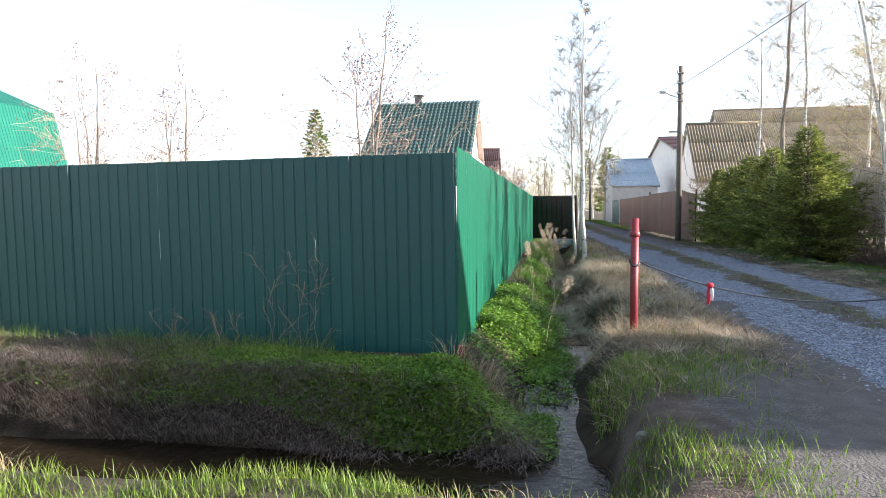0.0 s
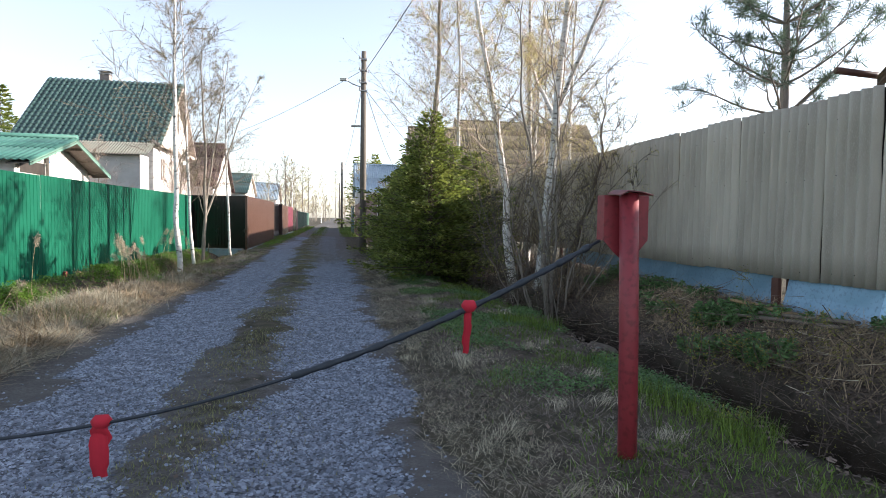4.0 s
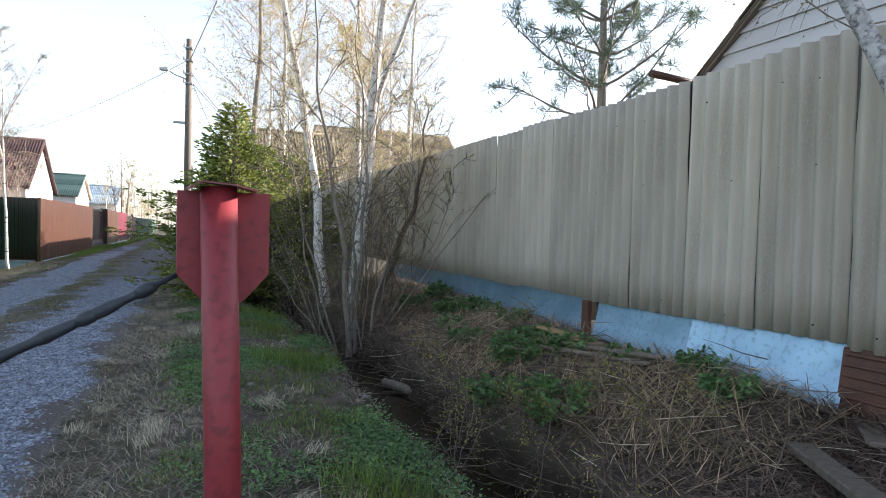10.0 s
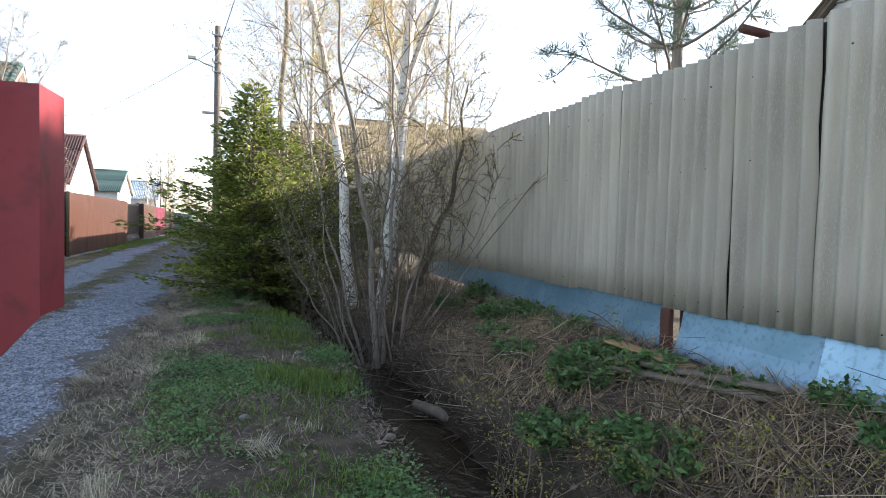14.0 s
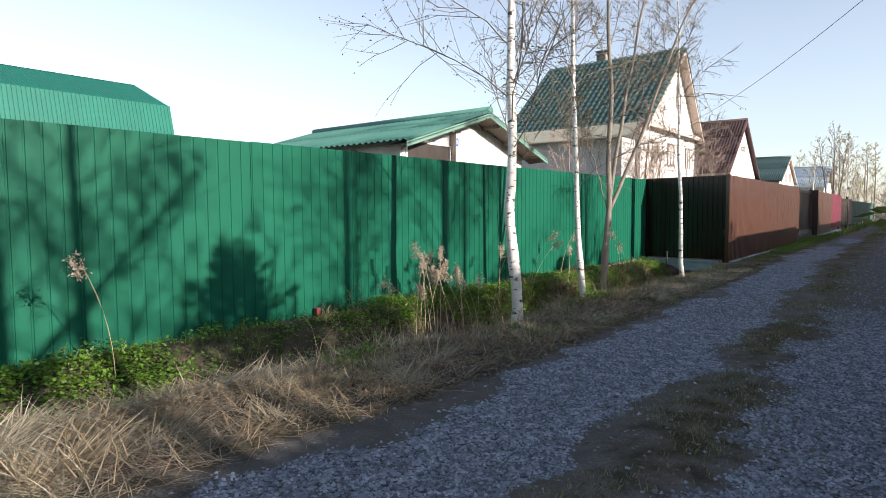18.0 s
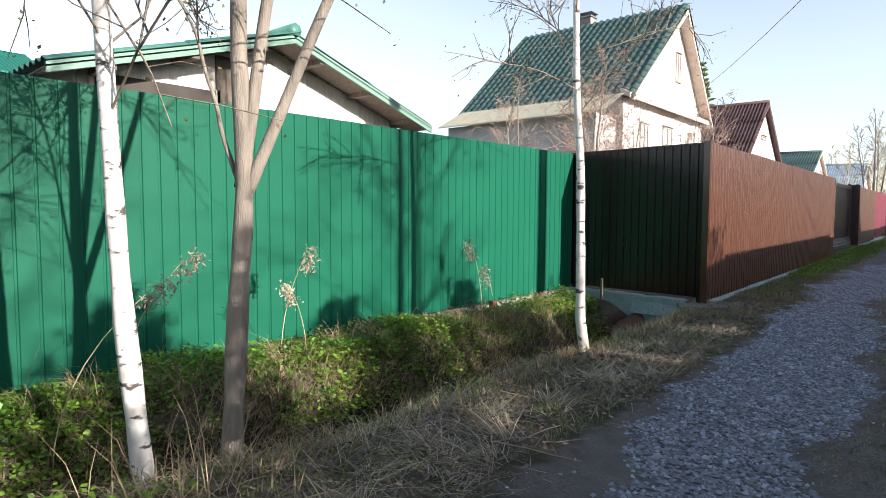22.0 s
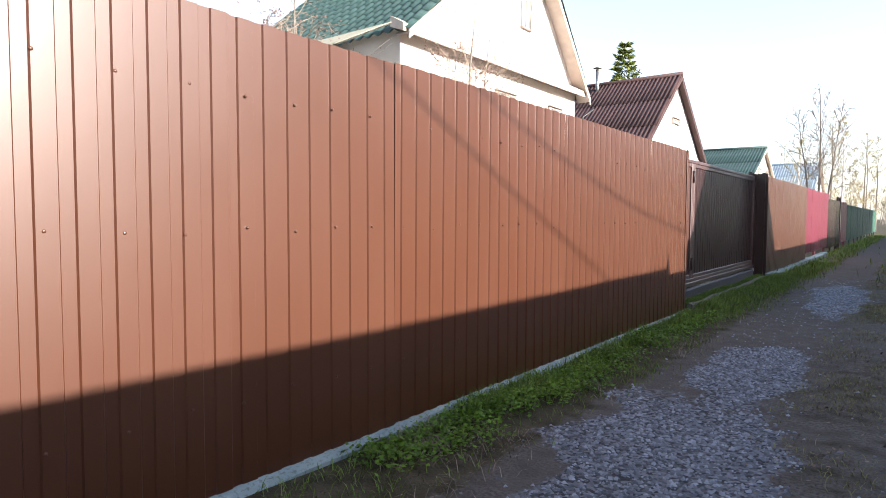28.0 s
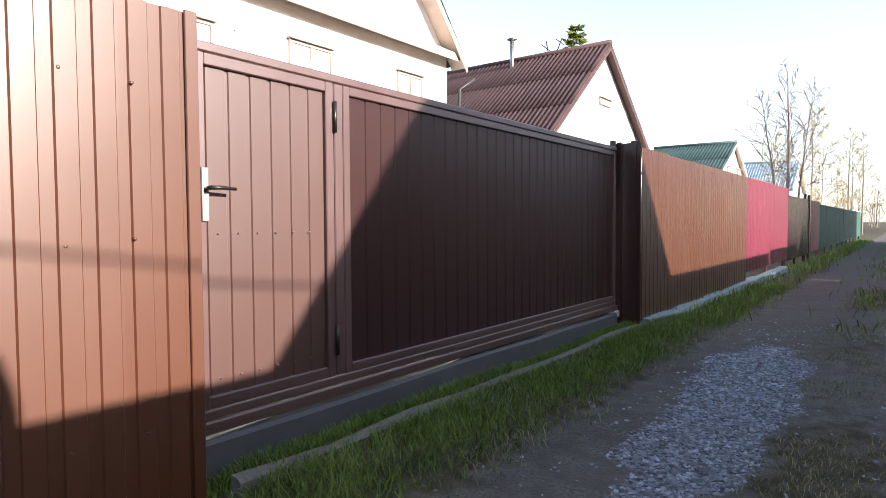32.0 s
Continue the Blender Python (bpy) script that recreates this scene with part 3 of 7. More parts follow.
def bare_tree(name, x, y, z, height, r0, label, seed, bark, twig=TWIG, lean=(0, 0), crown=0.3, limbs=22, limb_len=0.32, angle=0.75, twigs=7, bud=None, buds=3, bud_size=0.018, stems=None, droop=-0.02, group="", thin=0.0045, category="tree", wave=0.05, limb_r=0.2, bends=None):
    """A leafless tree: trunk (or several stems), crooked limbs, fine twigs and buds."""
    rg = np.random.default_rng(seed)
    tree = thing(name, x, y, z, label, category, group)
    limb_lines, twig_lines, tips = [], [], []
    for sx, sy, lx, ly, hh, rr, *start in (stems or [(0, 0, lean[0], lean[1], height, r0)]):
        n = 34
        k = np.linspace(0, 1, n)
        wv = wave * (np.sin(k * rg.uniform(4, 8) + rg.uniform(0, 6)) * k + 0.14 * np.sin(k * rg.uniform(22, 30)) * np.minimum(1, 4 * k))
        pts = np.stack([sx + lx * hh * k + wv * 1.2, sy + ly * hh * k + wave * np.sin(k * rg.uniform(3, 7)) * k, hh * k - 0.25 * (1 - k)], 1)
        if start:
            pts[:, 2] += start[0] + 0.25 * (1 - k)
        elif bends:                         # where the trunk swings to, height by height
            zb = [b[0] for b in bends]
            pts[:, 0] += np.interp(pts[:, 2], zb, [b[1] for b in bends])
            pts[:, 1] += np.interp(pts[:, 2], zb, [b[2] for b in bends])
        rad = rr * (1 - 0.88 * k) * (1 + 0.45 * np.exp(-k * hh / 0.12)) * rg.uniform(0.92, 1.1, n)
        if start:
            rad = rr * (1 - 0.85 * k)
        part("trunk", mesh(name + "_trunk", *tube_vf(pts, list(rad), 10), bark, True), tree)
        for i in range(limbs):
            t = crown + (0.985 - crown) * (i + rg.uniform(0, 1)) / limbs
            j = min(int(t * (n - 1)), n - 2)
            f = t * (n - 1) - j
            p = pts[j] * (1 - f) + pts[j + 1] * f
            a = i * 2.4 + rg.uniform(-0.5, 0.5)
            up = math.tan(math.pi / 2 - angle * rg.uniform(0.8, 1.2))
            ln = hh * limb_len * (1.08 - t) * rg.uniform(0.7, 1.25) + 0.25
            r = max(rr * (1 - 0.88 * t) * limb_r, thin)
            lp, lr, _ = bough(p, (math.cos(a), math.sin(a), up), ln, r, 0.004, 6, rg, 0.13, droop)
            limb_lines.append((lp, lr))
            for q in range(twigs):
                u = rg.uniform(0.2, 1.0)
                jj = min(int(u * 5), 4)
                p2 = lp[jj] + (lp[jj + 1] - lp[jj]) * (u * 5 - jj)
                dd = unit(lp[jj + 1] - lp[jj]) + rg.normal(0, 0.55, 3)
                tp, tr, _ = bough(p2, dd, ln * rg.uniform(0.2, 0.5), thin, thin * 0.45, 4, rg, 0.2, droop * 2)
                twig_lines.append((tp, tr))
                for w in range(2):
                    p3 = tp[w] + (tp[1 + w] - tp[w]) * rg.uniform(0, 1)
                    sp, sr, _ = bough(p3, unit(tp[2] - tp[1]) + rg.normal(0, 0.6, 3), ln * rg.uniform(0.1, 0.28), thin * 0.65, thin * 0.35, 3, rg, 0.2, droop * 3)
                    twig_lines.append((sp, sr))
                    tips += [sp[1], sp[2]]
                tips += [tp[2], tp[3]]
    part("limb_frame", np_mesh(name + "_limbs", *tubes_vf(limb_lines, 5), twig, True), tree, kind="stuff")
    part("twig_crown", np_mesh(name + "_twigs", *tubes_vf(twig_lines, 3), twig), tree, kind="stuff")
    if bud is not None and tips:
        tp = np.repeat(np.array(tips), buds, 0)
        tp = tp + rg.normal(0, 0.03, tp.shape)
        part("bud_cover", np_mesh(name + "_buds", *leaves_vf(tp, bud_size, bud_size * 0.6, rg, 0.1), bud), tree, "small young buds and leaves", kind="stuff")
    return tree


def spruce(name, x, y, z, height, radius, label, seed, low=0.12, group="", whorls=26, per=9, fill=46, size=0.055, top=0.85, uneven=0.0):
    """A spruce: trunk, drooping boughs in whorls, dense needle sprays with gaps."""
    rg = np.random.default_rng(seed)
    tree = thing(name, x, y, z, label, "tree", group)
    part("trunk", mesh(name + "_trunk", *tube_vf([(0, 0, -0.3), (0, 0, height * 0.5), (0, 0, height * 0.99)], [0.09, 0.05, 0.008], 8), BARK_DARK, True), tree)
    lines, pts = [], []
    for i in range(whorls):
        t = low + (0.97 - low) * i / (whorls - 1)
        prof = (1 - t) ** top * (0.75 + 0.25 * min(1, t / 0.25))
        for k in range(per):
            a = k * 2 * math.pi / per + i * 0.9 + rg.uniform(-0.3, 0.3)
            ln = radius * prof * rg.choice((0.55, 0.75, 0.9, 1.0, 1.12, 1.28)) * rg.uniform(0.92, 1.08) * (1 + uneven * (math.sin(a * 2 + seed + t * 5) + math.sin(a * 3 + t * 11 + seed * 2))) + 0.08
            bp, br, _ = bough((0, 0, height * t), (math.cos(a), math.sin(a), -0.05 + 0.5 * t), ln, 0.012, 0.003, 6, rg, 0.07, 0.03)
            lines.append((bp, br))
            m = int(fill * (0.35 + prof) * (1 - 0.75 * (uneven > 0) * max(0, (t - 0.55) / 0.45)))
            u = rg.uniform(0.18, 1, m) ** 0.7 * 4.99
            j = u.astype(int)
            c = bp[j] + (bp[j + 1] - bp[j]) * (u - j)[:, None]
            side = np.array([-math.sin(a), math.cos(a), 0])
            off = rg.normal(0, 0.13, m) * (1.1 - u / 8) * (0.4 + ln)
            c = c + side * off[:, None] + rg.normal(0, 0.025, (m, 3)) - np.array([0, 0, 1]) * (np.abs(off) * 0.25)[:, None]
            out = np.array([math.cos(a), math.sin(a), 0.15])
            dirs = out + side * np.sign(off)[:, None] * rg.uniform(0.2, 0.9, (m, 1)) + rg.normal(0, 0.3, (m, 3))
            pts.append(np.concatenate([c, dirs], 1))
    part("bough_frame", np_mesh(name + "_boughs", *tubes_vf(lines, 3), BARK_DARK), tree, kind="stuff")
    q = np.concatenate(pts)
    c, d = q[:, :3], q[:, 3:]
    d = d / np.linalg.norm(d, axis=1, keepdims=True)
    s = np.cross(d, rg.normal(size=d.shape))
    s = s / np.linalg.norm(s, axis=1, keepdims=True)
    k = rg.uniform(0.6, 1.4, (len(c), 1))
    l, w = d * size * 1.6 * k, s * size * 0.3 * k
    v = np.stack([c, c + l * 0.45 + w, c + l, c + l * 0.45 - w], 1).reshape(-1, 3)
    part("crown", np_mesh(name + "_crown", v, np.arange(len(c) * 4).reshape(-1, 4), NEEDLE), tree, "dense green needle sprays", kind="stuff")
    return tree


# ---- ground: one sheet to the horizon ----
def graded(lo, hi, step, ends):
    """Even lines from lo to hi, then wider and wider ones out to the ends."""
    lines = list(np.arange(lo, hi + 1e-6, step))
    w, v = step, lo
    while v > ends[0]:
        w *= 1.3
        v -= w
        lines.insert(0, v)
    w, v = step, lines[-1]
    while v < ends[1]:
        w *= 1.3
        v += w
        lines.append(v)
    return np.array(lines)


def gravel_mask(x, y):
    """Where crushed stone lies: two wheel tracks, and patches by the gate."""
    shift = 0.45 * ramp(y, -9, 3)
    w = wob(x, y, 1.3, 0.4) * 0.18 + wob(x, y, 3.7, 1.4) * 0.15 + wob(x, y, 9.1, 2.4) * 0.1
    thin = 0.1 * ramp(y, -9, -3)
    left = 1 - ramp(np.abs(x - (1.78 - shift)), 0.46 - thin + w, 0.66 - thin + w)
    right = 1 - ramp(np.abs(x - (3.4 - shift)), 0.44 + w, 0.72 + w)
    near = ramp(y, -27.5, -24.5)
    left = left * near * (1 - ramp(y, 6.6, 8.0) * 0.9)
    right = right * near * (1 - ramp(y, -9, -5) * 0.75)
    spot1 = 1 - ramp(np.hypot((x - 1.38) / 0.42, (y - 8.5) / 1.7) + w, 0.7, 1.05)
    spot2 = 1 - ramp(np.hypot((x - 1.5 + 0.04 * (y - 14.5)) / 0.46, (y - 14.9) / 2.9) + w, 0.75, 1.05)
    return np.clip(np.maximum.reduce([left, right, spot1, spot2]), 0, 1)


def bare_mask(x, y):
    """Where the soil is trodden bare: the lane between, and the road in front."""
    edge = 0.35 * ramp(y, -17, -11) * (1 - ramp(y, 1, 3))
    lane = ramp(x, 0.45 + edge, 1.0 + edge * 0.6) * (1 - ramp(x + 0.14 * wob(x, y, 2.3, 4.0), 3.9, 4.4)) * ramp(y, -26.5, -25)
    mouth = ramp(x, -1.3 + 0.2, 0.2) * (1 - ramp(x, 5.6, 7.0)) * (1 - ramp(y, -25.5, -22.5))
    road = 1 - ramp(y, -28.6, -28.0)
    mid = np.exp(-((x - 2.65 + 0.5 * ramp(y, -8, 4)) / 0.42) ** 2) * (0.5 + 0.45 * wob(x, y, 1.1, 3.3)) * ramp(y, -24, -21)
    return np.clip(np.maximum.reduce([lane * (1 - np.clip(mid, 0, 0.9)), mouth, road]), 0, 1)


def straw_mask(x, y):
    """Where last year's grass lies."""
    west = ramp(x, -2.2, -1.6) * (1 - ramp(x, 0.5, 1.1)) * (0.72 + 0.5 * wob(x, y, 0.9, 0.7))
    bank = ramp(x, 6.9, 7.6) * (1 - ramp(x, 9.2, 10)) * (1 - ramp(y, -6, -2))
    east = ramp(x, 4.3, 4.8) * (1 - ramp(x, 6.2, 6.8)) * (0.35 + 0.45 * wob(x, y, 1.3, 1.9)) * (1 - ramp(y, 0, 3))
    return np.clip(np.maximum.reduce([west * (1 - ramp(y, 0.5, 2) * 0.7), bank, east]), 0, 1)


def ground_material():
    m = bpy.data.materials.new("soil_gravel_and_turf")
    m.use_nodes = True
    nd, ln = m.node_tree.nodes, m.node_tree.links
    b = nd["Principled BSDF"]
    co = nd.new("ShaderNodeTexCoord")

    def noise_of(scale, detail=4):
        n = nd.new("ShaderNodeTexNoise")
        n.inputs["Scale"].default_value, n.inputs["Detail"].default_value = scale, detail
        ln.new(co.outputs["Object"], n.inputs["Vector"])
        return n.outputs["Fac"]

    def two(fac, a, c, lo=0.35, hi=0.65):
        r = nd.new("ShaderNodeValToRGB")
        r.color_ramp.elements[0].position, r.color_ramp.elements[1].position = lo, hi
        r.color_ramp.elements[0].color, r.color_ramp.elements[1].color = (*a, 1), (*c, 1)
        ln.new(fac, r.inputs["Fac"])
        return r.outputs[0]

    def mix(fac, a, c):
        x = nd.new("ShaderNodeMix")
        x.data_type = "RGBA"
        ln.new(fac, x.inputs["Factor"])
        ln.new(a, x.inputs["A"])
        ln.new(c, x.inputs["B"])
        return x.outputs["Result"]

    def mask(name, spread):
        a = nd.new("ShaderNodeAttribute")
        a.attribute_name = name
        s = nd.new("ShaderNodeMath")
        s.operation = "MULTIPLY_ADD"
        ln.new(spread, s.inputs[0])
        s.inputs[1].default_value = 0.9
        ln.new(a.outputs["Fac"], s.inputs[2])
        r = nd.new("ShaderNodeMapRange")
        r.inputs["From Min"].default_value, r.inputs["From Max"].default_value = 0.8, 1.1
        ln.new(s.outputs[0], r.inputs["Value"])
        return r.outputs[0]

    big, mid, fine = noise_of(0.8), noise_of(6), noise_of(55, 6)
    vor = nd.new("ShaderNodeTexVoronoi")
    vor.inputs["Scale"].default_value = 46
    ln.new(co.outputs["Object"], vor.inputs["Vector"])
    turf = two(mid, (0.04, 0.036, 0.024), (0.085, 0.074, 0.05))
    straw = mix(two(fine, (0, 0, 0), (1, 1, 1), 0.4, 0.6), two(mid, (0.05, 0.038, 0.031), (0.13, 0.105, 0.085)), two(big, (0.085, 0.068, 0.056), (0.045, 0.036, 0.03)))
    soil = mix(two(fine, (0, 0, 0), (1, 1, 1), 0.45, 0.6), two(mid, (0.084, 0.079, 0.076), (0.132, 0.125, 0.12)), two(big, (0.063, 0.059, 0.056), (0.108, 0.101, 0.097)))
    sh = nd.new("ShaderNodeSeparateColor")
    ln.new(vor.outputs["Color"], sh.inputs[0])
    stones = two(sh.outputs[0], (0.045, 0.05, 0.06), (0.205, 0.22, 0.26), 0.1, 0.9)
    mud = two(mid, (0.02, 0.015, 0.01), (0.045, 0.035, 0.024))
    col = mix(mask("straw", mid), turf, straw)
    col = mix(mask("bare", mid), col, soil)
    col = mix(mask("gravel", mid), col, stones)
    col = mix(mask("mud", mid), col, mud)
    ln.new(col, b.inputs["Base Color"])
    b.inputs["Roughness"].default_value = 0.92
    b.inputs["Specular IOR Level"].default_value = 0.2
    h = nd.new("ShaderNodeMath")
    h.operation = "MULTIPLY_ADD"
    ln.new(vor.outputs["Distance"], h.inputs[0])
    h.inputs[1].default_value = -0.3
    ln.new(fine, h.inputs[2])
    bp = nd.new("ShaderNodeBump")
    bp.inputs["Strength"].default_value, bp.inputs["Distance"].default_value = 0.7, 0.02
    ln.new(h.outputs[0], bp.inputs["Height"])
    ln.new(bp.outputs[0], b.inputs["Normal"])
    return m


def build_ground():
    xs, ys = graded(-3.6, 9.6, 0.1, (-900, 900)), graded(-29.0, 18.0, 0.13, (-900, 1200))
    gx, gy = np.meshgrid(xs, ys)
    gz = land(gx, gy)
    n, k = gx.shape
    v = np.stack([gx, gy, gz], -1).reshape(-1, 3)
    i = np.arange((n - 1) * k).reshape(n - 1, k)[:, :-1].ravel()
    f = np.stack([i, i + 1, i + k + 1, i + k], -1)
    me = bpy.data.meshes.new("ground")
    me.from_pydata(v.tolist(), [], f.tolist())
    me.polygons.foreach_set("use_smooth", [True] * len(me.polygons))
    x, y = v[:, 0], v[:, 1]
    dl, dr = np.abs(x - left_ditch_x(y)), np.abs(x - right_ditch_x(y))
    mud = np.maximum((1 - ramp(dl, 0.34, 0.62)) * ramp(y, -26.9, -26.1) * (1 - ramp(y, -0.2, 0.2)), (1 - ramp(dr, 0.35, 0.62)) * ramp(y, -26, -24) * (1 - ramp(y, -8, -6)))
    mud = np.maximum(mud, (1 - ramp(np.abs(y + 26.15), 0.45, 0.85)) * (1 - ramp(x, -1.4, -0.9)))
    for name, values in (("gravel", gravel_mask(x, y)), ("bare", bare_mask(x, y)), ("straw", straw_mask(x, y)), ("mud", mud)):
        me.attributes.new(name, "FLOAT", "POINT").data.foreach_set("value", np.asarray(values, np.float32))
    me.materials.append(ground_material())
    return tagged(new("ground", me), "uneven spring ground with gravel tracks, dry grass and ditches", "ground", "", "structure")


build_ground()


# ---- profiled sheet fences ----
def sheet_fence(name, p0, p1, z0, z1, material, label, sheet=1.1, pitch=0.134, rise=0.009, zb0=None, zt1=None, posts=0.0, post_mat=None, group="", lean=0.0, seed=1, rivets=None, exact=False, floor=0.014):
    """A fence of profiled sheets from p0 to p1 (ribs face to the right of the way walked); z0/z1: bottom and top at p0, zb0/zt1: at p1."""
    rg = random.Random(seed)
    length = math.hypot(p1[0] - p0[0], p1[1] - p0[1])
    zb1 = z0 if zb0 is None else zb0
    zt1 = z1 if zt1 is None else zt1
    fence = thing(name, p0[0], p0[1], 0, label, "fence", group, "", line_turn(*p0, *p1))
    n = max(1, round(length / sheet))
    w = length / n
    ph = w / max(1, round(w / pitch))
    if exact:                               # whole ribs in every sheet, and a cut one at the end
        ph = pitch
        w = round(sheet / pitch) * pitch
        n = math.ceil(length / w - 1e-6)
    h = (z1 - z0 + zt1 - zb1) / 2
    me = mesh(name + "_sheet", *sheet_vf(w + 0.012, h, ph, rise, floor=floor), material)
    last = length - (n - 1) * w
    cut = mesh(name + "_sheet", *sheet_vf(last, h, ph, rise, floor=floor), material) if exact else me
    for i in range(n):
        k = (i + 0.5) / n
        zb = z0 + (zb1 - z0) * k
        m = Matrix.Translation((0.003 * (i % 2), i * w, zb + rg.uniform(-0.004, 0.004))) @ Euler((math.atan2(zb1 - z0, length), rg.uniform(-0.004, 0.004) + lean, rg.uniform(-0.004, 0.004))).to_matrix().to_4x4()
        part("sheet", me if i < n - 1 else cut, fence, m=m)
    rail = box(name + "_rail", -0.055, -0.025, 0.0, length, -0.02, 0.02, post_mat or RED_DARK, 0.004)
    for zz in (0.35, h - 0.3):
        part("rail", rail, fence, "dark steel crosswise rail", m=Matrix.Translation((0, 0, z0 + zz)) @ Euler((math.atan2(zb1 - z0, length), 0, 0)).to_matrix().to_4x4())
    if posts:
        c = max(2, round(length / posts) + 1)
        pm = box(name + "_post", -0.115, -0.055, -0.03, 0.03, -0.45, z1 - 0.06, post_mat or RED_DARK, 0.006)
        for i in range(c):
            part("post", pm, fence, "square rust-red steel post", at=(0, min(max(i * length / (c - 1), 0.05), length - 0.05), 0))
    if rivets:
        rm = mesh(name + "_screw", *tube_vf([(rise - 0.002, 0, 0), (rise + 0.005, 0, 0), (rise + 0.008, 0, 0)], [0.008, 0.008, 0.004], 6), rivets, True)
        for zz in (0.4, h * 0.55, h - 0.34):
            for i in range(int(length / (ph * 2))):
                part("screw", rm, fence, at=(0.0, (i * 2 + 0.55) * ph + rg.uniform(-0.02, 0.02), z0 + (zb1 - z0) * i / max(1, int(length / (ph * 2))) + zz + rg.uniform(-0.02, 0.02)))
    return fence, w, h


GREEN_LANE = ((-2.5, -24.37), (-2.15, 0.24))
sheet_fence("green_fence", GREEN_LANE[0], GREEN_LANE[1], 0.0, 2.12, GREEN, "bright green profiled steel sheet fence along the ditch", 1.1, 0.134, 0.008, 0.06, 2.18, 2.5, RED_DARK, seed=2)
sheet_fence("green_fence", (-15.5, -24.3), (-2.5, -24.37), -0.12, 1.9, GREEN_SHADED, "green profiled sheet fence, its own shade put into the colour", 1.1, 0.125, 0.009, -0.01, 2.11, 2.6, RED_DARK, seed=3)
sheet_fence("brown_fence", (0, 0), (0, 11.37), 0.06, 2.215, BROWN, "tall brown profiled steel fence on a low concrete strip", 1.1, 0.1378, 0.009, 0.06, 2.215, 2.8, BROWN_POST_AND_SHADE, seed=4, rivets=BROWN, exact=True, floor=0.05)
# the return faces away from the sun; its shade is in the sheet colour
sheet_fence("brown_fence", (-2.2, 0.27), (0, 0), 0.1, 2.19, BROWN_POST_AND_SHADE, "brown profiled fence return at the plot corner, coloured dark for its shade", 1.1, 0.122, 0.016, 0.1, 2.215, 2.2, BROWN_POST_AND_SHADE, seed=5, floor=0.045)
sheet_fence("brown_fence", (-0.05, 17.15), (-0.05, 23.2), 0.12, 2.2, BROWN, "brown profiled fence beyond the black gate pillar", 1.1, 0.138, 0.009, 0.12, 2.2, 2.8, BROWN_POST_AND_SHADE, seed=6)
sheet_fence("cherry_fence", (-0.05, 23.22), (-0.05, 28.5), 0.3, 2.2, MAGENTA, "cherry red profiled steel fence", 1.1, 0.15, 0.012, 0.3, 2.2, 2.6, MAGENTA, seed=7)
# shadow lying on the cherry fence, put in as dark brown panels
sheet_fence("shaded_cherry_fence", (-0.05, 28.52), (-0.05, 32.6), 0.25, 2.05, BROWN_POST_AND_SHADE, "cherry fence stretch coloured dark brown for the shadow on it", 1.1, 0.15, 0.012, 0.25, 2.0, 2.4, BROWN_POST_AND_SHADE, seed=8)
sheet_fence("cherry_fence", (-0.05, 33.6), (-0.05, 36.2), 0.3, 2.05, MAGENTA, "short cherry red profiled fence", 1.1, 0.15, 0.012, 0.3, 2.0, 2.4, MAGENTA, seed=9)
sheet_fence("green_fence", (-0.05, 36.3), (-0.05, 62.0), 0.3, 1.95, FAR_GREEN, "distant green fence along the lane", 2.2, 0.2, 0.012, 0.3, 1.95, 3, FAR_GREEN, seed=10)
sheet_fence("brown_fence", (5.165, 26.0), (5.165, 10.84), 0.1, 2.4, BROWN_GREY, "brown weathered fence far down the shaded side", 1.1, 0.14, 0.012, 0.1, 2.4, 2.8, BROWN_POST_AND_SHADE, seed=11)
sheet_fence("brown_fence", (5.15, 10.88), (5.15, 1.12), 0.1, 2.47, BROWN_GREY, "brown weathered fence behind the utility pole", 1.1, 0.14, 0.012, 0.06, 2.45, 2.8, BROWN_POST_AND_SHADE, seed=13)
sheet_fence("brown_fence", (5.14, 1.3), (5.14, -1.2), 0.06, 2.45, BROWN_GREY, "short sloping end of the brown weathered fence", 1.1, 0.14, 0.012, -0.15, 2.24, 2.1, BROWN_POST_AND_SHADE, seed=14)
sheet_fence("teal_gate", (5.0, 30.5), (5.0, 26.1), 0.15, 2.4, TEAL, "teal sheet gate on the shaded side of the lane", 1.1, 0.14, 0.012, 0.15, 2.4, 2.2, TEAL, seed=12)


finial = thing("fence_post", 5.2, 10.81, 0, "square brown post with a pointed cap", "post")
part("shaft", box("finial_shaft", -0.035, 0.035, -0.035, 0.035, -0.4, 2.5, BROWN_POST_AND_SHADE, 0.006), finial)
part("cap", tube("finial_cap", [(0, 0, 2.5), (0, 0, 2.53), (0, 0, 2.68)], [0.055, 0.055, 0.008], BROWN_POST_AND_SHADE, 4), finial)

# ---- brown plot: corner trim, concrete strip, gate ----
def angle_vf(w, t, z0, z1):
    """An outside corner flashing at the origin, its legs along -x and +y."""
    return join(box_vf(-w, 0, -t, 0, z0, z1), box_vf(0, t, -t, w, z0, z1))


corner = thing("corner_trim", 0.018, -0.018, 0, "narrow light brown folded corner trim on the fence", "trim")
part("flashing", mesh("corner_flashing", *angle_vf(0.07, 0.012, -0.06, 2.225), BROWN_TRIM), corner)
corner_post = thing("fence_end_trim", -0.033, 11.375, 0, "brown folded end strip of the profiled fence", "trim")
part("flashing", box("end_flashing", -0.2, 0.03, -0.012, -0.002, 0.08, 2.225, BROWN, 0.003), corner_post)
part("lip", box("end_lip", 0.031, 0.045, -0.06, -0.002, 0.08, 2.225, BROWN, 0.003), corner_post)


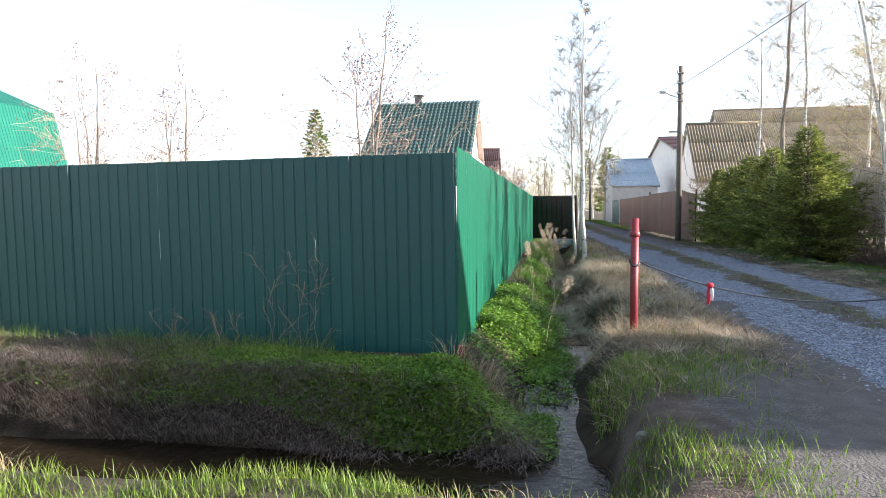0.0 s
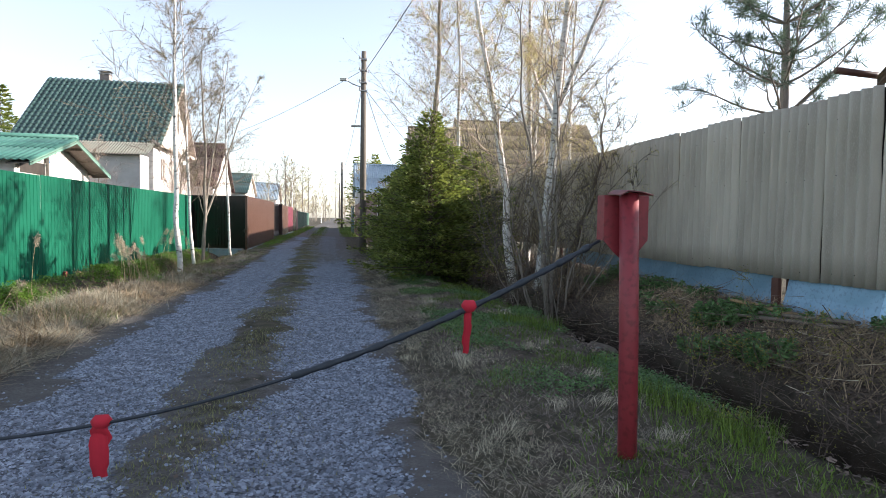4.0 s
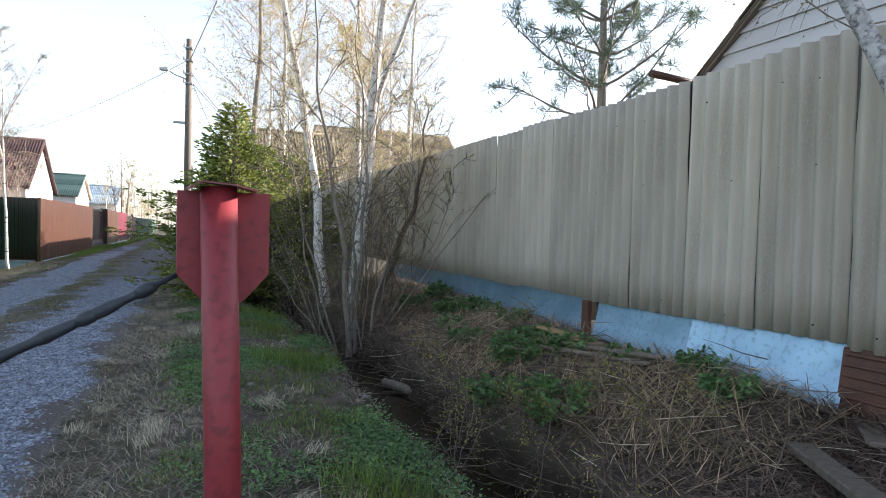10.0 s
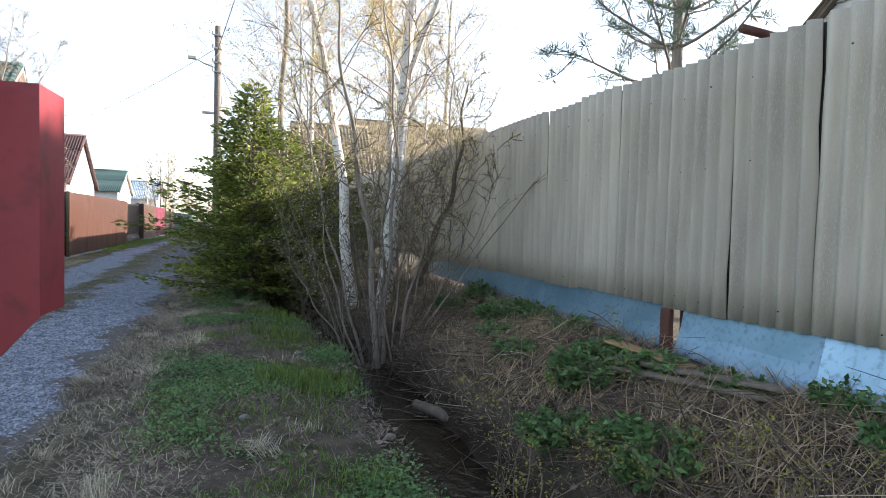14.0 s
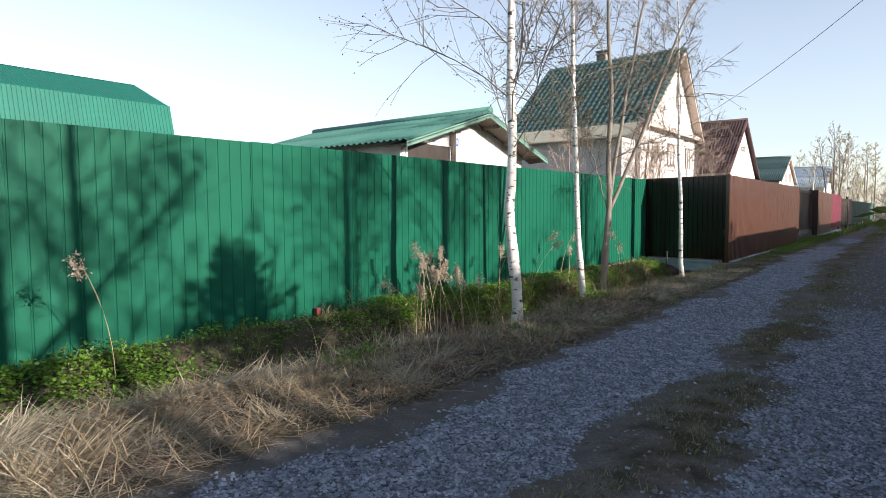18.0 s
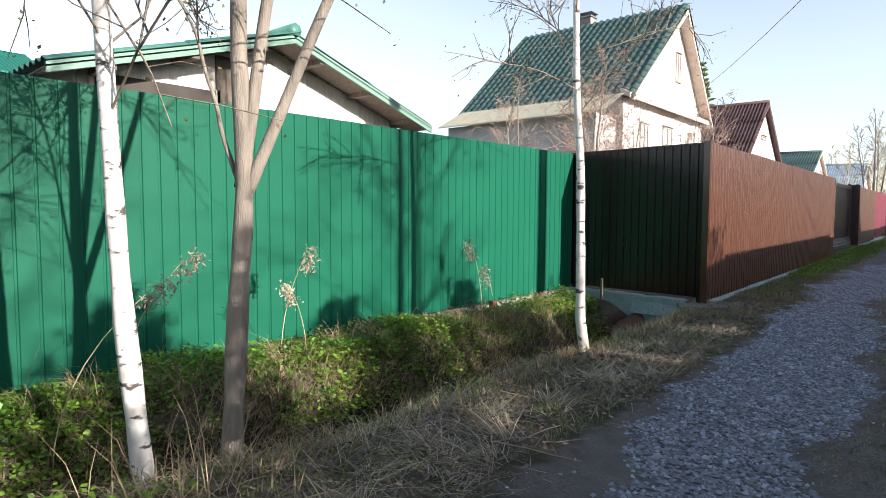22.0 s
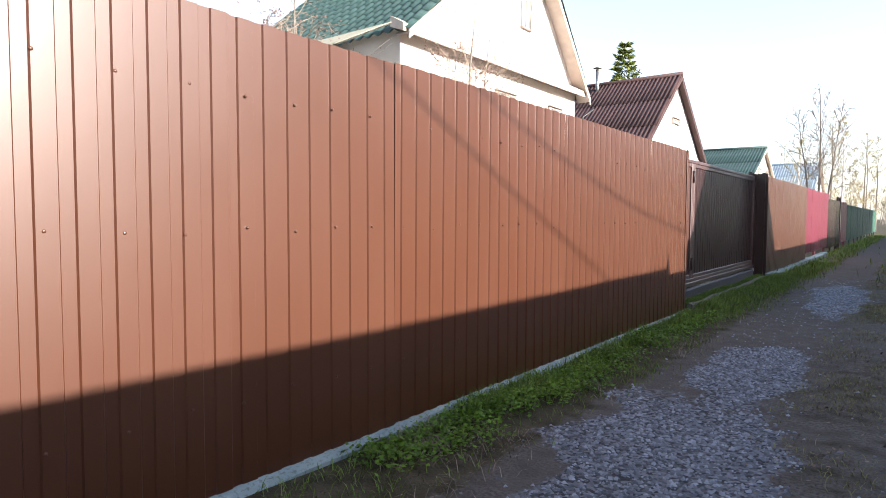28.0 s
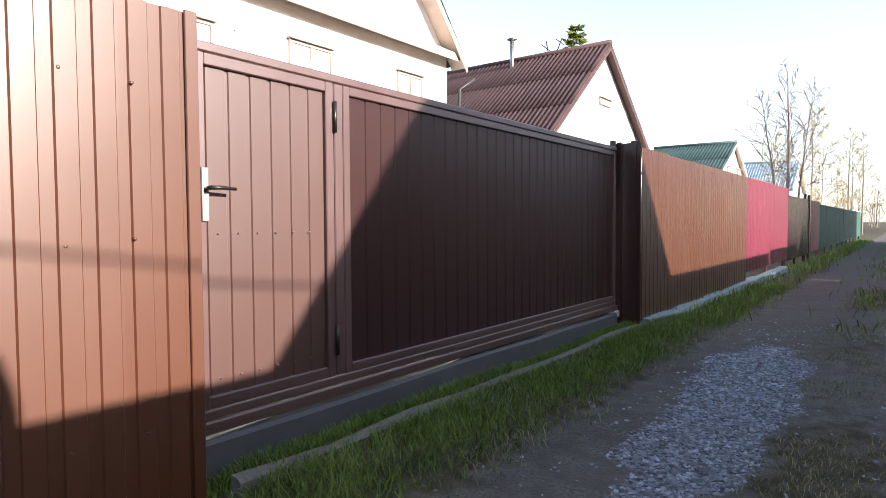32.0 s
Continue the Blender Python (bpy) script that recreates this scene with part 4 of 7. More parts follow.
def rough_strip(name, x0, x1, y0, y1, z0, z1, n, seed, material, label, category):
    """A cast strip with an uneven top."""
    rg = random.Random(seed)
    v, f = [], []
    for i in range(n + 1):
        y = y0 + (y1 - y0) * i / n
        a, b, c = rg.uniform(-0.015, 0.015), rg.uniform(-0.02, 0.02), rg.uniform(-0.012, 0.012)
        v += [(x0, y, z0), (x1 + c, y, z0), (x1 + c, y, z1 + a - 0.02), (x1 - 0.02 + c, y, z1 + a), (x0, y, z1 + b)]
    for i in range(n):
        o = i * 5
        f += [(o + k, o + (k + 1) % 5, o + 5 + (k + 1) % 5, o + 5 + k) for k in range(5)]
    f += [(4, 3, 2, 1, 0), tuple(n * 5 + k for k in range(5))]
    me = mesh(name, v, f, material)
    return tagged(new(name, me), label, category)


rough_strip("concrete_strip", -0.12, 0.055, 0.1, 11.35, -0.15, 0.04, 40, 3, CONCRETE, "low blue-grey concrete footing under the brown fence", "footing")
side_strip = rough_strip("concrete_strip", -0.05, 0.06, -2.05, 0.0, -0.45, 0.07, 14, 4, CONCRETE, "broken blue-painted concrete footing beside the ditch", "footing")
side_strip.matrix_world = pose(-0.2, -0.06, 0.0, 0, 0, -97)
rough_strip("concrete_strip", -0.12, 0.06, 17.2, 28.0, -0.12, 0.13, 20, 5, CONCRETE, "low concrete footing under the far brown fence", "footing")
rough_strip("kerb", 0.0, 0.075, 11.5, 17.1, -0.1, 0.125, 9, 6, STONE, "low grass-grown concrete kerb in front of the gate", "kerb")
rough_strip("gate_beam", -0.24, -0.16, 11.42, 16.7, -0.1, 0.27, 8, 7, CONCRETE_DARK, "dark grey steel beam under the sliding gate", "beam")
slab = rough_strip("broken_slab", -0.3, 0.3, 0.0, 0.5, 0.0, 0.05, 6, 8, STONE, "broken pale concrete slab at the fence corner", "slab")
slab.matrix_world = pose(0.12, -0.35, -0.03, 2, -3, 25)
foam = rough_strip("concrete_shard", -0.03, 0.03, 0.0, 0.7, 0.0, 0.19, 16, 9, CONCRETE, "broken blue-painted slab leaning on the footing", "slab")
foam.matrix_world = pose(-0.3, -0.13, -0.2, 0, 16, 84)
stick = tagged(new("stake", box("stake", -0.02, 0.02, -0.012, 0.012, -0.4, 0.28, OLD_WOOD)), "thin grey wooden stake leaning by the footing", "stake")
stick.matrix_world = pose(-1.45, -0.1, 0, 4, 3, 0)
rough_strip("foundation_block", -2.34, -2.19, -1.75, -0.66, -0.35, 0.02, 6, 12, PALE_BLOCK, "whitish foundation block under the green fence", "block")
rough_strip("foundation_block", -2.33, -2.18, -0.52, 0.2, -0.35, 0.025, 5, 13, PALE_BLOCK, "whitish foundation block at the end of the green fence", "block")
rough_strip("foundation_block", -2.36, -2.21, -3.1, -1.9, -0.35, 0.0, 6, 14, PALE_BLOCK, "sunken whitish foundation block under the green fence", "block")
for px, py in ((-2.215, -0.59), (-2.215, -1.83), (-2.455, -24.4), (-2.24, -11.2), (-2.4, -19.6)):
    stub = tagged(new("post_stub", box("post_stub", -0.035, 0.035, -0.035, 0.035, -0.4, 0.2, RED_DARK, 0.006)), "rust-red post foot showing under the green fence", "post", "post feet")
    stub.matrix_world = pose(px, py, -0.06)
culvert = tagged(new("culvert_pipe", mesh("culvert_pipe", *tube_vf([(0, -0.2, -0.07), (0, 0.0, 0.0), (0, 0.6, 0.02)], [0.15, 0.15, 0.15], 18), RUST, True)), "rusty culvert pipe end in the ditch", "pipe")
culvert.matrix_world = pose(-1.0, -0.25, -0.42, 14, 0, -20)


def framed_sheet(name, parent, y0, y1, z0, z1, x, frame_w, material, frame_mat, label, bottom_mat=None):
    """A door or gate leaf: a tube frame with a profiled sheet in it."""
    leaf = part(name, mesh(name + "_frame", *join(
        box_vf(x - 0.02, x + 0.025, y0, y0 + frame_w, z0, z1, 0.005), box_vf(x - 0.02, x + 0.025, y1 - frame_w, y1, z0, z1, 0.005),
        box_vf(x - 0.02, x + 0.023, y0 + frame_w, y1 - frame_w, z1 - frame_w, z1, 0.005), box_vf(x - 0.02, x + 0.023, y0 + frame_w, y1 - frame_w, z0, z0 + frame_w, 0.005)), frame_mat), parent, label)
    n = max(1, round((y1 - y0 - 2 * frame_w) / 0.138))
    w = y1 - y0 - 2 * frame_w
    part("sheet", mesh(name + "_sheet", *sheet_vf(w, z1 - z0 - 2 * frame_w, w / n, 0.008), material), leaf, at=(x - 0.006, y0 + frame_w, z0 + frame_w))
    return leaf


gate = thing("sliding_gate", -0.225, 11.4, 0, "brown profiled sheet sliding gate with a built-in wicket door", "gate")
part("left_jamb", box("gate_jamb", -0.02, 0.03, 0.0, 0.06, 0.27, 2.16, BROWN_FRAME, 0.006), gate)
door = framed_sheet("wicket_door", gate, 0.07, 0.955, 0.402, 2.13, 0.0, 0.06, BROWN_MATT, BROWN_FRAME, "brown wicket door with a lever handle")
plate = part("handle_plate", box("handle_plate", 0.026, 0.034, 0.1, 0.138, 1.32, 1.58, STEEL, 0.006), door, "pale metal handle plate")
part("handle", mesh("lever_handle", *join(tube_vf([(0.03, 0.122, 1.48), (0.085, 0.122, 1.48)], [0.011, 0.011], 8), tube_vf([(0.08, 0.115, 1.48), (0.085, 0.17, 1.482), (0.083, 0.255, 1.478)], [0.011, 0.01, 0.008], 8)), DARK_STEEL, True), door, "dark lever handle")
hinge_me = tube("hinge", [(0.036, 0.955, -0.09), (0.036, 0.955, 0.09)], [0.012, 0.012], DARK_STEEL, 8)
for zz in (0.62, 1.93):
    part("hinge", hinge_me, gate, at=(0, 0, zz))
part("mullion", box("gate_mullion", -0.02, 0.024, 0.962, 1.03, 0.402, 2.13, BROWN_FRAME, 0.006), gate)
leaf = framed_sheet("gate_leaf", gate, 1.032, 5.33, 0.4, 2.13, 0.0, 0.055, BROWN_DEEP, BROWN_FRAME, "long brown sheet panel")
part("top_rail", box("gate_top_rail", -0.024, 0.028, 0.0, 5.34, 2.132, 2.18, BROWN_FRAME, 0.006), gate)
part("bottom_rail", mesh("gate_bottom_rail", *join(box_vf(-0.03, 0.045, 0.0, 5.36, 0.285, 0.345, 0.006), box_vf(-0.02, 0.03, 0.0, 5.34, 0.35, 0.398, 0.005)), BROWN_FRAME), gate)
screw_me = tube("screw", [(0.0, 0, 0), (0.006, 0, 0), (0.009, 0, 0)], [0.006, 0.006, 0.003], BROWN_FRAME, 6)
for i in range(6):
    part("screw", screw_me, door, at=(0.005, 0.2 + i * 0.115, 0.54))
    part("screw", screw_me, door, at=(0.005, 0.2 + i * 0.115, 1.26))
part("roller", box("gate_roller", -0.04, 0.05, 5.27, 5.4, 0.2, 0.28, PALE_METAL, 0.01), gate, "pale metal end roller")
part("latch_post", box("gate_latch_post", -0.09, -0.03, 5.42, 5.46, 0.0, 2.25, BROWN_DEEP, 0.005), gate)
pillar = thing("gate_pillar", -0.2, 17.0, 0, "black-brown profiled sheet boxed gate pillar", "pillar")
pn = sheet_vf(0.46, 2.14, 0.115, 0.012)
part("side_sheet", mesh("pillar_side", *pn, BROWN_DEEP), pillar, m=pose(-0.24, -0.06, 0.1, 0, 0, -90))
part("core", box("pillar_core", -0.24, 0.13, -0.045, 0.13, -0.1, 2.2, BROWN_DEEP, 0.01), pillar)
part("corner", mesh("pillar_corner", *angle_vf(0.06, 0.01, 0.08, 2.26), BROWN_DEEP), pillar, at=(0.16, -0.08, 0))
for yy, zz in ((-0.12, 2.18), (0.09, 2.18)):
    part("tube_end", box("pillar_tube", -0.14, -0.08, yy, yy + 0.06, 1.7, zz + 0.1, DARK_STEEL, 0.004), pillar)
far_gate = thing("dark_gate", -0.1, 32.62, 0, "narrow dark gate between the cherry and shade-coloured fences", "gate")
part("leaf", box("dark_gate_leaf", -0.03, 0.0, 0.03, 0.93, 0.25, 2.0, BROWN_DEEP, 0.006), far_gate)
for yy in (0.0, 0.93):
    part("post", box("dark_gate_post", -0.05, 0.03, yy - 0.03, yy + 0.03, -0.2, 2.2, BROWN_DEEP, 0.006), far_gate)


# ---- corrugated fibre-cement fence on the bank ----
def slate_fence():
    rg = random.Random(21)
    fence = thing("slate_fence", 9.0, -24.6, 0, "tall beige corrugated fibre-cement fence on a bank", "fence")
    y, i = 0.0, 0
    kinds = [mesh("slate_sheet", *wavy_vf(0.735, 2.1, 0.147, 0.062, 0.007, 8, (0.007, 0.013, 0.009, 0.012, 0.01)[k], k), SLATE, True) for k in range(5)]
    bolt = mesh("slate_bolt", *tube_vf([(0.0, 0, 0), (-0.012, 0, 0), (-0.018, 0, 0)], [0.008, 0.008, 0.005], 6), DARK_STEEL, True)
    # added dark strips: they draw the shadow lines at the sheet edges
    joint_shade = box("joint_shade_strip", 0.006, 0.03, -0.05, 0.05, 0.76, 2.8, DARK_STEEL, 0.004)
    while y < 23.0:
        zb = 0.73 + 0.012 * math.sin(i * 1.7) + rg.uniform(-0.01, 0.01)
        m = Matrix.Translation((-0.01 * (i % 2) - 0.003 * (i % 3), y + 0.735, zb)) @ Euler((rg.uniform(-0.008, 0.008), rg.uniform(-0.006, 0.006), math.pi + rg.uniform(-0.006, 0.006))).to_matrix().to_4x4()
        s = part("sheet", kinds[i % 5], fence, m=m)
        if y < 12:
            for zz in (0.1, 1.2, 1.83):
                for k in (1, 3):
                    if rg.random() < 0.85:
                        part("bolt", bolt, s, m=Matrix.Translation((0.045, 0.147 * (k + 0.5) + rg.uniform(-0.01, 0.01), zz + rg.uniform(-0.03, 0.03))) @ Matrix.Rotation(math.pi, 4, "Z"))
        y += 0.741 + rg.uniform(-0.002, 0.003)
        part("joint_shade", joint_shade, fence, "dark strip standing in for the shadow at the joint", at=(0, y - 0.004 + (0.008 if i == 8 else 0), 0))
        i += 1
    post = box("slate_post", 0.063, 0.13, -0.035, 0.035, -0.2, 2.7, RUST, 0.006)
    for k in range(10):
        part("post", post, fence, "rust-brown square steel post", at=(0, 0.55 + k * 2.6 + 0.02, 0))
    near_post = box("slate_near_post", -0.06, 0.0, -0.06, 0.06, -0.3, 0.71, RUST, 0.008)
    part("post", near_post, fence, "rust-brown post below the sheets", at=(-0.02, 5.83, 0))
    part("post", near_post, fence, "rust-brown post below the sheets", at=(-0.06, 2.4, 0))
    rail = box("slate_rail", 0.033, 0.06, 0, 23.2, -0.03, 0.03, OLD_WOOD, 0.004)
    for zz in (0.95, 2.3):
        part("rail", rail, fence, "crosswise wooden rail", at=(0, 0, zz))
    return fence


slate_fence()


def skirt(name, y0, y1, z0, z1, x, tilt, roll, material, label):
    """A flat zinc sheet with a folded lower edge, leaning out at its foot."""
    w, h = y1 - y0, z1 - z0
    v, f = [], []
    rg = random.Random(int(y0 * 100))
    n = 8
    for i in range(n + 1):
        y = w * i / n
        b = rg.uniform(-0.006, 0.006)
        v += [(0, y, 0), (b, y, -h * 0.5), (b * 0.6, y, -h), (0.02, y, -h - 0.004), (0.02, y, -h + 0.02), (-0.004 - 0, y, -h * 0.5), (-0.004, y, 0)]
    v = [(-p[0], p[1], p[2]) for p in v]
    for i in range(n):
        o = i * 7
        f += [(o + k, o + 7 + k, o + 7 + (k + 1) % 7, o + (k + 1) % 7) for k in range(7)]
    ob = tagged(new(name, mesh(name, v, f, material)), label, "metal sheet")
    ob.matrix_world = pose(x, y0, z1, roll, tilt, 0)
    return ob


skirt("zinc_sheet", -13.6, -11.5, 0.42, 0.78, 9.02, 3, 0.3, ZINC, "dull blue-grey zinc sheet closing the gap under the fence")
skirt("zinc_sheet", -16.45, -13.6, 0.36, 0.78, 9.02, 4, -0.4, ZINC, "dull blue-grey zinc sheet with a bent corner")
skirt("zinc_sheet", -18.72, -16.42, 0.32, 0.78, 9.02, 6, 0.6, ZINC, "long dull zinc sheet leaning on the bank")
skirt("zinc_sheet", -20.3, -18.92, 0.3, 0.78, 9.015, 10, 1.5, ZINC, "creased zinc sheet leaning out at its foot")
skirt("zinc_sheet", -21.66, -20.26, 0.31, 0.755, 9.01, 14, -0.6, ZINC_NEW, "bright new zinc sheet propped against the fence")
rib = thing("ribbed_panel", 8.93, -22.13, 0.33, "rust-brown ribbed panel leaning under the fence", "panel")
part("panel", box("ribbed_panel_back", 0.0, 0.02, 0, 0.5, 0, 0.44, RUST, 0.006), rib)
for i in range(6):
    part("rib", box("panel_rib", -0.018, 0.0, 0.02, 0.48, 0.035 + i * 0.07, 0.06 + i * 0.07, RUST, 0.006), rib)
rib.matrix_world = pose(8.9, -22.13, 0.3, 0, 8, 0)
barrel = thing("barrel", 9.25, -22.55, 0.25, "blue plastic barrel behind the fence gap", "barrel")
part("body", tube("barrel_body", [(0, 0, 0), (0, 0, 0.04), (0, 0, 0.3), (0, 0, 0.34), (0, 0, 0.38), (0, 0, 0.6), (0, 0, 0.64)], [0.2, 0.23, 0.235, 0.25, 0.235, 0.23, 0.2], BLUE_BARREL, 20), barrel)


def boulder(name, x, y, z, r, seed, material, label, squash=0.6, category="stone"):
    bm = bmesh.new()
    bmesh.ops.create_icosphere(bm, subdivisions=2, radius=r)
    for v in bm.verts:
        k = 1 + 0.35 * noise.noise(v.co / r * 1.3 + Vector((seed, seed * 2, 0))) + 0.12 * noise.noise(v.co / r * 4 + Vector((seed, 0, 0)))
        v.co *= k
        v.co.z *= squash
    me = bpy.data.meshes.new(name)
    bm.to_mesh(me)
    bm.free()
    me.materials.append(material)
    ob = tagged(new(name, me), label, category)
    ob.location = (x, y, z)
    return ob


boulder("stone_block", 8.68, -22.42, 0.24, 0.22, 3.1, STONE, "mossy broken concrete lump by the fence post", 0.75)
for i, (x, y, r) in enumerate(((6.1, -20.6, 0.055), (5.95, -16.9, 0.05), (6.3, -19.4, 0.04), (8.6, -18.2, 0.07), (8.75, -20.5, 0.09), (8.5, -20.9, 0.07), (-1.75, -0.6, 0.1), (3.75, -22.75, 0.09), (4.2, -23.0, 0.05), (5.4, -19.0, 0.04), (-0.95, -26.0, 0.05))):
    boulder("stone", x, y, land_z(x, y) + r * 0.3, r, i * 1.7 + 0.4, STONE, "small grey stone lying in the grass")


def plank(x, y, z, length, w, t, turn, tilt, label, material=OLD_WOOD, roll=0):
    me = box("plank", -length / 2, length / 2, -w / 2, w / 2, -t / 2, t / 2, material, 0.008)
    for v in me.vertices:
        v.co.z += 0.012 * math.sin(v.co.x * 3)
    ob = tagged(new("plank", me), label, "plank")
    ob.matrix_world = pose(x, y, z, roll, tilt, turn)
    return ob


plank(8.45, -19.6, 0.37, 1.5, 0.11, 0.03, 103, 4, "grey weathered board lying on the bank")
plank(8.3, -19.7, 0.34, 1.3, 0.09, 0.03, 107, 3, "splintered grey board on the bank")
plank(8.5, -19.1, 0.4, 0.85, 0.15, 0.025, 100, -2, "yellowish rotten board on the litter", BOARD_YELLOW)
plank(8.75, -20.9, 0.33, 0.8, 0.14, 0.03, 97, 3, "grey board under the zinc sheet")
plank(7.9, -22.35, 0.28, 1.1, 0.14, 0.05, 55, 6, "dark split plank on the bank")
plank(8.7, -22.0, 0.3, 0.7, 0.12, 0.03, 40, 5, "broken grey board near the stone")
log = tagged(new("log", tube("log", [(0, 0, 0), (0.25, 0.02, 0.01), (0.55, 0.0, 0.0)], [0.05, 0.055, 0.048], OLD_WOOD, 9)), "grey rotten log end in the ditch", "log")
log.matrix_world = pose(6.95, -17.75, -0.3, 0, 6, -62)


# ---- barrier: posts, sign plate, cable, rags ----
barrier_left = thing("barrier_post", -0.55, -22.75, 0, "round red-painted steel barrier post with a cable ring", "post", "barrier posts")
part("pipe", tube("barrier_pipe", [(0, 0, -0.4), (0, 0, 1.385)], [0.048, 0.048], RED_PAINT, 16), barrier_left)
part("collar", tube("barrier_collar", [(0, 0, 1.16), (0, 0, 1.18), (0, 0, 1.21), (0, 0, 1.23)], [0.05, 0.062, 0.062, 0.05], RED_PAINT, 16), barrier_left)
part("cable_loop", tube("cable_loop", [(0.055 * math.cos(a), 0.055 * math.sin(a), 0.86 + 0.05 * math.sin(a)) for a in np.linspace(0, 6.28, 16)], [0.012] * 16, CABLE, 6), barrier_left, "black cable wound round the post")

barrier_right = thing("barrier_post", 5.025, -22.53, -0.05, "round red-painted steel post with a bent sign plate", "post", "barrier posts")
part("pipe", tube("barrier_pipe", [(0.02, 0, -0.4), (0.0, 0, 0.8), (-0.022, 0, 1.59)], [0.052, 0.051, 0.05], RED_PAINT, 20), barrier_right)
cap_v = [(-0.085, -0.075, 1.588), (-0.045, -0.08, 1.612), (0.04, -0.078, 1.606), (0.1, -0.072, 1.592), (0.1, 0.08, 1.597), (0.04, 0.085, 1.612), (-0.045, 0.085, 1.62), (-0.085, 0.08, 1.6)]
cap_v = [(x - 0.02, y, z - 0.01) for x, y, z in cap_v]
cap_v += [(x, y, z - 0.005) for x, y, z in cap_v]
part("cap", mesh("post_cap", cap_v, [(0, 1, 6, 7), (1, 2, 5, 6), (2, 3, 4, 5), (15, 14, 9, 8), (14, 13, 10, 9), (13, 12, 11, 10), (0, 8, 9, 1), (1, 9, 10, 2), (2, 10, 11, 3), (3, 11, 12, 4), (4, 12, 13, 5), (5, 13, 14, 6), (6, 14, 15, 7), (7, 15, 8, 0)], RED_CAP), barrier_right, "bent sheet cap, dented over the pipe mouth")


def plate_half(sign, w):
    """Half of the octagonal plate, with its corner cut off, bent back at the outer edge."""
    out = [(0.03, 1.58), (w, 1.58), (w, 1.34), (w * 0.55, 1.275), (0.03, 1.24)]
    v = [(sign * a, 0.062 + 0.0 * a, z) for a, z in out] + [(sign * a, 0.067, z) for a, z in out]
    f = [(0, 1, 2, 3, 4), (9, 8, 7, 6, 5)] + [(i, 5 + i, 5 + (i + 1) % 5, (i + 1) % 5) for i in range(5)]
    n = len(v)
    v += [(sign * w, 0.062, 1.58), (sign * w, 0.062, 1.34), (sign * (w + 0.004), 0.14, 1.34), (sign * (w + 0.004), 0.14, 1.58)]
    v += [(sign * (w - 0.005), 0.062, 1.58), (sign * (w - 0.005), 0.062, 1.34), (sign * (w - 0.001), 0.14, 1.34), (sign * (w - 0.001), 0.14, 1.58)]
    f += [(n, n + 1, n + 2, n + 3), (n + 7, n + 6, n + 5, n + 4), (n + 2, n + 6, n + 7, n + 3), (n, n + 3, n + 7, n + 4), (n + 1, n + 5, n + 6, n + 2)]
    return v, f


part("plate", mesh("sign_plate", *plate_half(-1, 0.13), RED_PAINT), barrier_right, "dull red folded sign plate half")
part("plate", mesh("sign_plate", *plate_half(1, 0.125), RED_PAINT), barrier_right, "dull red folded sign plate half")

A, B = Vector((-0.5, -22.75, 0.86)), Vector((4.895, -22.42, 1.285))


def cable_at(k):
    p = A.lerp(B, k)
    p.z -= 4 * 0.66 * k * (1 - k) * (1 - 0.12 * (k - 0.5))
    return p


cable = thing("barrier_cable", A.x, A.y, A.z, "sagging black cable wrapped in tape between the posts", "cable")
pts = [cable_at(k) - A for k in np.linspace(0, 1, 60)]
part("cable", tube("cable_line", pts, [0.0085] * 60, CABLE, 7), cable)
rg = random.Random(5)
wrap = [cable_at(k) - A for k in np.linspace(0.7, 0.985, 70)]
part("tape_wrapping", tube("cable_wrap", wrap, [0.0165 + 0.003 * math.sin(i * 1.1) + rg.uniform(-0.0015, 0.0015) for i in range(70)], CABLE, 8), cable, "thick lumpy black tape")
for k in (0.958, 0.985):
    p = cable_at(k) - A
    d = (cable_at(k + 0.004) - cable_at(k - 0.004)).normalized()
    part("knot", tube("cable_knot", [p - d * 0.03, p - d * 0.012, p + d * 0.012, p + d * 0.03], [0.014, 0.021, 0.02, 0.014], CABLE, 8), cable)


def rag(k, length, width, seed, material, label, second=None):
    """A strip of cloth knotted over the cable."""
    rg = random.Random(seed)
    p = cable_at(k)
    ob = thing("cloth_rag", p.x, p.y, p.z, label, "rag", "rags on the cable")
    part("knot", tube("rag_knot", [(-0.035, 0, 0.0), (-0.02, 0, 0.008), (0.02, 0.004, 0.008), (0.035, 0, 0)], [0.019, 0.034, 0.033, 0.02], material, 10), ob)
    for s, mm, dl in ((0, material, 1.0), (1, second or material, 0.8 if second else 0.4)):
        v, f, n = [], [], 9
        for i in range(n):
            t = i / (n - 1)
            w = width * (0.55 + 0.45 * min(1, t * 3)) * (1 - 0.25 * (t > 0.85))
            sw = 0.012 * math.sin(t * 5 + s * 2 + seed)
            cx = (0.012 if s and second else -0.008) + 0.03 * t * (s - 0.4) * (1 if second else 0.3) + rg.uniform(-0.004, 0.004)
            for q, c in ((-0.5, 0.0), (-0.15, 0.012), (0.2, -0.008), (0.5, 0.004)):
                v.append((cx + w * q, sw + c, -t * length * dl))
        m = len(v)
        v += [(a, b + 0.004, c) for a, b, c in v]
        for i in range(n - 1):
            for q in range(3):
                a = i * 4 + q
                f += [(a, a + 1, a + 5, a + 4), (m + a + 1, m + a, m + a + 4, m + a + 5)]
            f += [(i * 4, i * 4 + 4, m + i * 4 + 4, m + i * 4), (i * 4 + 3, m + i * 4 + 3, m + i * 4 + 7, i * 4 + 7)]
        part("tail", mesh("rag_tail", v, f, mm, True), ob)
    return ob


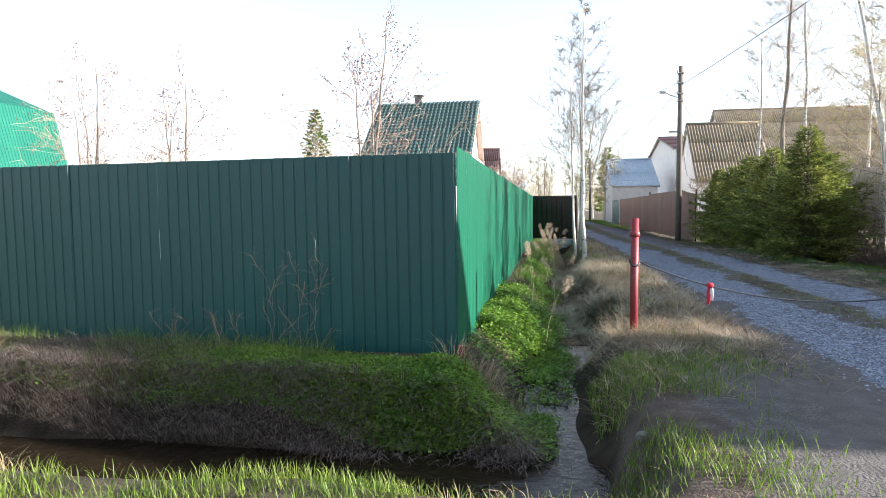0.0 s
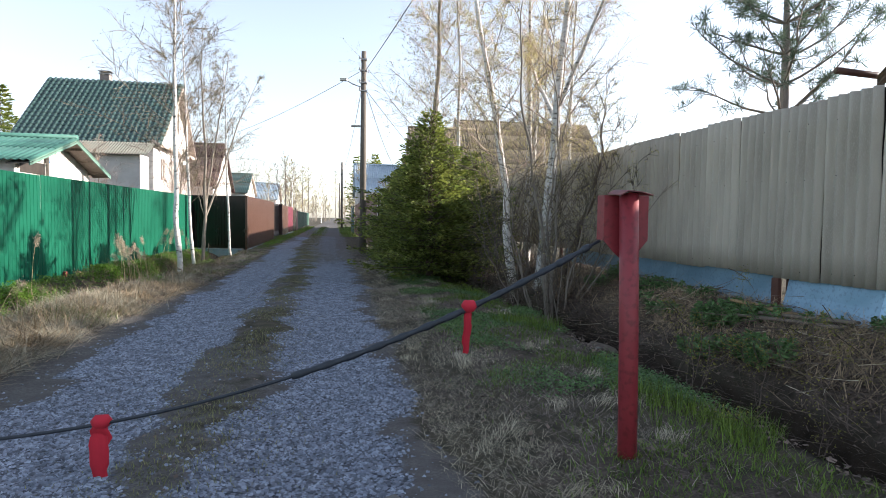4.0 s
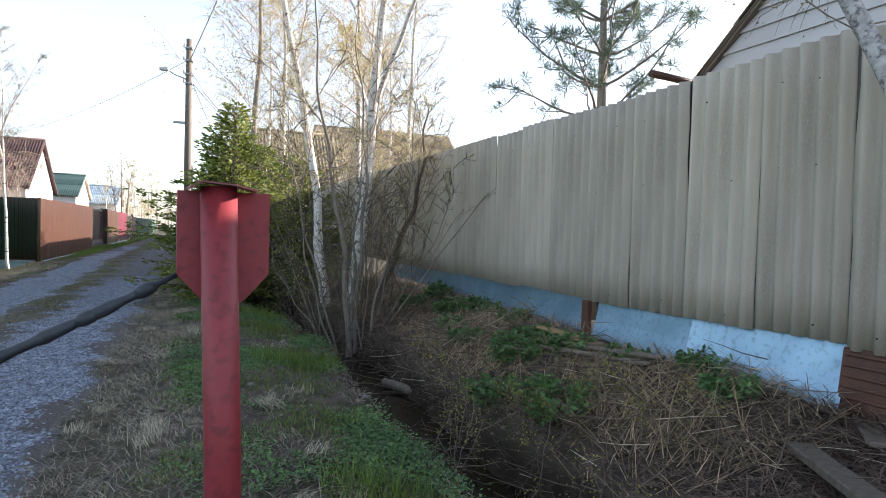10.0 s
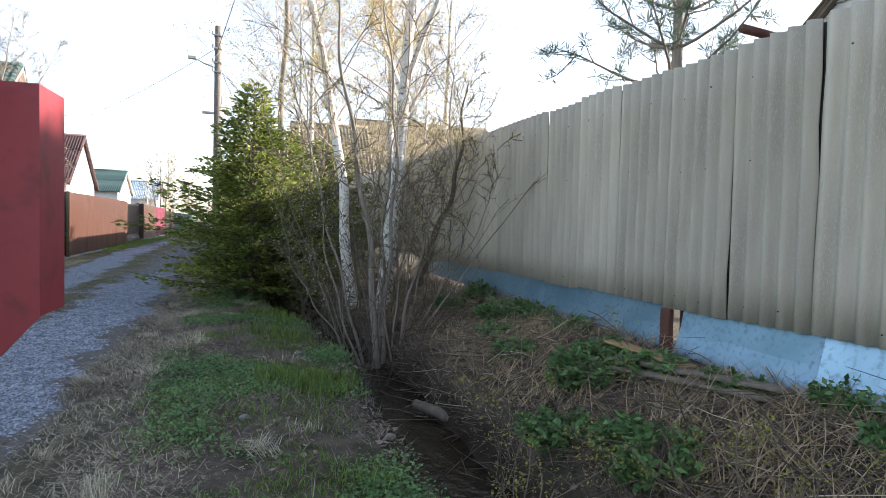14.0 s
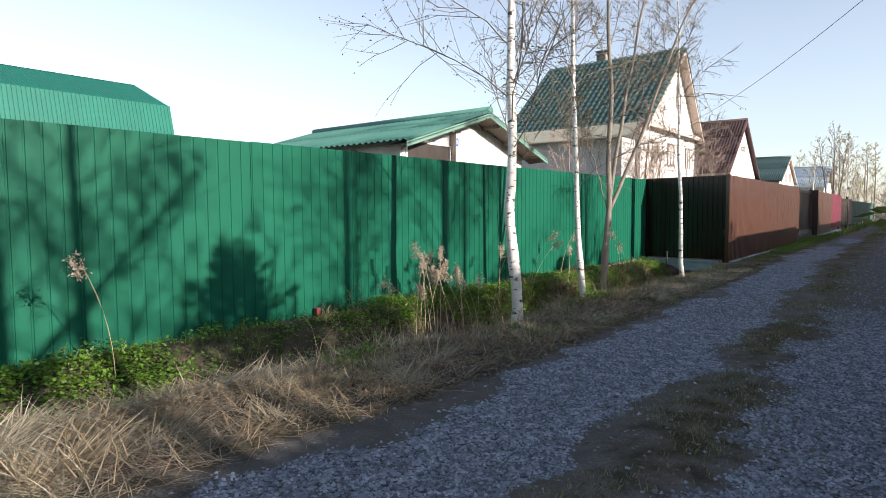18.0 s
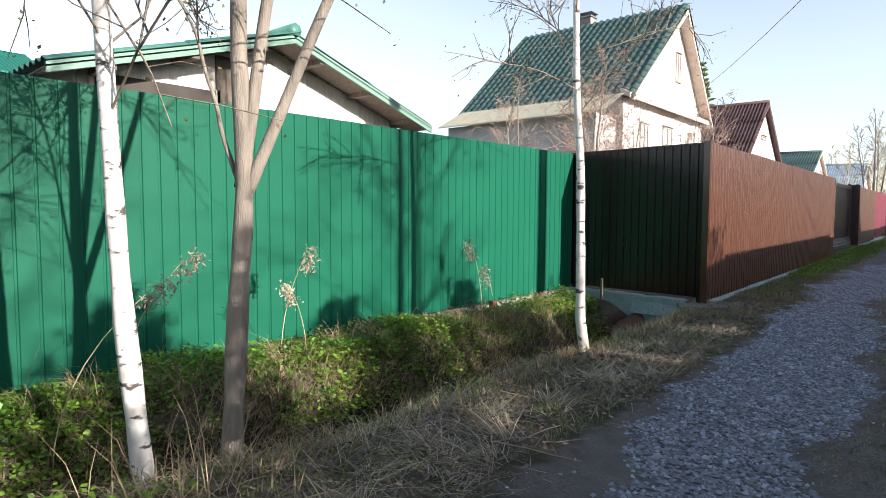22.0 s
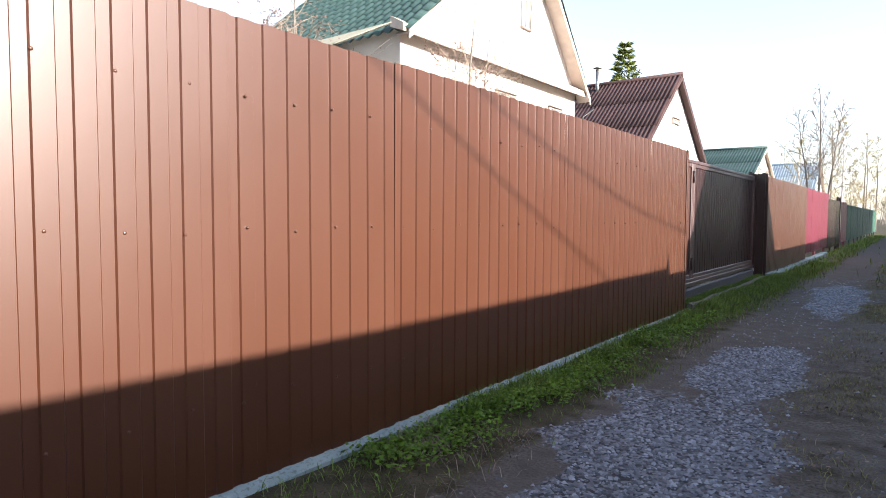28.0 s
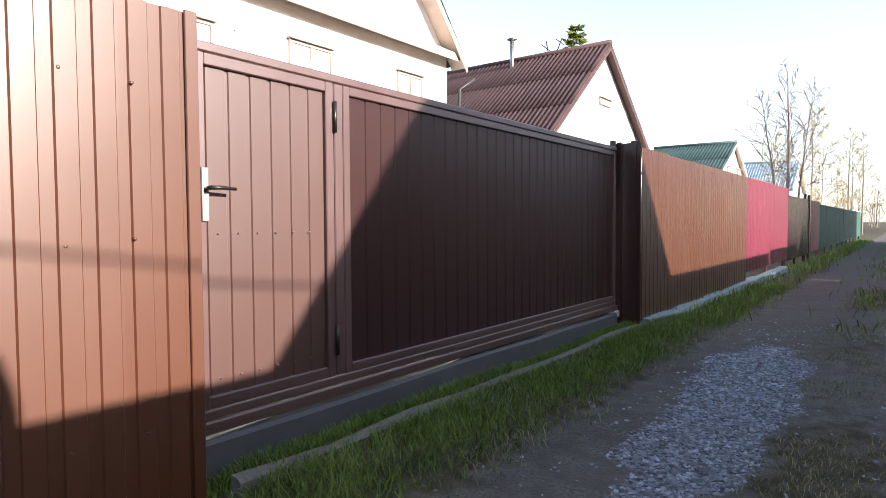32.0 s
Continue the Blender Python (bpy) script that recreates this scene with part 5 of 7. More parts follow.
rag(0.155, 0.22, 0.045, 1, RED_CLOTH, "red and white cloth rag tied to the cable", WHITE_CLOTH)
rag(0.545, 0.25, 0.08, 2, RED_CLOTH, "red cloth rag hanging from the cable")
rag(0.865, 0.24, 0.042, 3, RED_CLOTH, "narrow red cloth rag knotted on the cable")


# ---- utility poles and wires ----
def utility_pole(x, y, height, label, arm=True):
    ob = thing("utility_pole", x, y, 0, label, "pole", "utility poles")
    part("shaft", tube("pole_shaft", [(0, 0, -0.5), (0, 0, height * 0.5), (0.0, 0, height)], [0.14, 0.125, 0.1], POLE_WOOD, 14), ob)
    for zz in (0.955, 0.9, 0.84, 0.8):
        part("bracket", mesh("pole_bracket", *join(box_vf(-0.13, 0.13, -0.13, 0.13, height * zz, height * zz + 0.07, 0.01), tube_vf([(-0.16, -0.12, height * zz + 0.03), (-0.16, -0.12, height * zz + 0.16)], [0.04, 0.03], 8)), STEEL), ob, "steel band with insulator")
    if arm:
        lamp = part("lamp_arm", tube("pole_lamp_arm", [(0, 0, height * 0.82), (-0.45, -0.1, height * 0.835), (-0.7, -0.15, height * 0.85)], [0.022, 0.02, 0.02], STEEL, 8), ob, "thin steel lamp arm")
        part("lamp_head", box("pole_lamp_head", -0.96, -0.66, -0.22, -0.1, height * 0.845, height * 0.86, PALE_METAL, 0.02), lamp, "flat grey street lamp head")
        part("crossbar", box("pole_crossbar", -0.5, 0.0, -0.05, 0.05, height * 0.625, height * 0.635, STEEL, 0.01), ob)
    return ob


utility_pole(4.63, -0.4, 8.1, "weathered wooden utility pole with lamp arm and insulators")
utility_pole(4.4, 51, 8.2, "distant grey utility pole along the lane")
utility_pole(4.5, 100, 8.4, "far grey utility pole at the lane's end", False)


def wire(p, q, sag, label, r=0.012, n=24):
    p, q = Vector(p), Vector(q)
    ob = thing("overhead_wire", p.x, p.y, p.z, label, "wire", "overhead wires")
    pts = []
    for k in np.linspace(0, 1, n):
        w = p.lerp(q, k) - p
        w.z -= 4 * sag * k * (1 - k)
        pts.append(w)
    part("strand", tube("wire_strand", pts, [r] * n, WIRE, 5), ob)
    return ob


wire((4.6, -0.45, 7.2), (8.5, -35, 9.2), 0.5, "black overhead wire coming in across the sky", 0.014, 40)
wire((4.63, -0.35, 7.1), (4.4, 51, 7.2), 0.9, "overhead wire running along the lane", 0.012)
wire((4.63, -0.35, 7.4), (-7.2, 19.5, 6.0), 0.5, "thin service wire to the green-roofed house", 0.009)
wire((4.63, -0.35, 6.7), (9.5, 9.8, 3.7), 0.1, "twisted service cable across to the garden", 0.011)
wire((4.63, -0.35, 6.9), (8.5, 15.1, 3.9), 1.12, "sagging service cable to the small white house", 0.011)


# ---- houses ----
def roof_slope(parent, name, x0, x1, ye, ze, yr, zr, material, cols, rows, pitch=0.15):
    """One roof plane between eave (ye, ze) and ridge (yr, zr), laid with overlapping corrugated sheets."""
    d = Vector((0, yr - ye, zr - ze))
    length = d.length
    up = d.normalized()
    ridge = Vector((1, 0, 0)) if yr > ye else Vector((-1, 0, 0))
    nrm = ridge.cross(up)
    w, h = (x1 - x0) / cols, length / rows
    me = mesh(name, *wavy_vf(w + 0.02, h + 0.08, w / round(w / pitch), pitch * 0.26, 0.012, 6, rows=2), material, True)
    rot = Matrix((nrm, ridge, up)).transposed().to_4x4()
    o = Vector((x0 if yr > ye else x1, ye, ze))
    for c in range(cols):
        for r in range(rows):
            p = o + ridge * w * c + up * h * r + nrm * (0.012 * r + 0.004 * (c % 2))
            part("roof_sheet", me, parent, m=Matrix.Translation(p) @ rot)


def house_window(parent, y, z, w, h, x, out=1, label="white-framed window, edge shadow put into the frame colour"):
    fr = part("window", mesh("window_frame", *join(box_vf(0, 0.05, -w / 2 - 0.06, -w / 2, -h / 2, h / 2), box_vf(0, 0.05, w / 2, w / 2 + 0.06, -h / 2, h / 2), box_vf(0, 0.05, -w / 2 - 0.06, w / 2 + 0.06, h / 2, h / 2 + 0.06), box_vf(0, 0.12, -w / 2 - 0.1, w / 2 + 0.1, h / 2 + 0.065, h / 2 + 0.1), box_vf(0, 0.052, -0.02, 0.02, -h / 2, h / 2)), WINDOW_TRIM_SHADED), parent, label, at=(x, y, z))
    part("pane", box("window_pane", 0.012, 0.018, -w / 2, w / 2, -h / 2, h / 2, REFLECTION_GLASS, 0), fr)
    part("sill", box("window_sill", 0, 0.1, -w / 2 - 0.08, w / 2 + 0.08, -h / 2 - 0.05, -h / 2, WINDOW_TRIM_SHADED, 0.006), fr)


def gable_house(name, x0, x1, y0, y1, ze, yr, zr, label, wall, roof, trim, over=0.45, side=0.35, cols=7, rows=4, windows=(), band=None, base=0.0, pitch=0.2, barge=0.2, under=None):
    """A house whose gable faces the lane. x0: the gable's wall; x1: the far wall; the ridge runs along x."""
    ob = thing(name, x0, yr, base, label, "house")
    s = 1 if x0 > x1 else -1

    def L(x, y, z):
        return (x - x0, y - yr, z - base)

    prof = [(y0, -0.4), (y1, -0.4), (y1, ze), (yr, zr - 0.12), (y0, ze)]
    v = [L(x0, y, z) for y, z in prof] + [L(x0 - s * 0.25, y, z) for y, z in prof]
    f = [(0, 1, 2, 3, 4), (9, 8, 7, 6, 5)] + [(i, 5 + i, 5 + (i + 1) % 5, (i + 1) % 5) for i in range(5)]
    part("gable_wall", mesh(name + "_gable", v, f, wall), ob)
    v = [L(x1, y, z) for y, z in prof] + [L(x1 + s * 0.25, y, z) for y, z in prof]
    part("back_wall", mesh(name + "_back", v, f, wall), ob)
    lo, hi = min(x0 - s * 0.25, x1 + s * 0.25), max(x0 - s * 0.25, x1 + s * 0.25)
    for a, b in ((y0, y0 + 0.25), (y1 - 0.25, y1)):
        part("side_wall", box(name + "_side", lo - x0, hi - x0, a - yr, b - yr, -0.4, ze - base, wall, 0), ob)
    a0, a1 = min(x0 + s * over, x1 - s * over), max(x0 + s * over, x1 - s * over)
    k0, k1 = (zr - ze) / (yr - y0), (zr - ze) / (y1 - yr)
    roof_slope(ob, name + "_roof_a", a0 - x0, a1 - x0, y0 - side - yr, ze - k0 * side - base, 0, zr - base, roof, cols, rows, pitch)
    roof_slope(ob, name + "_roof_b", a0 - x0, a1 - x0, y1 + side - yr, ze - k1 * side - base, 0, zr - base, roof, cols, rows, pitch)
    part("ridge_cap", tube(name + "_ridge", [(a0 - x0, 0, zr - base + 0.05), (a1 - x0, 0, zr - base + 0.05)], [0.11, 0.11], roof, 8), ob)
    for ye, zz in ((y0 - side, ze - k0 * side), (y1 + side, ze - k1 * side)):
        d = Vector((0, -(ye - yr), zr - zz)).normalized()
        n = Vector((0, d.z, -d.y)) if d.z > 0 else d
        xf = s * over
        p = [Vector((xf, ye - yr, zz - base - 0.02)), Vector((xf, 0, zr - base - 0.02))]
        dn = Vector((0, 0, -barge))
        q = [p[0], p[1], p[1] + dn, p[0] + dn]
        v = q + [Vector((c.x - s * 0.04, c.y, c.z)) for c in q]
        f = [(0, 1, 2, 3), (7, 6, 5, 4)] + [(i, 4 + i, 4 + (i + 1) % 4, (i + 1) % 4) for i in range(4)]
        part("bargeboard", mesh(name + "_barge", v, f, trim), ob)
        sv = [p[0] + dn * 0.3, p[1] + dn * 0.3, Vector((0.0, 0, zr - base - 0.085)), Vector((0.0, ye - yr, zz - base - 0.085))]
        sv += [c + Vector((0, 0, -0.02)) for c in sv]
        part("soffit", mesh(name + "_soffit", sv, [(0, 1, 2, 3), (7, 6, 5, 4), (0, 4, 5, 1), (1, 5, 6, 2), (2, 6, 7, 3), (3, 7, 4, 0)], under or trim), ob)
    if band:
        z = band
        lo, hi = (0.0, 0.5) if s > 0 else (-0.5, 0.0)
        part("cornice", mesh(name + "_cornice", [(0, y0 - 0.35 - yr, z - 0.05), (s * 0.4, y0 - 0.35 - yr, z - 0.2), (s * 0.4, y1 + 0.05 - yr, z - 0.2), (0, y1 + 0.05 - yr, z - 0.05), (0, y0 - 0.35 - yr, z + 0.2), (s * 0.4, y0 - 0.35 - yr, z - 0.02), (s * 0.4, y1 + 0.05 - yr, z - 0.02), (0, y1 + 0.05 - yr, z + 0.2)], [(0, 1, 2, 3), (7, 6, 5, 4), (0, 4, 5, 1), (1, 5, 6, 2), (2, 6, 7, 3), (3, 7, 4, 0)], trim), ob, "cream boarded cornice under the gable")
    for y, z, w, h in windows:
        house_window(ob, y - yr, z - base, w, h, 0.0 if s > 0 else -0.05)
    return ob


dacha = gable_house("house", -7.2, -14.6, 13.6, 22.8, 5.75, 19.0, 10.1, "white house with a steep green corrugated roof", WHITE_WALL, ROOF_GREEN, CREAM, 0.5, 0.25, 2, 17, ((19.3, 7.66, 0.45, 1.15), (18.2, 4.35, 1.0, 1.05), (21.3, 4.35, 0.8, 1.05), (15.6, 4.2, 0.7, 1.1)), 5.7, pitch=0.33)
chim = part("chimney", box("dacha_chimney", -0.3, 0.3, -0.28, 0.28, -1.2, 0.8, BRICK, 0.02), dacha, "brick chimney with a sheet cap", at=(-4.6, 0.6, 10.0))
part("chimney_cap", mesh("dacha_chimney_cap", *join(box_vf(-0.36, 0.36, -0.34, 0.34, 0.8, 0.87, 0.01), box_vf(-0.3, -0.24, -0.3, -0.24, 0.85, 1.02), box_vf(0.24, 0.3, 0.24, 0.3, 0.85, 1.02), box_vf(-0.4, 0.4, -0.36, 0.36, 1.0, 1.04, 0.01)), STEEL), chim)
part("porch_roof", mesh("dacha_porch_roof", *wavy_vf(7.6, 1.9, 0.15, 0.045, 0.012, 6), ROOF_GREY_GREEN, True), dacha, "weathered low side roof", m=Matrix.Translation((-7.3, -7.7, 4.75)) @ Matrix(((0, 1, 0), (-0.45, 0, 0.893), (0.893, 0, 0.45))).to_4x4())
part("porch_wall", box("dacha_porch_wall", -7.0, -0.2, -7.3, -5.6, -0.4, 4.8, WHITE_WALL_DIM, 0), dacha, "greyish side wall under the low roof")
part("gutter", tube("dacha_gutter", [(0.35, 4.6, 5.2), (0.1, 4.25, 4.9), (0.05, 4.2, 0)], [0.045, 0.04, 0.04], WIRE, 8), dacha, "dark gutter bend and downpipe")

red_house = gable_house("house", -6.2, -14.5, 26.4, 35.1, 4.1, 30.75, 7.6, "white house with a maroon corrugated roof", WHITE_WALL, ROOF_RED, ROOF_RED, 0.3, 0.5, 8, 3, ((30.9, 5.6, 0.9, 0.12),))
part("stove_pipe", mesh("red_house_pipe", *join(tube_vf([(-3.5, -0.4, 6.8), (-3.5, -0.4, 8.3)], [0.08, 0.08], 10), tube_vf([(-3.5, -0.4, 8.36), (-3.5, -0.4, 8.44)], [0.2, 0.03], 10)), STEEL, True), red_house, "steel stove pipe with a cowl")
part("aerial", mesh("red_house_aerial", *join(tube_vf([(-2.1, 0.0, 7.4), (-2.3, 0.1, 8.2)], [0.02, 0.02], 5), tube_vf([(-1.9, 0.0, 7.5), (-1.6, 0, 8.15)], [0.02, 0.02], 5), tube_vf([(-2.5, 0.1, 8.1), (-2.0, 0, 7.7)], [0.015, 0.015], 5), tube_vf([(-1.9, 0.1, 8.2), (-1.5, 0, 7.9)], [0.015, 0.015], 5)), WIRE), red_house, "dark forked roof aerial")

shed = gable_house("shed", -5.75, -11.4, -5.7, -0.3, 3.05, -2.9, 3.9, "low white plank shed with a green roof", PLANK_WHITE, ROOF_GREEN_SHED, GREEN_TRIM, 0.65, 0.5, 6, 2, barge=0.12, under=OLD_WOOD)
# the boards are not cut: a dark panel gives the slot its shade
part("slot_shade_panel", box("shed_slot_shade", 0.019, 0.026, -2.58, -0.96, 2.6, 2.98, SLOT_SHADE, 0), shed, "dark panel standing in for the shaded slot under the eave")
part("slot_sill", box("shed_slot_sill", 0.019, 0.06, -2.66, -0.9, 2.52, 2.6, PLANK_WHITE, 0.006), shed)
for yy in (-2.66, -0.96):
    part("slot_jamb", box("shed_slot_jamb", 0.019, 0.05, yy, yy + 0.07, 2.6, 3.0, PLANK_WHITE, 0.006), shed)
part("corner_board", box("shed_corner_board", 0.0, 0.05, -0.95, -0.7, 0, 3.5, OLD_WOOD, 0.008), shed)
for i in range(6):
    yy = -2.6 + i * 1.05
    part("rafter_end", box("shed_rafter", 0.0, 0.6, -0.06, 0.06, -0.1, 0.0, OLD_WOOD, 0.01), shed, at=(0, yy, 3.82 - abs(yy) * 0.31))
for i in range(14):
    part("board", box("shed_board", 0.0, 0.018, -2.78 + i * 0.385, -2.4 + i * 0.385, 0.0, 3.02 + (0.72 * (1 - abs(-2.6 + i * 0.385) / 2.7)), PLANK_WHITE, 0.004), shed)
plate18 = thing("number_plate", -5.72, -3.62, 3.12, "small blue house number plate on the shed", "sign")
part("plate", box("number_plate_back", 0, 0.012, -0.13, 0.13, -0.1, 0.1, BLUE_PLATE, 0.004), plate18)
txt = bpy.data.curves.new("number", "FONT")
txt.body, txt.size, txt.align_x, txt.align_y, txt.extrude = "18", 0.17, "CENTER", "CENTER", 0.002
txt.materials.append(WHITE_CLOTH)
num = new("number", txt)
num.parent = plate18
num.matrix_basis = Matrix.Translation((0.016, 0, 0)) @ Euler((math.pi / 2, 0, math.pi / 2)).to_matrix().to_4x4()

gable_house("house", 8.5, 13.0, 12.35, 18.55, 3.6, 15.45, 7.45, "small white house with a steep old roof behind the fence", WHITE_WALL, ROOF_GREY, CREAM, 0.15, 0.3, 4, 3)
gable_house("house", 12.8, 19.0, 40.5, 58.0, 8.3, 49.5, 10.4, "far white house with a low dull red roof", WHITE_WALL, ROOF_RED_BRIGHT, CREAM, 0.3, 0.3, 4, 3)
gable_house("house", 16.0, 30.0, 31.0, 44.0, 5.6, 37.0, 11.6, "large house with an old grey-brown roof behind trees", WHITE_WALL, ROOF_GREY, CREAM, 0.3, 0.4, 8, 4)
# unseen house, added for its gable-shaped shadow on the fence corner
gable_house("house", 12.5, 19.0, -25.6, -22.8, 5.3, -24.2, 7.1, "unseen plain house added to shade the mouth of the lane", WHITE_WALL_DIM, ROOF_GREY, TRIM_WOOD, 0.15, 0.2, 6, 3)
siding_house = gable_house("house", 11.0, 18.5, -22.1, -18.3, 3.55, -20.2, 5.1, "house clad in white vinyl siding behind the fence", SIDING, ROOF_GREY, TRIM_WOOD, 0.1, 0.15, 6, 3, barge=0.09)
for i in range(26):
    z = 1.3 + i * 0.2
    half = 1.88 if z < 3.5 else 1.88 * (4.98 - z) / 1.48
    if half > 0.15:
        me = mesh("siding_board", [(0, -half, 0), (0, half, 0), (-0.034, half, 0), (-0.034, -half, 0), (-0.004, -half, 0.197), (-0.004, half, 0.197), (0, half, 0.197), (0, -half, 0.197)], [(3, 2, 5, 4), (0, 3, 4, 7), (1, 6, 5, 2), (0, 1, 2, 3), (4, 5, 6, 7)], SIDING)
        part("siding_board", me, siding_house, at=(-0.002, 0, z))
part("gutter", tube("siding_gutter", [(-0.75, 2.05, 3.5), (0.5, 2.25, 3.5)], [0.05, 0.05], RUST, 8), siding_house, "dark brown gutter end")

gable_house("house", -7.0, -12.0, 50.5, 59.0, 4.4, 55.0, 6.7, "far white house with a dull green roof", WHITE_WALL, ROOF_GREEN, CREAM, 0.3, 0.5, 3, 2, ((54.0, 4.6, 1.0, 0.7), (56.5, 4.6, 1.0, 0.7)))
gable_house("house", -4.6, -9.0, 63.0, 70.0, 4.0, 66.5, 6.2, "far white house with a grey ribbed roof", WHITE_WALL, ROOF_METAL, CREAM, 0.3, 0.4, 3, 2)
gable_house("house", 10.5, 5.8, 38.0, 45.0, 4.2, 43.5, 7.3, "far shed with a zinc sheet roof beyond the teal gate", WHITE_WALL_DIM, ROOF_METAL, STEEL, 0.2, 0.3, 4, 2)

barn = thing("barn", -34.5, -6.0, 0, "big green barn with a bright green gambrel roof", "barn")
for s in (1, -1):
    rs = [(5.2 * s, 3.2), (4.1 * s, 7.4), (0.0, 9.15)]
    for i in range(2):
        (xa, za), (xb, zb) = rs[i], rs[i + 1]
        up = Vector((xb - xa, 0, zb - za))
        h = up.length
        up = up.normalized()
        along = Vector((0, 1, 0)) if s > 0 else Vector((0, -1, 0))
        nrm = along.cross(up)
        me = mesh("barn_sheet", *sheet_vf(1.6, h + 0.05, 0.2, 0.02), ROOF_GREEN_NEW)
        for k in range(10):
            part("roof_sheet", me, barn, m=Matrix.Translation(Vector((xa, (-8 + k * 1.6) * (1 if s > 0 else -1), za))) @ Matrix((nrm, along, up)).transposed().to_4x4())
    part("side_wall", box("barn_side", 5.0 * s - 0.1, 5.0 * s + 0.1, -7.8, 7.8, -0.3, 3.3, ROOF_GREEN_NEW, 0), barn)
gp = [(-5.0, -0.3), (5.0, -0.3), (5.0, 3.2), (4.0, 7.3), (0, 9.0), (-4.0, 7.3), (-5.0, 3.2)]
for yy in (-7.7, 7.7):
    v = [(a, yy - 0.1, b) for a, b in gp] + [(a, yy + 0.1, b) for a, b in gp]
    part("end_wall", mesh("barn_end", v, [tuple(range(7)), tuple(range(13, 6, -1))] + [(i, 7 + i, 7 + (i + 1) % 7, (i + 1) % 7) for i in range(7)], ROOF_GREEN_NEW), barn)


# ---- trees along the west verge ----
bare_tree("birch", -0.27, -9.6, -0.15, 8.4, 0.078, "slender white birch at the edge of the ditch", 11, BIRCH, TWIG, (0.0, 0.0), 0.27, 34, 0.3, 0.8, 12, BUD, 2, 0.03, group="birches by the ditch", wave=0.05, limb_r=0.16, thin=0.0062, bends=((0.4, 0, 0), (1.5, -0.08, -0.07), (1.8, -0.06, -0.05), (2.6, -0.05, -0.04), (8.4, -0.12, -0.02)))
bare_tree("birch", -0.43, -7.27, -0.24, 7.8, 0.055, "slender white birch leaning slightly by the ditch", 12, BIRCH, TWIG, (0.0, 0.0), 0.27, 32, 0.3, 0.8, 12, BUD, 2, 0.03, group="birches by the ditch", wave=0.04, limb_r=0.16, thin=0.0062, bends=((0, 0, 0), (1.0, -0.08, -0.06), (2.6, -0.15, -0.12), (4.3, -0.2, -0.15), (7.8, -0.26, -0.1)))
bare_tree("forked_tree", -0.29, -6.9, -0.12, 7.0, 0.058, "brown-barked tree forking below the top of the fence", 13, BARK, TWIG, crown=0.42, limbs=12, limb_len=0.26, angle=0.6, twigs=9, bud=BUD, buds=2, bud_size=0.024, wave=0.06, limb_r=0.22,
          stems=[(0, 0, 0.0, 0.0, 7.0, 0.06), (0.055, 0.05, 0.12, 0.1, 4.8, 0.036, 1.5), (0.06, 0.055, 0.3, 0.28, 4.4, 0.034, 1.42), (0.05, 0.05, -0.28, -0.2, 1.6, 0.014, 1.5)], bends=((0, 0, 0), (1.4, 0.06, 0.05), (2.2, 0.03, 0.03), (3.2, 0.06, 0.03), (7, 0.05, 0.0)))
bare_tree("birch", -0.1, -3.34, -0.14, 6.8, 0.05, "thin white birch beside the culvert", 14, BIRCH, TWIG, (0.0, 0.0), 0.34, 24, 0.24, 0.8, 10, BUD, 2, 0.022, group="birches by the ditch", wave=0.04, limb_r=0.17, thin=0.0062, bends=((0, 0.03, 0.02), (0.35, -0.02, -0.02), (1.0, -0.02, -0.02), (1.9, -0.04, -0.03), (2.8, -0.07, -0.06), (6.8, -0.2, -0.15)))

# ---- trees and bushes behind the west fences ----
for i, (x, y, h, s, n) in enumerate(((-3.4, 3.4, 4.5, 31, 30), (-4.6, 8.2, 4.6, 32, 20), (-3.2, 10.5, 4.6, 36, 14), (-8.9, -21.6, 3.9, 33, 16), (-7.7, -21.0, 3.7, 34, 16), (-4.2, -21.6, 4.2, 35, 16), (-8.5, 8, 5.4, 37, 16), (-4.5, 12.8, 5.0, 38, 16))):
    bare_tree("fruit_tree", x, y, 0, h, 0.06, "bare spreading fruit tree behind the fence", s, BARK, TWIG_RED_BACKLIT, (0, 0), 0.3, n, 0.48, 0.8, 7, BUD_RED, 1, 0.034, group="bare garden trees", stems=[(0, 0, 0.05, 0.02, h, 0.05), (0.05, 0.05, -0.12, 0.1, h * 0.9, 0.04), (0, -0.05, 0.08, -0.14, h * 0.8, 0.035)])
spruce("spruce", -31, 46, 0, 15.0, 3.6, "tall dark spruce behind the houses", 41, 0.15, "", 26, 9, 30, 0.26)
spruce("spruce", -15.5, 48.5, 0, 14.8, 3.0, "tall spruce behind the maroon roof", 42, 0.15, "", 26, 9, 30, 0.24)

# ---- spruce hedge and trees on the east side ----
for x, y, h, r, s in ((5.6, -12.0, 3.7, 1.5, 51), (5.9, -8.5, 3.45, 1.55, 52), (5.95, -6.3, 3.4, 1.6, 53), (6.0, -4.2, 3.2, 1.4, 54), (7.2, -9.3, 3.2, 1.5, 55), (6.25, -10.6, 3.7, 1.5, 56), (5.95, -2.2, 3.2, 1.2, 57)):
    spruce("spruce", x, y, land_z(x, y), h, r, "dense young spruce with light green tips", s, 0.05, "spruces by the lane", 28, 10, 95, 0.06, 0.78, 0.2)
bare_tree("poplar", 6.25, -8.3, -0.05, 11.5, 0.1, "tall rough-barked tree rising from the hedge", 61, BARK, TWIG_RED_BACKLIT, (0.004, 0.01), 0.3, 34, 0.27, 0.65, 15, BUD, 3, 0.034, wave=0.16)
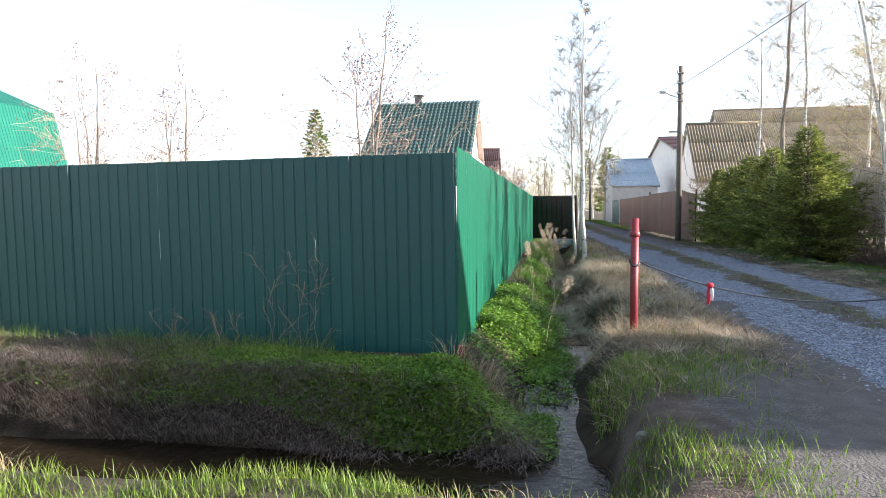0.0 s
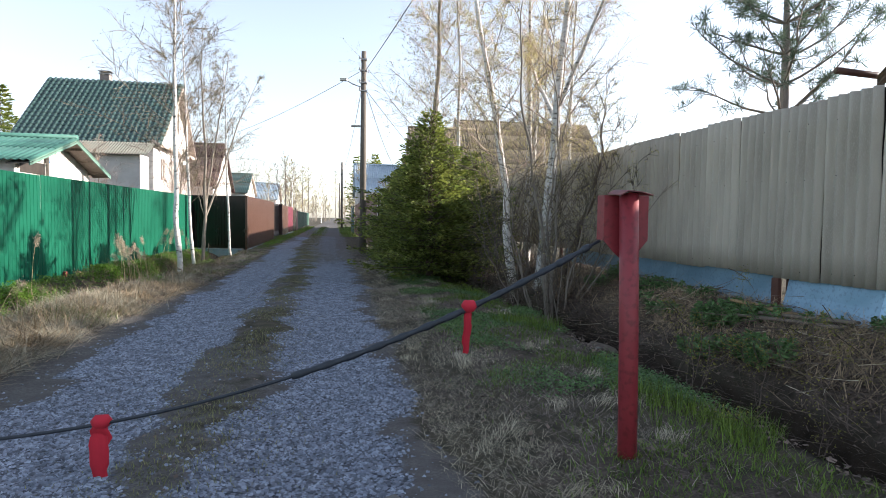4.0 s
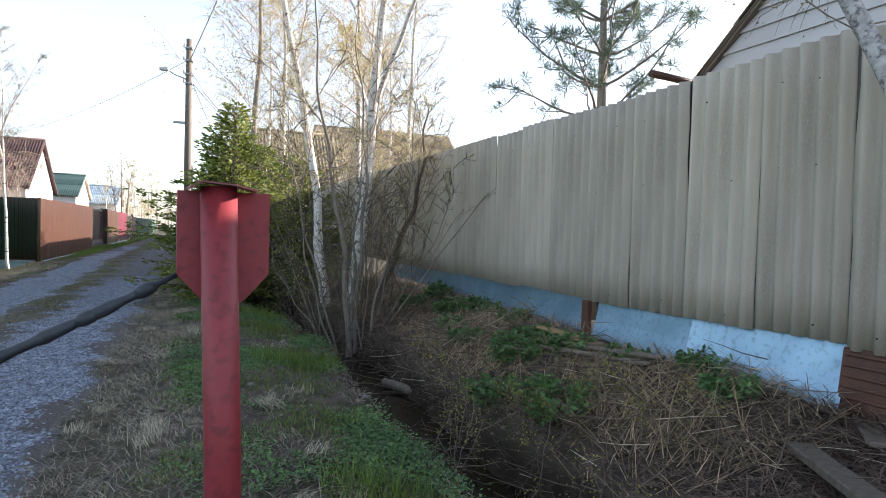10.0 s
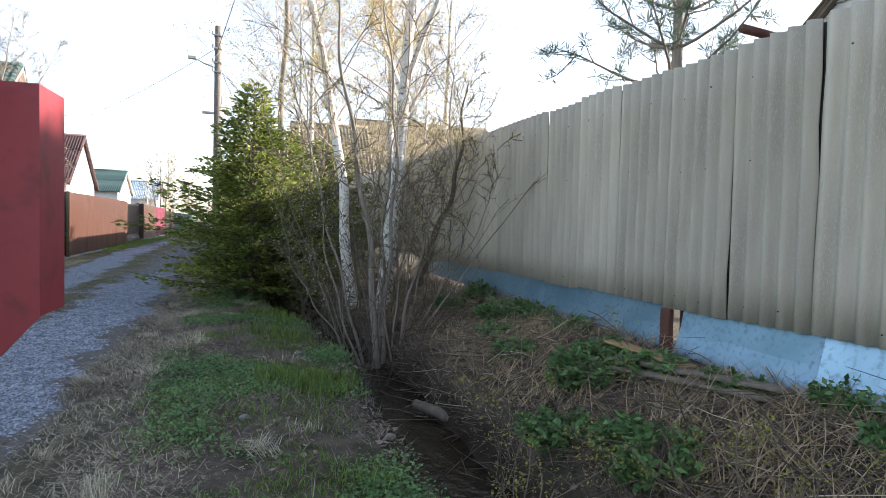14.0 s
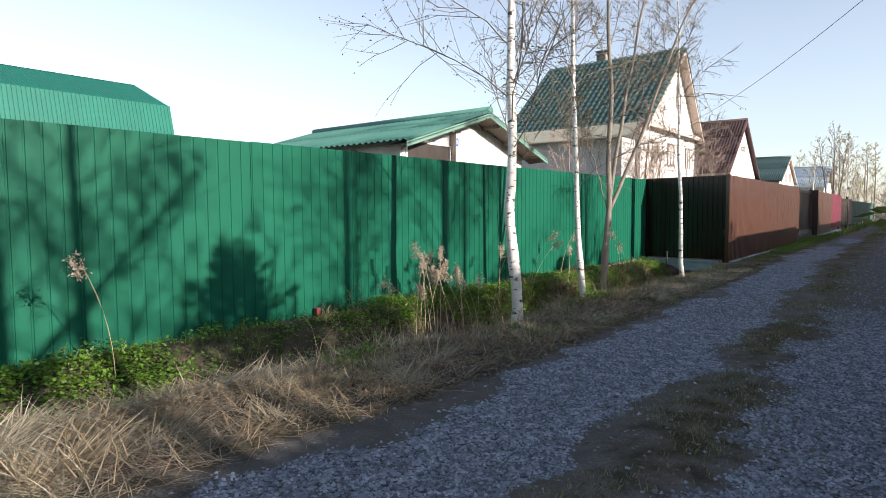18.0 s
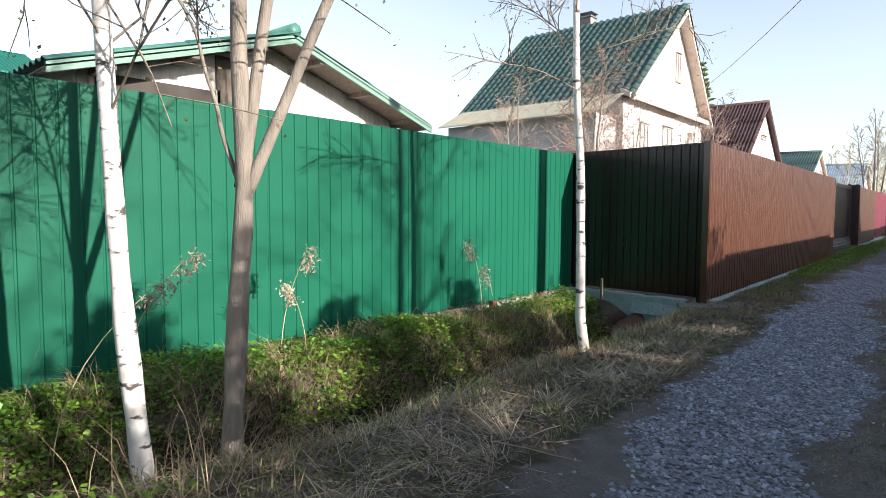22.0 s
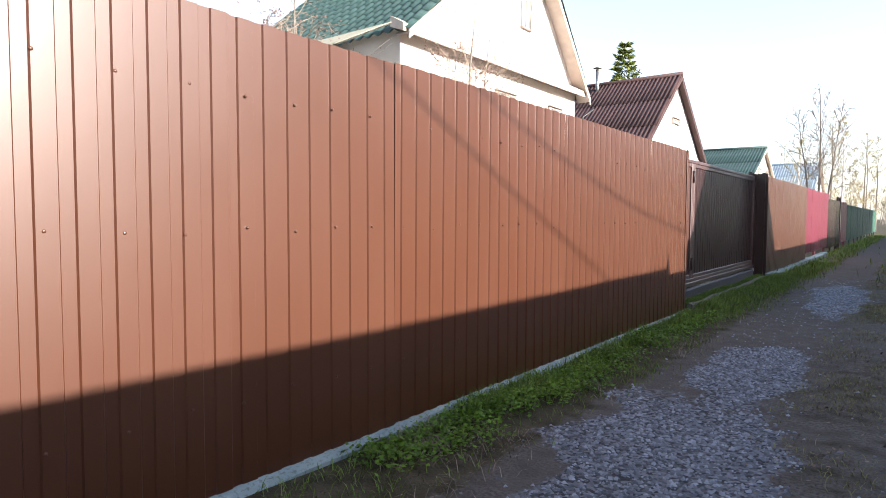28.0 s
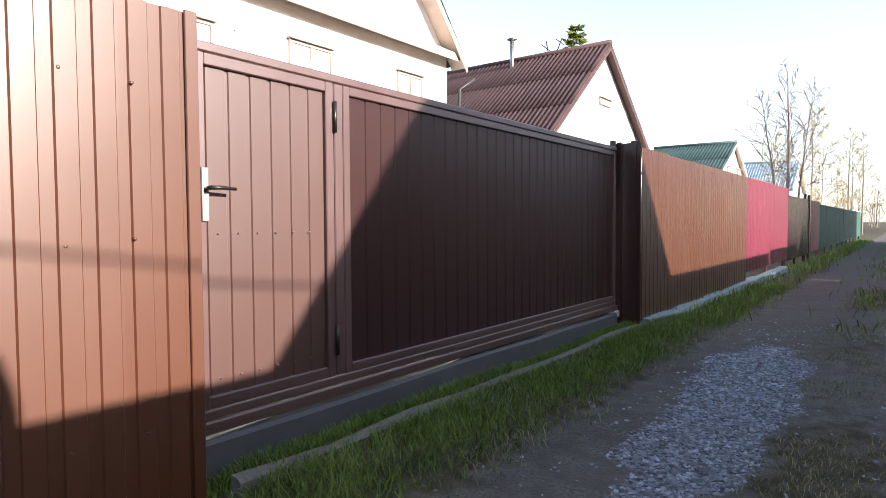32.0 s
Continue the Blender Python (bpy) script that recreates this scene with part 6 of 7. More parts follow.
bare_tree("birch", 7.2, -13.3, -0.2, 8.6, 0.1, "leaning grey-white birch among the willows", 62, BIRCH, TWIG_RED_BACKLIT, (0.0, 0.0), 0.3, 30, 0.3, 0.72, 15, BUD_YELLOW, 5, 0.03, wave=0.05, bends=((0, 0, 0), (1.2, -0.2, -0.1), (2.2, -0.26, -0.15), (3.4, -0.5, -0.25), (5.0, -0.85, -0.3), (8.6, -1.5, -0.3)))
bare_tree("birch", 6.95, -8.2, 0.0, 10.5, 0.075, "tall pale trunk rising beside the poplar", 611, BIRCH_DIM, TWIG_RED_BACKLIT, (0.004, 0.01), 0.3, 30, 0.25, 0.65, 13, BUD_YELLOW, 5, 0.03, wave=0.1)
bare_tree("birch", 8.45, -10.2, 0.15, 9.6, 0.1, "grey-white birch close to the slate fence", 63, BIRCH_DIM, TWIG_RED_BACKLIT, (0.0, 0.01), 0.25, 26, 0.28, 0.72, 15, BUD_YELLOW, 5, 0.03, stems=[(0, 0, 0.0, 0.0, 9.6, 0.1), (0.05, 0.1, 0.06, 0.02, 8.6, 0.07)])
bare_tree("birch", 7.42, -14.15, 0.0, 9.4, 0.13, "stout pale birch with a long arching limb", 631, BIRCH_DIM, TWIG_RED_BACKLIT, (0.09, 0.0), 0.3, 20, 0.28, 0.72, 12, BUD_YELLOW, 2, 0.03, wave=0.06, stems=[(0, 0, 0.09, 0.0, 9.4, 0.13), (0.3, 0.0, -0.05, 0.95, 2.0, 0.055, 3.3), (0.35, 0.0, 0.25, -0.5, 3.4, 0.05, 3.6)])
bare_tree("birch", 7.1, -3.3, 0.1, 9.0, 0.085, "pale birch behind the spruces", 64, BIRCH_DIM, TWIG, (0.01, 0.0), 0.28, 28, 0.3, 0.72, 15, BUD_YELLOW, 2, 0.034)
bare_tree("birch", 10.6, -7.5, 0.3, 9.5, 0.1, "pale birch beyond the slate fence", 65, BIRCH_DIM, TWIG, (0.02, 0.0), 0.3, 28, 0.3, 0.72, 15, BUD_YELLOW, 2, 0.034)
bare_tree("birch", 11.5, -2.8, 0.2, 9.0, 0.09, "pale birch by the far house", 66, BIRCH, TWIG, (0.0, 0.0), 0.28, 26, 0.3, 0.7, 12, BUD, 3, 0.03)
# birches added only for the dappled shade they throw on the green fence
for x, y, s in ((20.5, -19.2, 141), (21.5, -16.6, 142)):
    bare_tree("birch", x, y, 0.3, 11.0, 0.13, "tall bare birch added behind the house to dapple the green fence", s, BIRCH_DIM, TWIG_RED_BACKLIT, (0, 0), 0.3, 30, 0.3, 0.75, 12, BUD_YELLOW, 2, 0.06, group="trees behind the slate fence", thin=0.008)
bare_tree("willow", 7.0, -15.9, -0.35, 5.6, 0.05, "multi-stemmed smooth grey willow in the ditch", 67, BARK, TWIG_DARK_SHADED, crown=0.25, limbs=9, limb_len=0.3, angle=0.62, twigs=6, bud=BUD_YELLOW, buds=1, bud_size=0.026, category="willow",
          stems=[(0, 0, -0.1, 0.0, 5.6, 0.045), (0.1, 0.1, 0.02, 0.03, 5.4, 0.032), (-0.1, 0.2, -0.22, 0.08, 4.4, 0.02), (0.2, -0.05, 0.2, 0.0, 4.4, 0.022), (0.25, 0.25, 0.36, 0.05, 3.4, 0.018), (-0.15, -0.1, -0.34, -0.1, 3.4, 0.016), (0.05, 0.3, 0.1, 0.1, 5.0, 0.026), (0.3, 0.1, 0.48, -0.05, 2.8, 0.014), (-0.2, 0.1, -0.55, 0.1, 2.2, 0.012)], thin=0.0055, wave=0.16)
bare_tree("willow", 7.75, -14.3, 0.0, 3.7, 0.075, "dark willow trunk leaning over to the fence", 68, BARK_DARK, TWIG_DARK_SHADED, (0.34, 0.1), 0.35, 20, 0.42, 0.6, 10, BUD_YELLOW, 2, 0.024, category="willow", thin=0.0055, wave=0.2)
bare_tree("willow", 7.6, -12.4, 0.0, 4.6, 0.05, "thicket of thin yellowish willow stems", 69, BARK, TWIG_DARK_SHADED, crown=0.15, limbs=12, limb_len=0.3, angle=0.62, twigs=10, bud=BUD_YELLOW, buds=1, bud_size=0.024, category="willow",
          stems=[(0, 0, 0.05, 0.0, 4.6, 0.026), (0.2, 0.3, 0.16, 0.1, 5.0, 0.026), (0.3, -0.3, 0.28, -0.06, 4.4, 0.02), (-0.2, 0.9, -0.14, 0.05, 4.6, 0.02)], thin=0.0055, wave=0.16)


def thicket(name, spots, height, label, seed, bark, twig, bud, n=10, limbs=7, spread=0.35, rad=(0.008, 0.018)):
    """Brushwood: many thin stems from close roots."""
    rg = np.random.default_rng(seed)
    for x, y in spots:
        st = [(rg.normal(0, 0.18), rg.normal(0, 0.18), rg.normal(0, spread * 0.5), rg.normal(0, spread * 0.5), height * rg.uniform(0.55, 1.15), rg.uniform(*rad)) for _ in range(n)]
        bare_tree(name, x, y, land_z(x, y), height, 0.015, label, int(rg.integers(1e6)), bark, twig, crown=0.15, limbs=limbs, limb_len=0.3, angle=0.6, twigs=5, bud=bud, buds=2, bud_size=0.018, stems=st, thin=0.0025 if rad[0] > 0.005 else 0.0016, category="bush")


thicket("brushwood", ((6.5, -12.8), (6.3, -11.6), (6.6, -14.3), (7.3, -11.6), (6.75, -15.7), (7.6, -15.3), (6.9, -13.4), (6.8, -16.6), (7.2, -14.7), (7.3, -16.3), (7.0, -12.3), (7.7, -13.3)), 1.35, "dense dark bare brushwood in the ditch, darkened further for its shade", 71, BARK_DARK, TWIG_DARK_SHADED, None, 6, 5, 1.0, (0.005, 0.011))
thicket("willow_scrub", ((6.9, -15.2), (7.2, -15.9), (7.8, -14.2)), 3.4, "tall thin willow stems with yellow-green catkins", 77, BARK, TWIG_DARK_SHADED, BUD_YELLOW, 6, 6, 0.42, (0.006, 0.014))
bare_tree("bush", 5.7, 0.55, 0.0, 2.95, 0.03, "bare twiggy bush just behind the weathered fence", 76, BARK, TWIG, crown=0.74, limbs=7, limb_len=0.4, angle=0.9, twigs=6, bud=BUD, buds=2, bud_size=0.025, stems=[(0, 0, 0.02, 0.05, 2.95, 0.03), (0.05, 0.1, 0.0, 0.1, 3.0, 0.025), (0, -0.1, 0.02, -0.08, 3.0, 0.025)], thin=0.009, category="bush", limb_r=0.5)
thicket("shrub", ((-4.13, -24.72),), 0.95, "small bare shrub in front of the green fence", 72, TWIG, TWIG, None, 3, 5, 0.22, (0.003, 0.005))
thicket("shrub", ((-5.3, -24.75), (-4.85, -24.7)), 0.45, "low bare shrub in front of the green fence", 73, TWIG, TWIG, None, 3, 3, 0.6, (0.003, 0.006))
thicket("willow_shoots", ((7.15, -20.9), (6.6, -21.7), (7.4, -21.0), (7.15, -19.7), (7.3, -21.7), (6.4, -20.9)), 0.75, "young dark willow shoots with yellow-green buds", 74, DEAD_STALK, DEAD_STALK, BUD_WILLOW, 4, 2, 0.5, (0.003, 0.005))
bare_tree("birch", 8.42, -23.43, 0.15, 5.6, 0.082, "leaning birch trunk in front of the slate fence", 75, BIRCH_OLD, TWIG, (0.0, 0.53), 0.42, 24, 0.26, 0.9, 9, BUD, 1, 0.022, wave=0.04, droop=-0.17, limb_r=0.1, thin=0.0035)


def pine(x, y, z, height):
    rg = np.random.default_rng(81)
    tree = thing("pine", x, y, z, "young pine with open whorled branches behind the fence", "tree")
    part("trunk", mesh("pine_trunk", *tube_vf([(0, 0, -0.3), (0.03, 0, height * 0.5), (0, 0.04, height)], [0.1, 0.06, 0.01], 9), BARK, True), tree)
    lines, tuft = [], []
    for i in range(9):
        t = 0.42 + 0.56 * i / 8
        for k in range(5):
            a = k * 1.257 + i * 0.6 + rg.uniform(-0.25, 0.25)
            ln = 2.1 * (1.12 - t) ** 0.8 * rg.uniform(0.75, 1.2)
            bp, br, d = bough((0, 0, height * t), (math.cos(a), math.sin(a), 0.12 + 0.4 * t), ln, 0.022, 0.006, 7, rg, 0.09, 0.07)
            lines.append((bp, br))
            tuft += [bp[-1], bp[-2] * 0.5 + bp[-1] * 0.5]
            for q in range(7):
                j = rg.integers(2, 6)
                sp, sr, _ = bough(bp[j], unit(bp[j] - bp[j - 1]) + rg.normal(0, 0.5, 3), ln * rg.uniform(0.15, 0.34), 0.009, 0.004, 4, rg, 0.12, 0.08)
                lines.append((sp, sr))
                tuft += [sp[-1], sp[-2], sp[-1] * 0.5 + sp[-2] * 0.5]
    part("branch_frame", np_mesh("pine_branches", *tubes_vf(lines, 4), BARK), tree, kind="stuff")
    c = np.repeat(np.array(tuft), 26, 0)
    part("needle_crown", np_mesh("pine_needles", *leaves_vf(c, 0.14, 0.008, rg, 0.45), NEEDLE_PINE), tree, "tufts of long green needles", kind="stuff")


pine(10.0, -17.45, 0.3, 6.4)

# ---- trees down the lane ----
bare_tree("tree", -1.5, 39.0, 0, 7.6, 0.1, "bare upright tree behind the cherry fence", 91, BARK, TWIG, crown=0.35, limbs=16, limb_len=0.4, angle=0.5, twigs=6, stems=[(0, 0, 0.0, 0.0, 7.6, 0.1), (0.1, 0.1, 0.12, 0.02, 7.0, 0.07), (-0.1, 0, -0.13, 0.0, 6.8, 0.07)], thin=0.014)
for i, (x, y, h) in enumerate(((-2.2, 60, 9), (-3.5, 66, 10), (-1.4, 72, 9), (-5.5, 62, 8), (-0.9, 82, 10), (6.2, 40, 7.5), (7.2, 46, 8), (6.8, 56, 8), (7.8, 68, 9), (7.4, 84, 10), (-2.5, 95, 11), (8.5, 100, 11), (0.5, 118, 11), (3.8, 124, 12), (6, 120, 10), (-5, 110, 11), (-9, 78, 9))):
    bare_tree("far_birch", x, y, 0, h, 0.1, "bare pale tree along the far lane", 200 + i, BIRCH if i % 3 == 0 else BARK, TWIG_STRAW, (0, 0), 0.15, 20, 0.3, 0.6, 6, BUD_YELLOW, 1, 0.1, group="trees along the far lane", thin=0.02)
for i, (x, y, h) in enumerate(((12, 105, 15), (9, 130, 17), (14, 128, 16))):
    spruce("far_spruce", x, y, 0, h, 3.2, "distant dark spruce on the horizon", 300 + i, 0.1, "distant spruces", 20, 8, 16, 0.4)


def far_woods():
    """A low belt of leafless woodland round the horizon."""
    rg = np.random.default_rng(97)
    a = rg.uniform(0, 2 * np.pi, 1500)
    d = rg.uniform(170, 260, 1500)
    h = rg.uniform(5, 11, 1500)
    x, y = 2 + d * np.sin(a), -5 + d * np.cos(a)
    lines = [(np.array([(px, py, -0.5), (px + rg.normal(0, 0.3), py, hh * 0.5), (px + rg.normal(0, 0.6), py, hh)]), np.array([0.14, 0.1, 0.03])) for px, py, hh in zip(x, y, h)]
    ob = thing("far_woods", 0, 0, 0, "distant belt of leafless woodland on the horizon", "woods", "", "stuff")
    part("trunks", np_mesh("woods_trunks", *tubes_vf(lines, 3), BARK), ob, kind="stuff")
    k = np.repeat(np.arange(1500), 26)
    t = rg.uniform(0.25, 1, len(k))
    c = np.stack([x[k] + rg.normal(0, 1.3, len(k)) * (1.1 - t), y[k] + rg.normal(0, 1.3, len(k)) * (1.1 - t), h[k] * t], 1)
    part("crowns", np_mesh("woods_crowns", *leaves_vf(c, 1.4, 0.16, rg, 1.2), TWIG_STRAW), ob, kind="stuff")


far_woods()


def sky_blocking_woods():
    """Unseen leafless woodland to the east, added to block low sky light."""
    rg = np.random.default_rng(98)
    n = 420
    x, y = rg.uniform(62, 92, n), rg.uniform(-95, 95, n)
    h = rg.uniform(0.19, 0.25, n) * x
    lines = [(np.array([(px, py, -0.5), (px + rg.normal(0, 0.4), py, hh * 0.5), (px + rg.normal(0, 0.8), py, hh)]), np.array([0.2, 0.14, 0.04])) for px, py, hh in zip(x, y, h)]
    ob = thing("unseen_east_woods", 0, 0, 0, "unseen woodland added to block low eastern sky light", "woods", "", "stuff")
    part("trunks", np_mesh("unseen_east_woods_trunks", *tubes_vf(lines, 3), BARK), ob, kind="stuff")
    k = np.repeat(np.arange(n), 44)
    t = rg.uniform(0.05, 1, len(k))
    c = np.stack([x[k] + rg.normal(0, 2.0, len(k)), y[k] + rg.normal(0, 2.4, len(k)) * (1.15 - t), h[k] * t], 1)
    part("crowns", np_mesh("unseen_east_woods_crowns", *leaves_vf(c, 1.9, 0.5, rg, 1.0), TWIG), ob, kind="stuff")


sky_blocking_woods()


# ---- reeds ----
def reed(x, y, h, lean, way, seed, label="dry reed stalk with a feathery plume"):
    rg = np.random.default_rng(seed)
    ob = thing("reed", x, y, land_z(x, y), label, "reed", "dry reeds by the fence")
    lp = [np.array([math.cos(way) * lean * t * t * h, math.sin(way) * lean * t * t * h, h * t * (1 - 0.25 * lean * t)]) for t in np.linspace(0, 1, 8)]
    part("stalk", tube("reed_stalk", lp, [0.0045, 0.004, 0.004, 0.0035, 0.003, 0.003, 0.0025, 0.002], REED, 5), ob)
    tip, d = lp[-1], unit(lp[-1] - lp[-2])
    c = tip + d * rg.uniform(-0.11, 0.1, (190, 1)) + rg.normal(0, 0.02, (190, 3)) + np.array([math.cos(way), math.sin(way), -0.6]) * rg.uniform(0, 0.08, (190, 1))
    part("plume", np_mesh("reed_plume", *leaves_vf(c, 0.036, 0.011, rg, -0.5), PLUME), ob, kind="stuff")


rg = np.random.default_rng(5)
for i in range(7):
    reed(-1.2 + rg.normal(0, 0.14), -10.1 + rg.normal(0, 0.2), rg.uniform(0.8, 1.3), rg.uniform(0.15, 0.5), rg.uniform(1.8, 4.6), 400 + i)
for i in range(9):
    reed(-1.2 + rg.normal(0, 0.12), -9.5 + rg.normal(0, 0.25), rg.uniform(0.8, 1.3), rg.uniform(0.1, 0.5), rg.uniform(1.8, 4.6), 460 + i)
for i, (x, y, h) in enumerate(((-1.7, -13.9, 1.2), (-1.5, -15.6, 1.2), (-1.6, -17.2, 1.3), (-1.4, -18.4, 1.0), (-1.8, -19.4, 1.1), (-1.3, -8.6, 1.3), (-1.45, -8.2, 1.1), (-1.35, -7.4, 1.2), (-1.6, -6.9, 1.0), (-1.7, -5.6, 0.95), (-1.62, -5.4, 0.7), (-1.6, -2.9, 0.9), (-1.5, -2.8, 0.6), (-1.2, -16.1, 0.9), (-1.8, -21.0, 1.1), (-1.6, -22.2, 1.0))):
    reed(x, y, h, rg.uniform(0.1, 0.45), rg.uniform(0, 6.28), 430 + i)


# ---- ground cover ----
def scatter(n, x0, x1, y0, y1, keep, seed):
    """Random places in a rectangle, kept with the chance that keep(x, y) gives."""
    rg = np.random.default_rng(seed)
    x, y = rg.uniform(x0, x1, n), rg.uniform(y0, y1, n)
    ok = rg.uniform(0, 1, n) < keep(x, y)
    return x[ok], y[ok], rg


def stuff(name, me, label, category):
    return tagged(new(name, me), label, category, "", "stuff")


def clumped(x, y, k=1.4, s=0.0, cut=0.0):
    return np.clip((wob(x, y, k, s) + wob(y, x, k * 2.3, s + 2) * 0.7 - cut) * 1.6 + 0.4, 0, 1)


def grass(name, n, rect, keep, h, lean, w, material, label, seed, way=None, lift=0.0):
    x, y, rg = scatter(n, *rect, keep, seed)
    z = land(x, y) - 0.006 + lift * rg.uniform(0, 1, len(x))
    v, f = blades_vf(x, y, z, h, lean, w, rg, way)
    return stuff(name, np_mesh(name, v, f, material), label, "grass")


def off_lane(x, y):
    return (1 - bare_mask(x, y)) * (1 - gravel_mask(x, y))


def dry_ditch(x, y):
    d = np.minimum(np.abs(x - left_ditch_x(y)) + 9 * (y > -0.8), np.abs(x - right_ditch_x(y)) * 0.85 + 9 * (y > -7.5))
    d = np.minimum(d, np.abs(y + 26.15) * 0.55 + 9 * (x > -1.0))
    return ramp(d, 0.22, 0.5)


def weeds(name, n, rect, keep, height, leaf, material, label, seed, per=10):
    """Low leafy plants: leaflets in loose rosettes."""
    x, y, rg = scatter(n, *rect, keep, seed)
    z = land(x, y)
    k = np.repeat(np.arange(len(x)), per)
    hh = rg.uniform(0.25, 1.0, len(k)) * height * (0.6 + 0.8 * clumped(x, y, 2.2, 0.3))[k]
    c = np.stack([x[k] + rg.normal(0, 0.05, len(k)), y[k] + rg.normal(0, 0.05, len(k)), z[k] + hh], 1)
    v, f = leaves_vf(c, leaf, leaf * 0.72, rg, 0.12, 0.7)
    return stuff(name, np_mesh(name, v, f, material), label, "weeds")


grass("verge_grass", 110000, (4.3, 6.6, -27, 1.5), lambda x, y: off_lane(x, y) * dry_ditch(x, y) * ramp(x, 4.3, 5.1) * (0.06 + 0.94 * clumped(x, y, 2.3, 0.5, 0.05)), 0.06, 0.9, 0.006, BLADE, "short green verge grass", 501)
grass("verge_straw", 90000, (4.0, 6.7, -27, 1.5), lambda x, y: off_lane(x, y) * dry_ditch(x, y) * (0.15 + 0.85 * clumped(x, y, 1.5, 2.5, 0.0)), 0.13, 1.38, 0.0045, STRAW_GREY, "matted grey straw on the verge", 502)
grass("fence_grass", 45000, (0.05, 1.25, 0.0, 24), lambda x, y: off_lane(x, y) * (1 - ramp(x, 0.75, 1.15)) * (0.2 + 0.8 * clumped(x, y, 1.7, 1.5)) * (0.45 + 0.55 * ramp(y, 4, 7)), 0.07, 0.9, 0.006, BLADE, "short green grass below the brown fence", 503)
grass("fence_grass", 6000, (0.06, 0.3, 6.0, 11.3), lambda x, y: 0.35 + 0.65 * clumped(x, y, 1.9, 2.5, -0.2), 0.13, 0.6, 0.006, BLADE, "taller grass against the concrete strip", 537)
grass("gate_grass", 60000, (-0.14, 0.75, 11.35, 24.0), lambda x, y: (0.3 + 0.7 * clumped(x, y, 2.1, 1.1)) * (1 - ramp(x, 0.45, 0.75)) * (1 - 0.9 * (np.abs(x - 0.04) < 0.07)), 0.09, 0.75, 0.006, BLADE, "green grass on both sides of the kerb", 538)
grass("gate_grass", 9000, (-0.14, 0.0, 11.4, 17.0), lambda x, y: 0.4 + 0.6 * clumped(x, y, 2.3, 0.6, -0.2), 0.07, 0.7, 0.006, BLADE, "short grass between the gate beam and the kerb", 546)
weeds("clover", 2200, (0.06, 0.7, 5.0, 11.3), lambda x, y: clumped(x, y, 1.4, 0.8, 0.0) * (1 - ramp(x, 0.3, 0.65)), 0.07, 0.03, WEED, "leafy clover below the brown fence", 525)
grass("fence_straw", 30000, (0.05, 1.3, -1, 24), lambda x, y: off_lane(x, y) * clumped(x, y, 2.4, 4.5, 0.2), 0.12, 1.25, 0.0045, STRAW_GREY, "flattened dry grass below the brown fence", 504)
grass("lane_grass", 150000, (1.7, 3.6, -25, 24), lambda x, y: np.exp(-((x - 2.65 + 0.5 * ramp(y, -8, 4)) / 0.46) ** 2) * clumped(x, y, 1.9, 3.1, -0.1) * (1 - gravel_mask(x, y) * 0.6), 0.045, 0.95, 0.005, BLADE_DULL, "worn grass between the wheel tracks", 505)
grass("ditch_straw", 52000, (-2.35, 1.0, -25.5, 0.3), lambda x, y: off_lane(x, y) * (0.2 + 0.8 * clumped(x, y, 1.0, 0.2)) * (0.02 + 0.98 * dry_ditch(x, y)) * (0.2 + 0.8 * ramp(x, -1.6, -1.0)) * (1 - 0.75 * ramp(y, -12, -9)) * (1 - 0.9 * ramp(y, -8, -6) * ramp(x, -1.2, -1.0)), 0.26, 1.45, 0.0055, STRAW, "matted pale straw lying along the ditch", 506, None, 0.07)
grass("ditch_straw", 60000, (-1.0, 1.15, -25.0, 0.3), lambda x, y: off_lane(x, y) * (0.3 + 0.6 * clumped(x, y, 1.6, 3.2)) * dry_ditch(x, y) * (1 - 0.15 * ramp(y, -12, -9)), 0.15, 1.4, 0.005, STRAW_GREY, "grey trodden straw beside the lane", 507, None, 0.03)
grass("ditch_grass", 34000, (-2.3, 0.7, -26, 0), lambda x, y: off_lane(x, y) * dry_ditch(x, y) * clumped(x, y, 1.3, 5.2, 0.35), 0.13, 0.6, 0.0065, BLADE, "fresh grass in the straw", 508)
grass("bank_edge_grass", 36000, (-1.0, 1.0, -12, 0.2), lambda x, y: off_lane(x, y) * dry_ditch(x, y) * (0.12 + 0.6 * clumped(x, y, 2.1, 0.7, 0.1)), 0.065, 1.0, 0.005, BLADE, "short green grass on the ditch edge", 531)
grass("ditch_grass", 16000, (-1.9, 0.1, -9.5, -0.5), lambda x, y: (0.25 + 0.75 * clumped(x, y, 1.9, 4.4, 0.0)) * ramp(np.abs(x - left_ditch_x(y)), 0.12, 0.3), 0.12, 0.8, 0.005, BLADE, "thin grass on the slopes of the ditch", 548)
grass("ditch_straw", 14000, (-1.9, 0.2, -9.5, -0.5), lambda x, y: (0.3 + 0.7 * clumped(x, y, 1.4, 1.4, 0.0)) * ramp(np.abs(x - left_ditch_x(y)), 0.1, 0.3), 0.2, 1.3, 0.0045, STRAW, "dead grass on the slopes of the ditch", 549)
grass("tall_straw", 2200, (-2.0, 0.6, -22, -7), lambda x, y: clumped(x, y, 0.9, 1.2, 0.35) * off_lane(x, y) * dry_ditch(x, y), 0.5, 0.75, 0.005, STRAW, "standing dry grass stems", 509)
grass("road_grass", 16000, (-7, -0.9, -28.3, -26.95), lambda x, y: (0.15 + 0.85 * clumped(x, y, 2.2, 0.9)) * ramp(y, -28.5, -27.8), 0.11, 0.6, 0.006, BLADE_BRIGHT, "bright fresh grass at the roadside", 510)
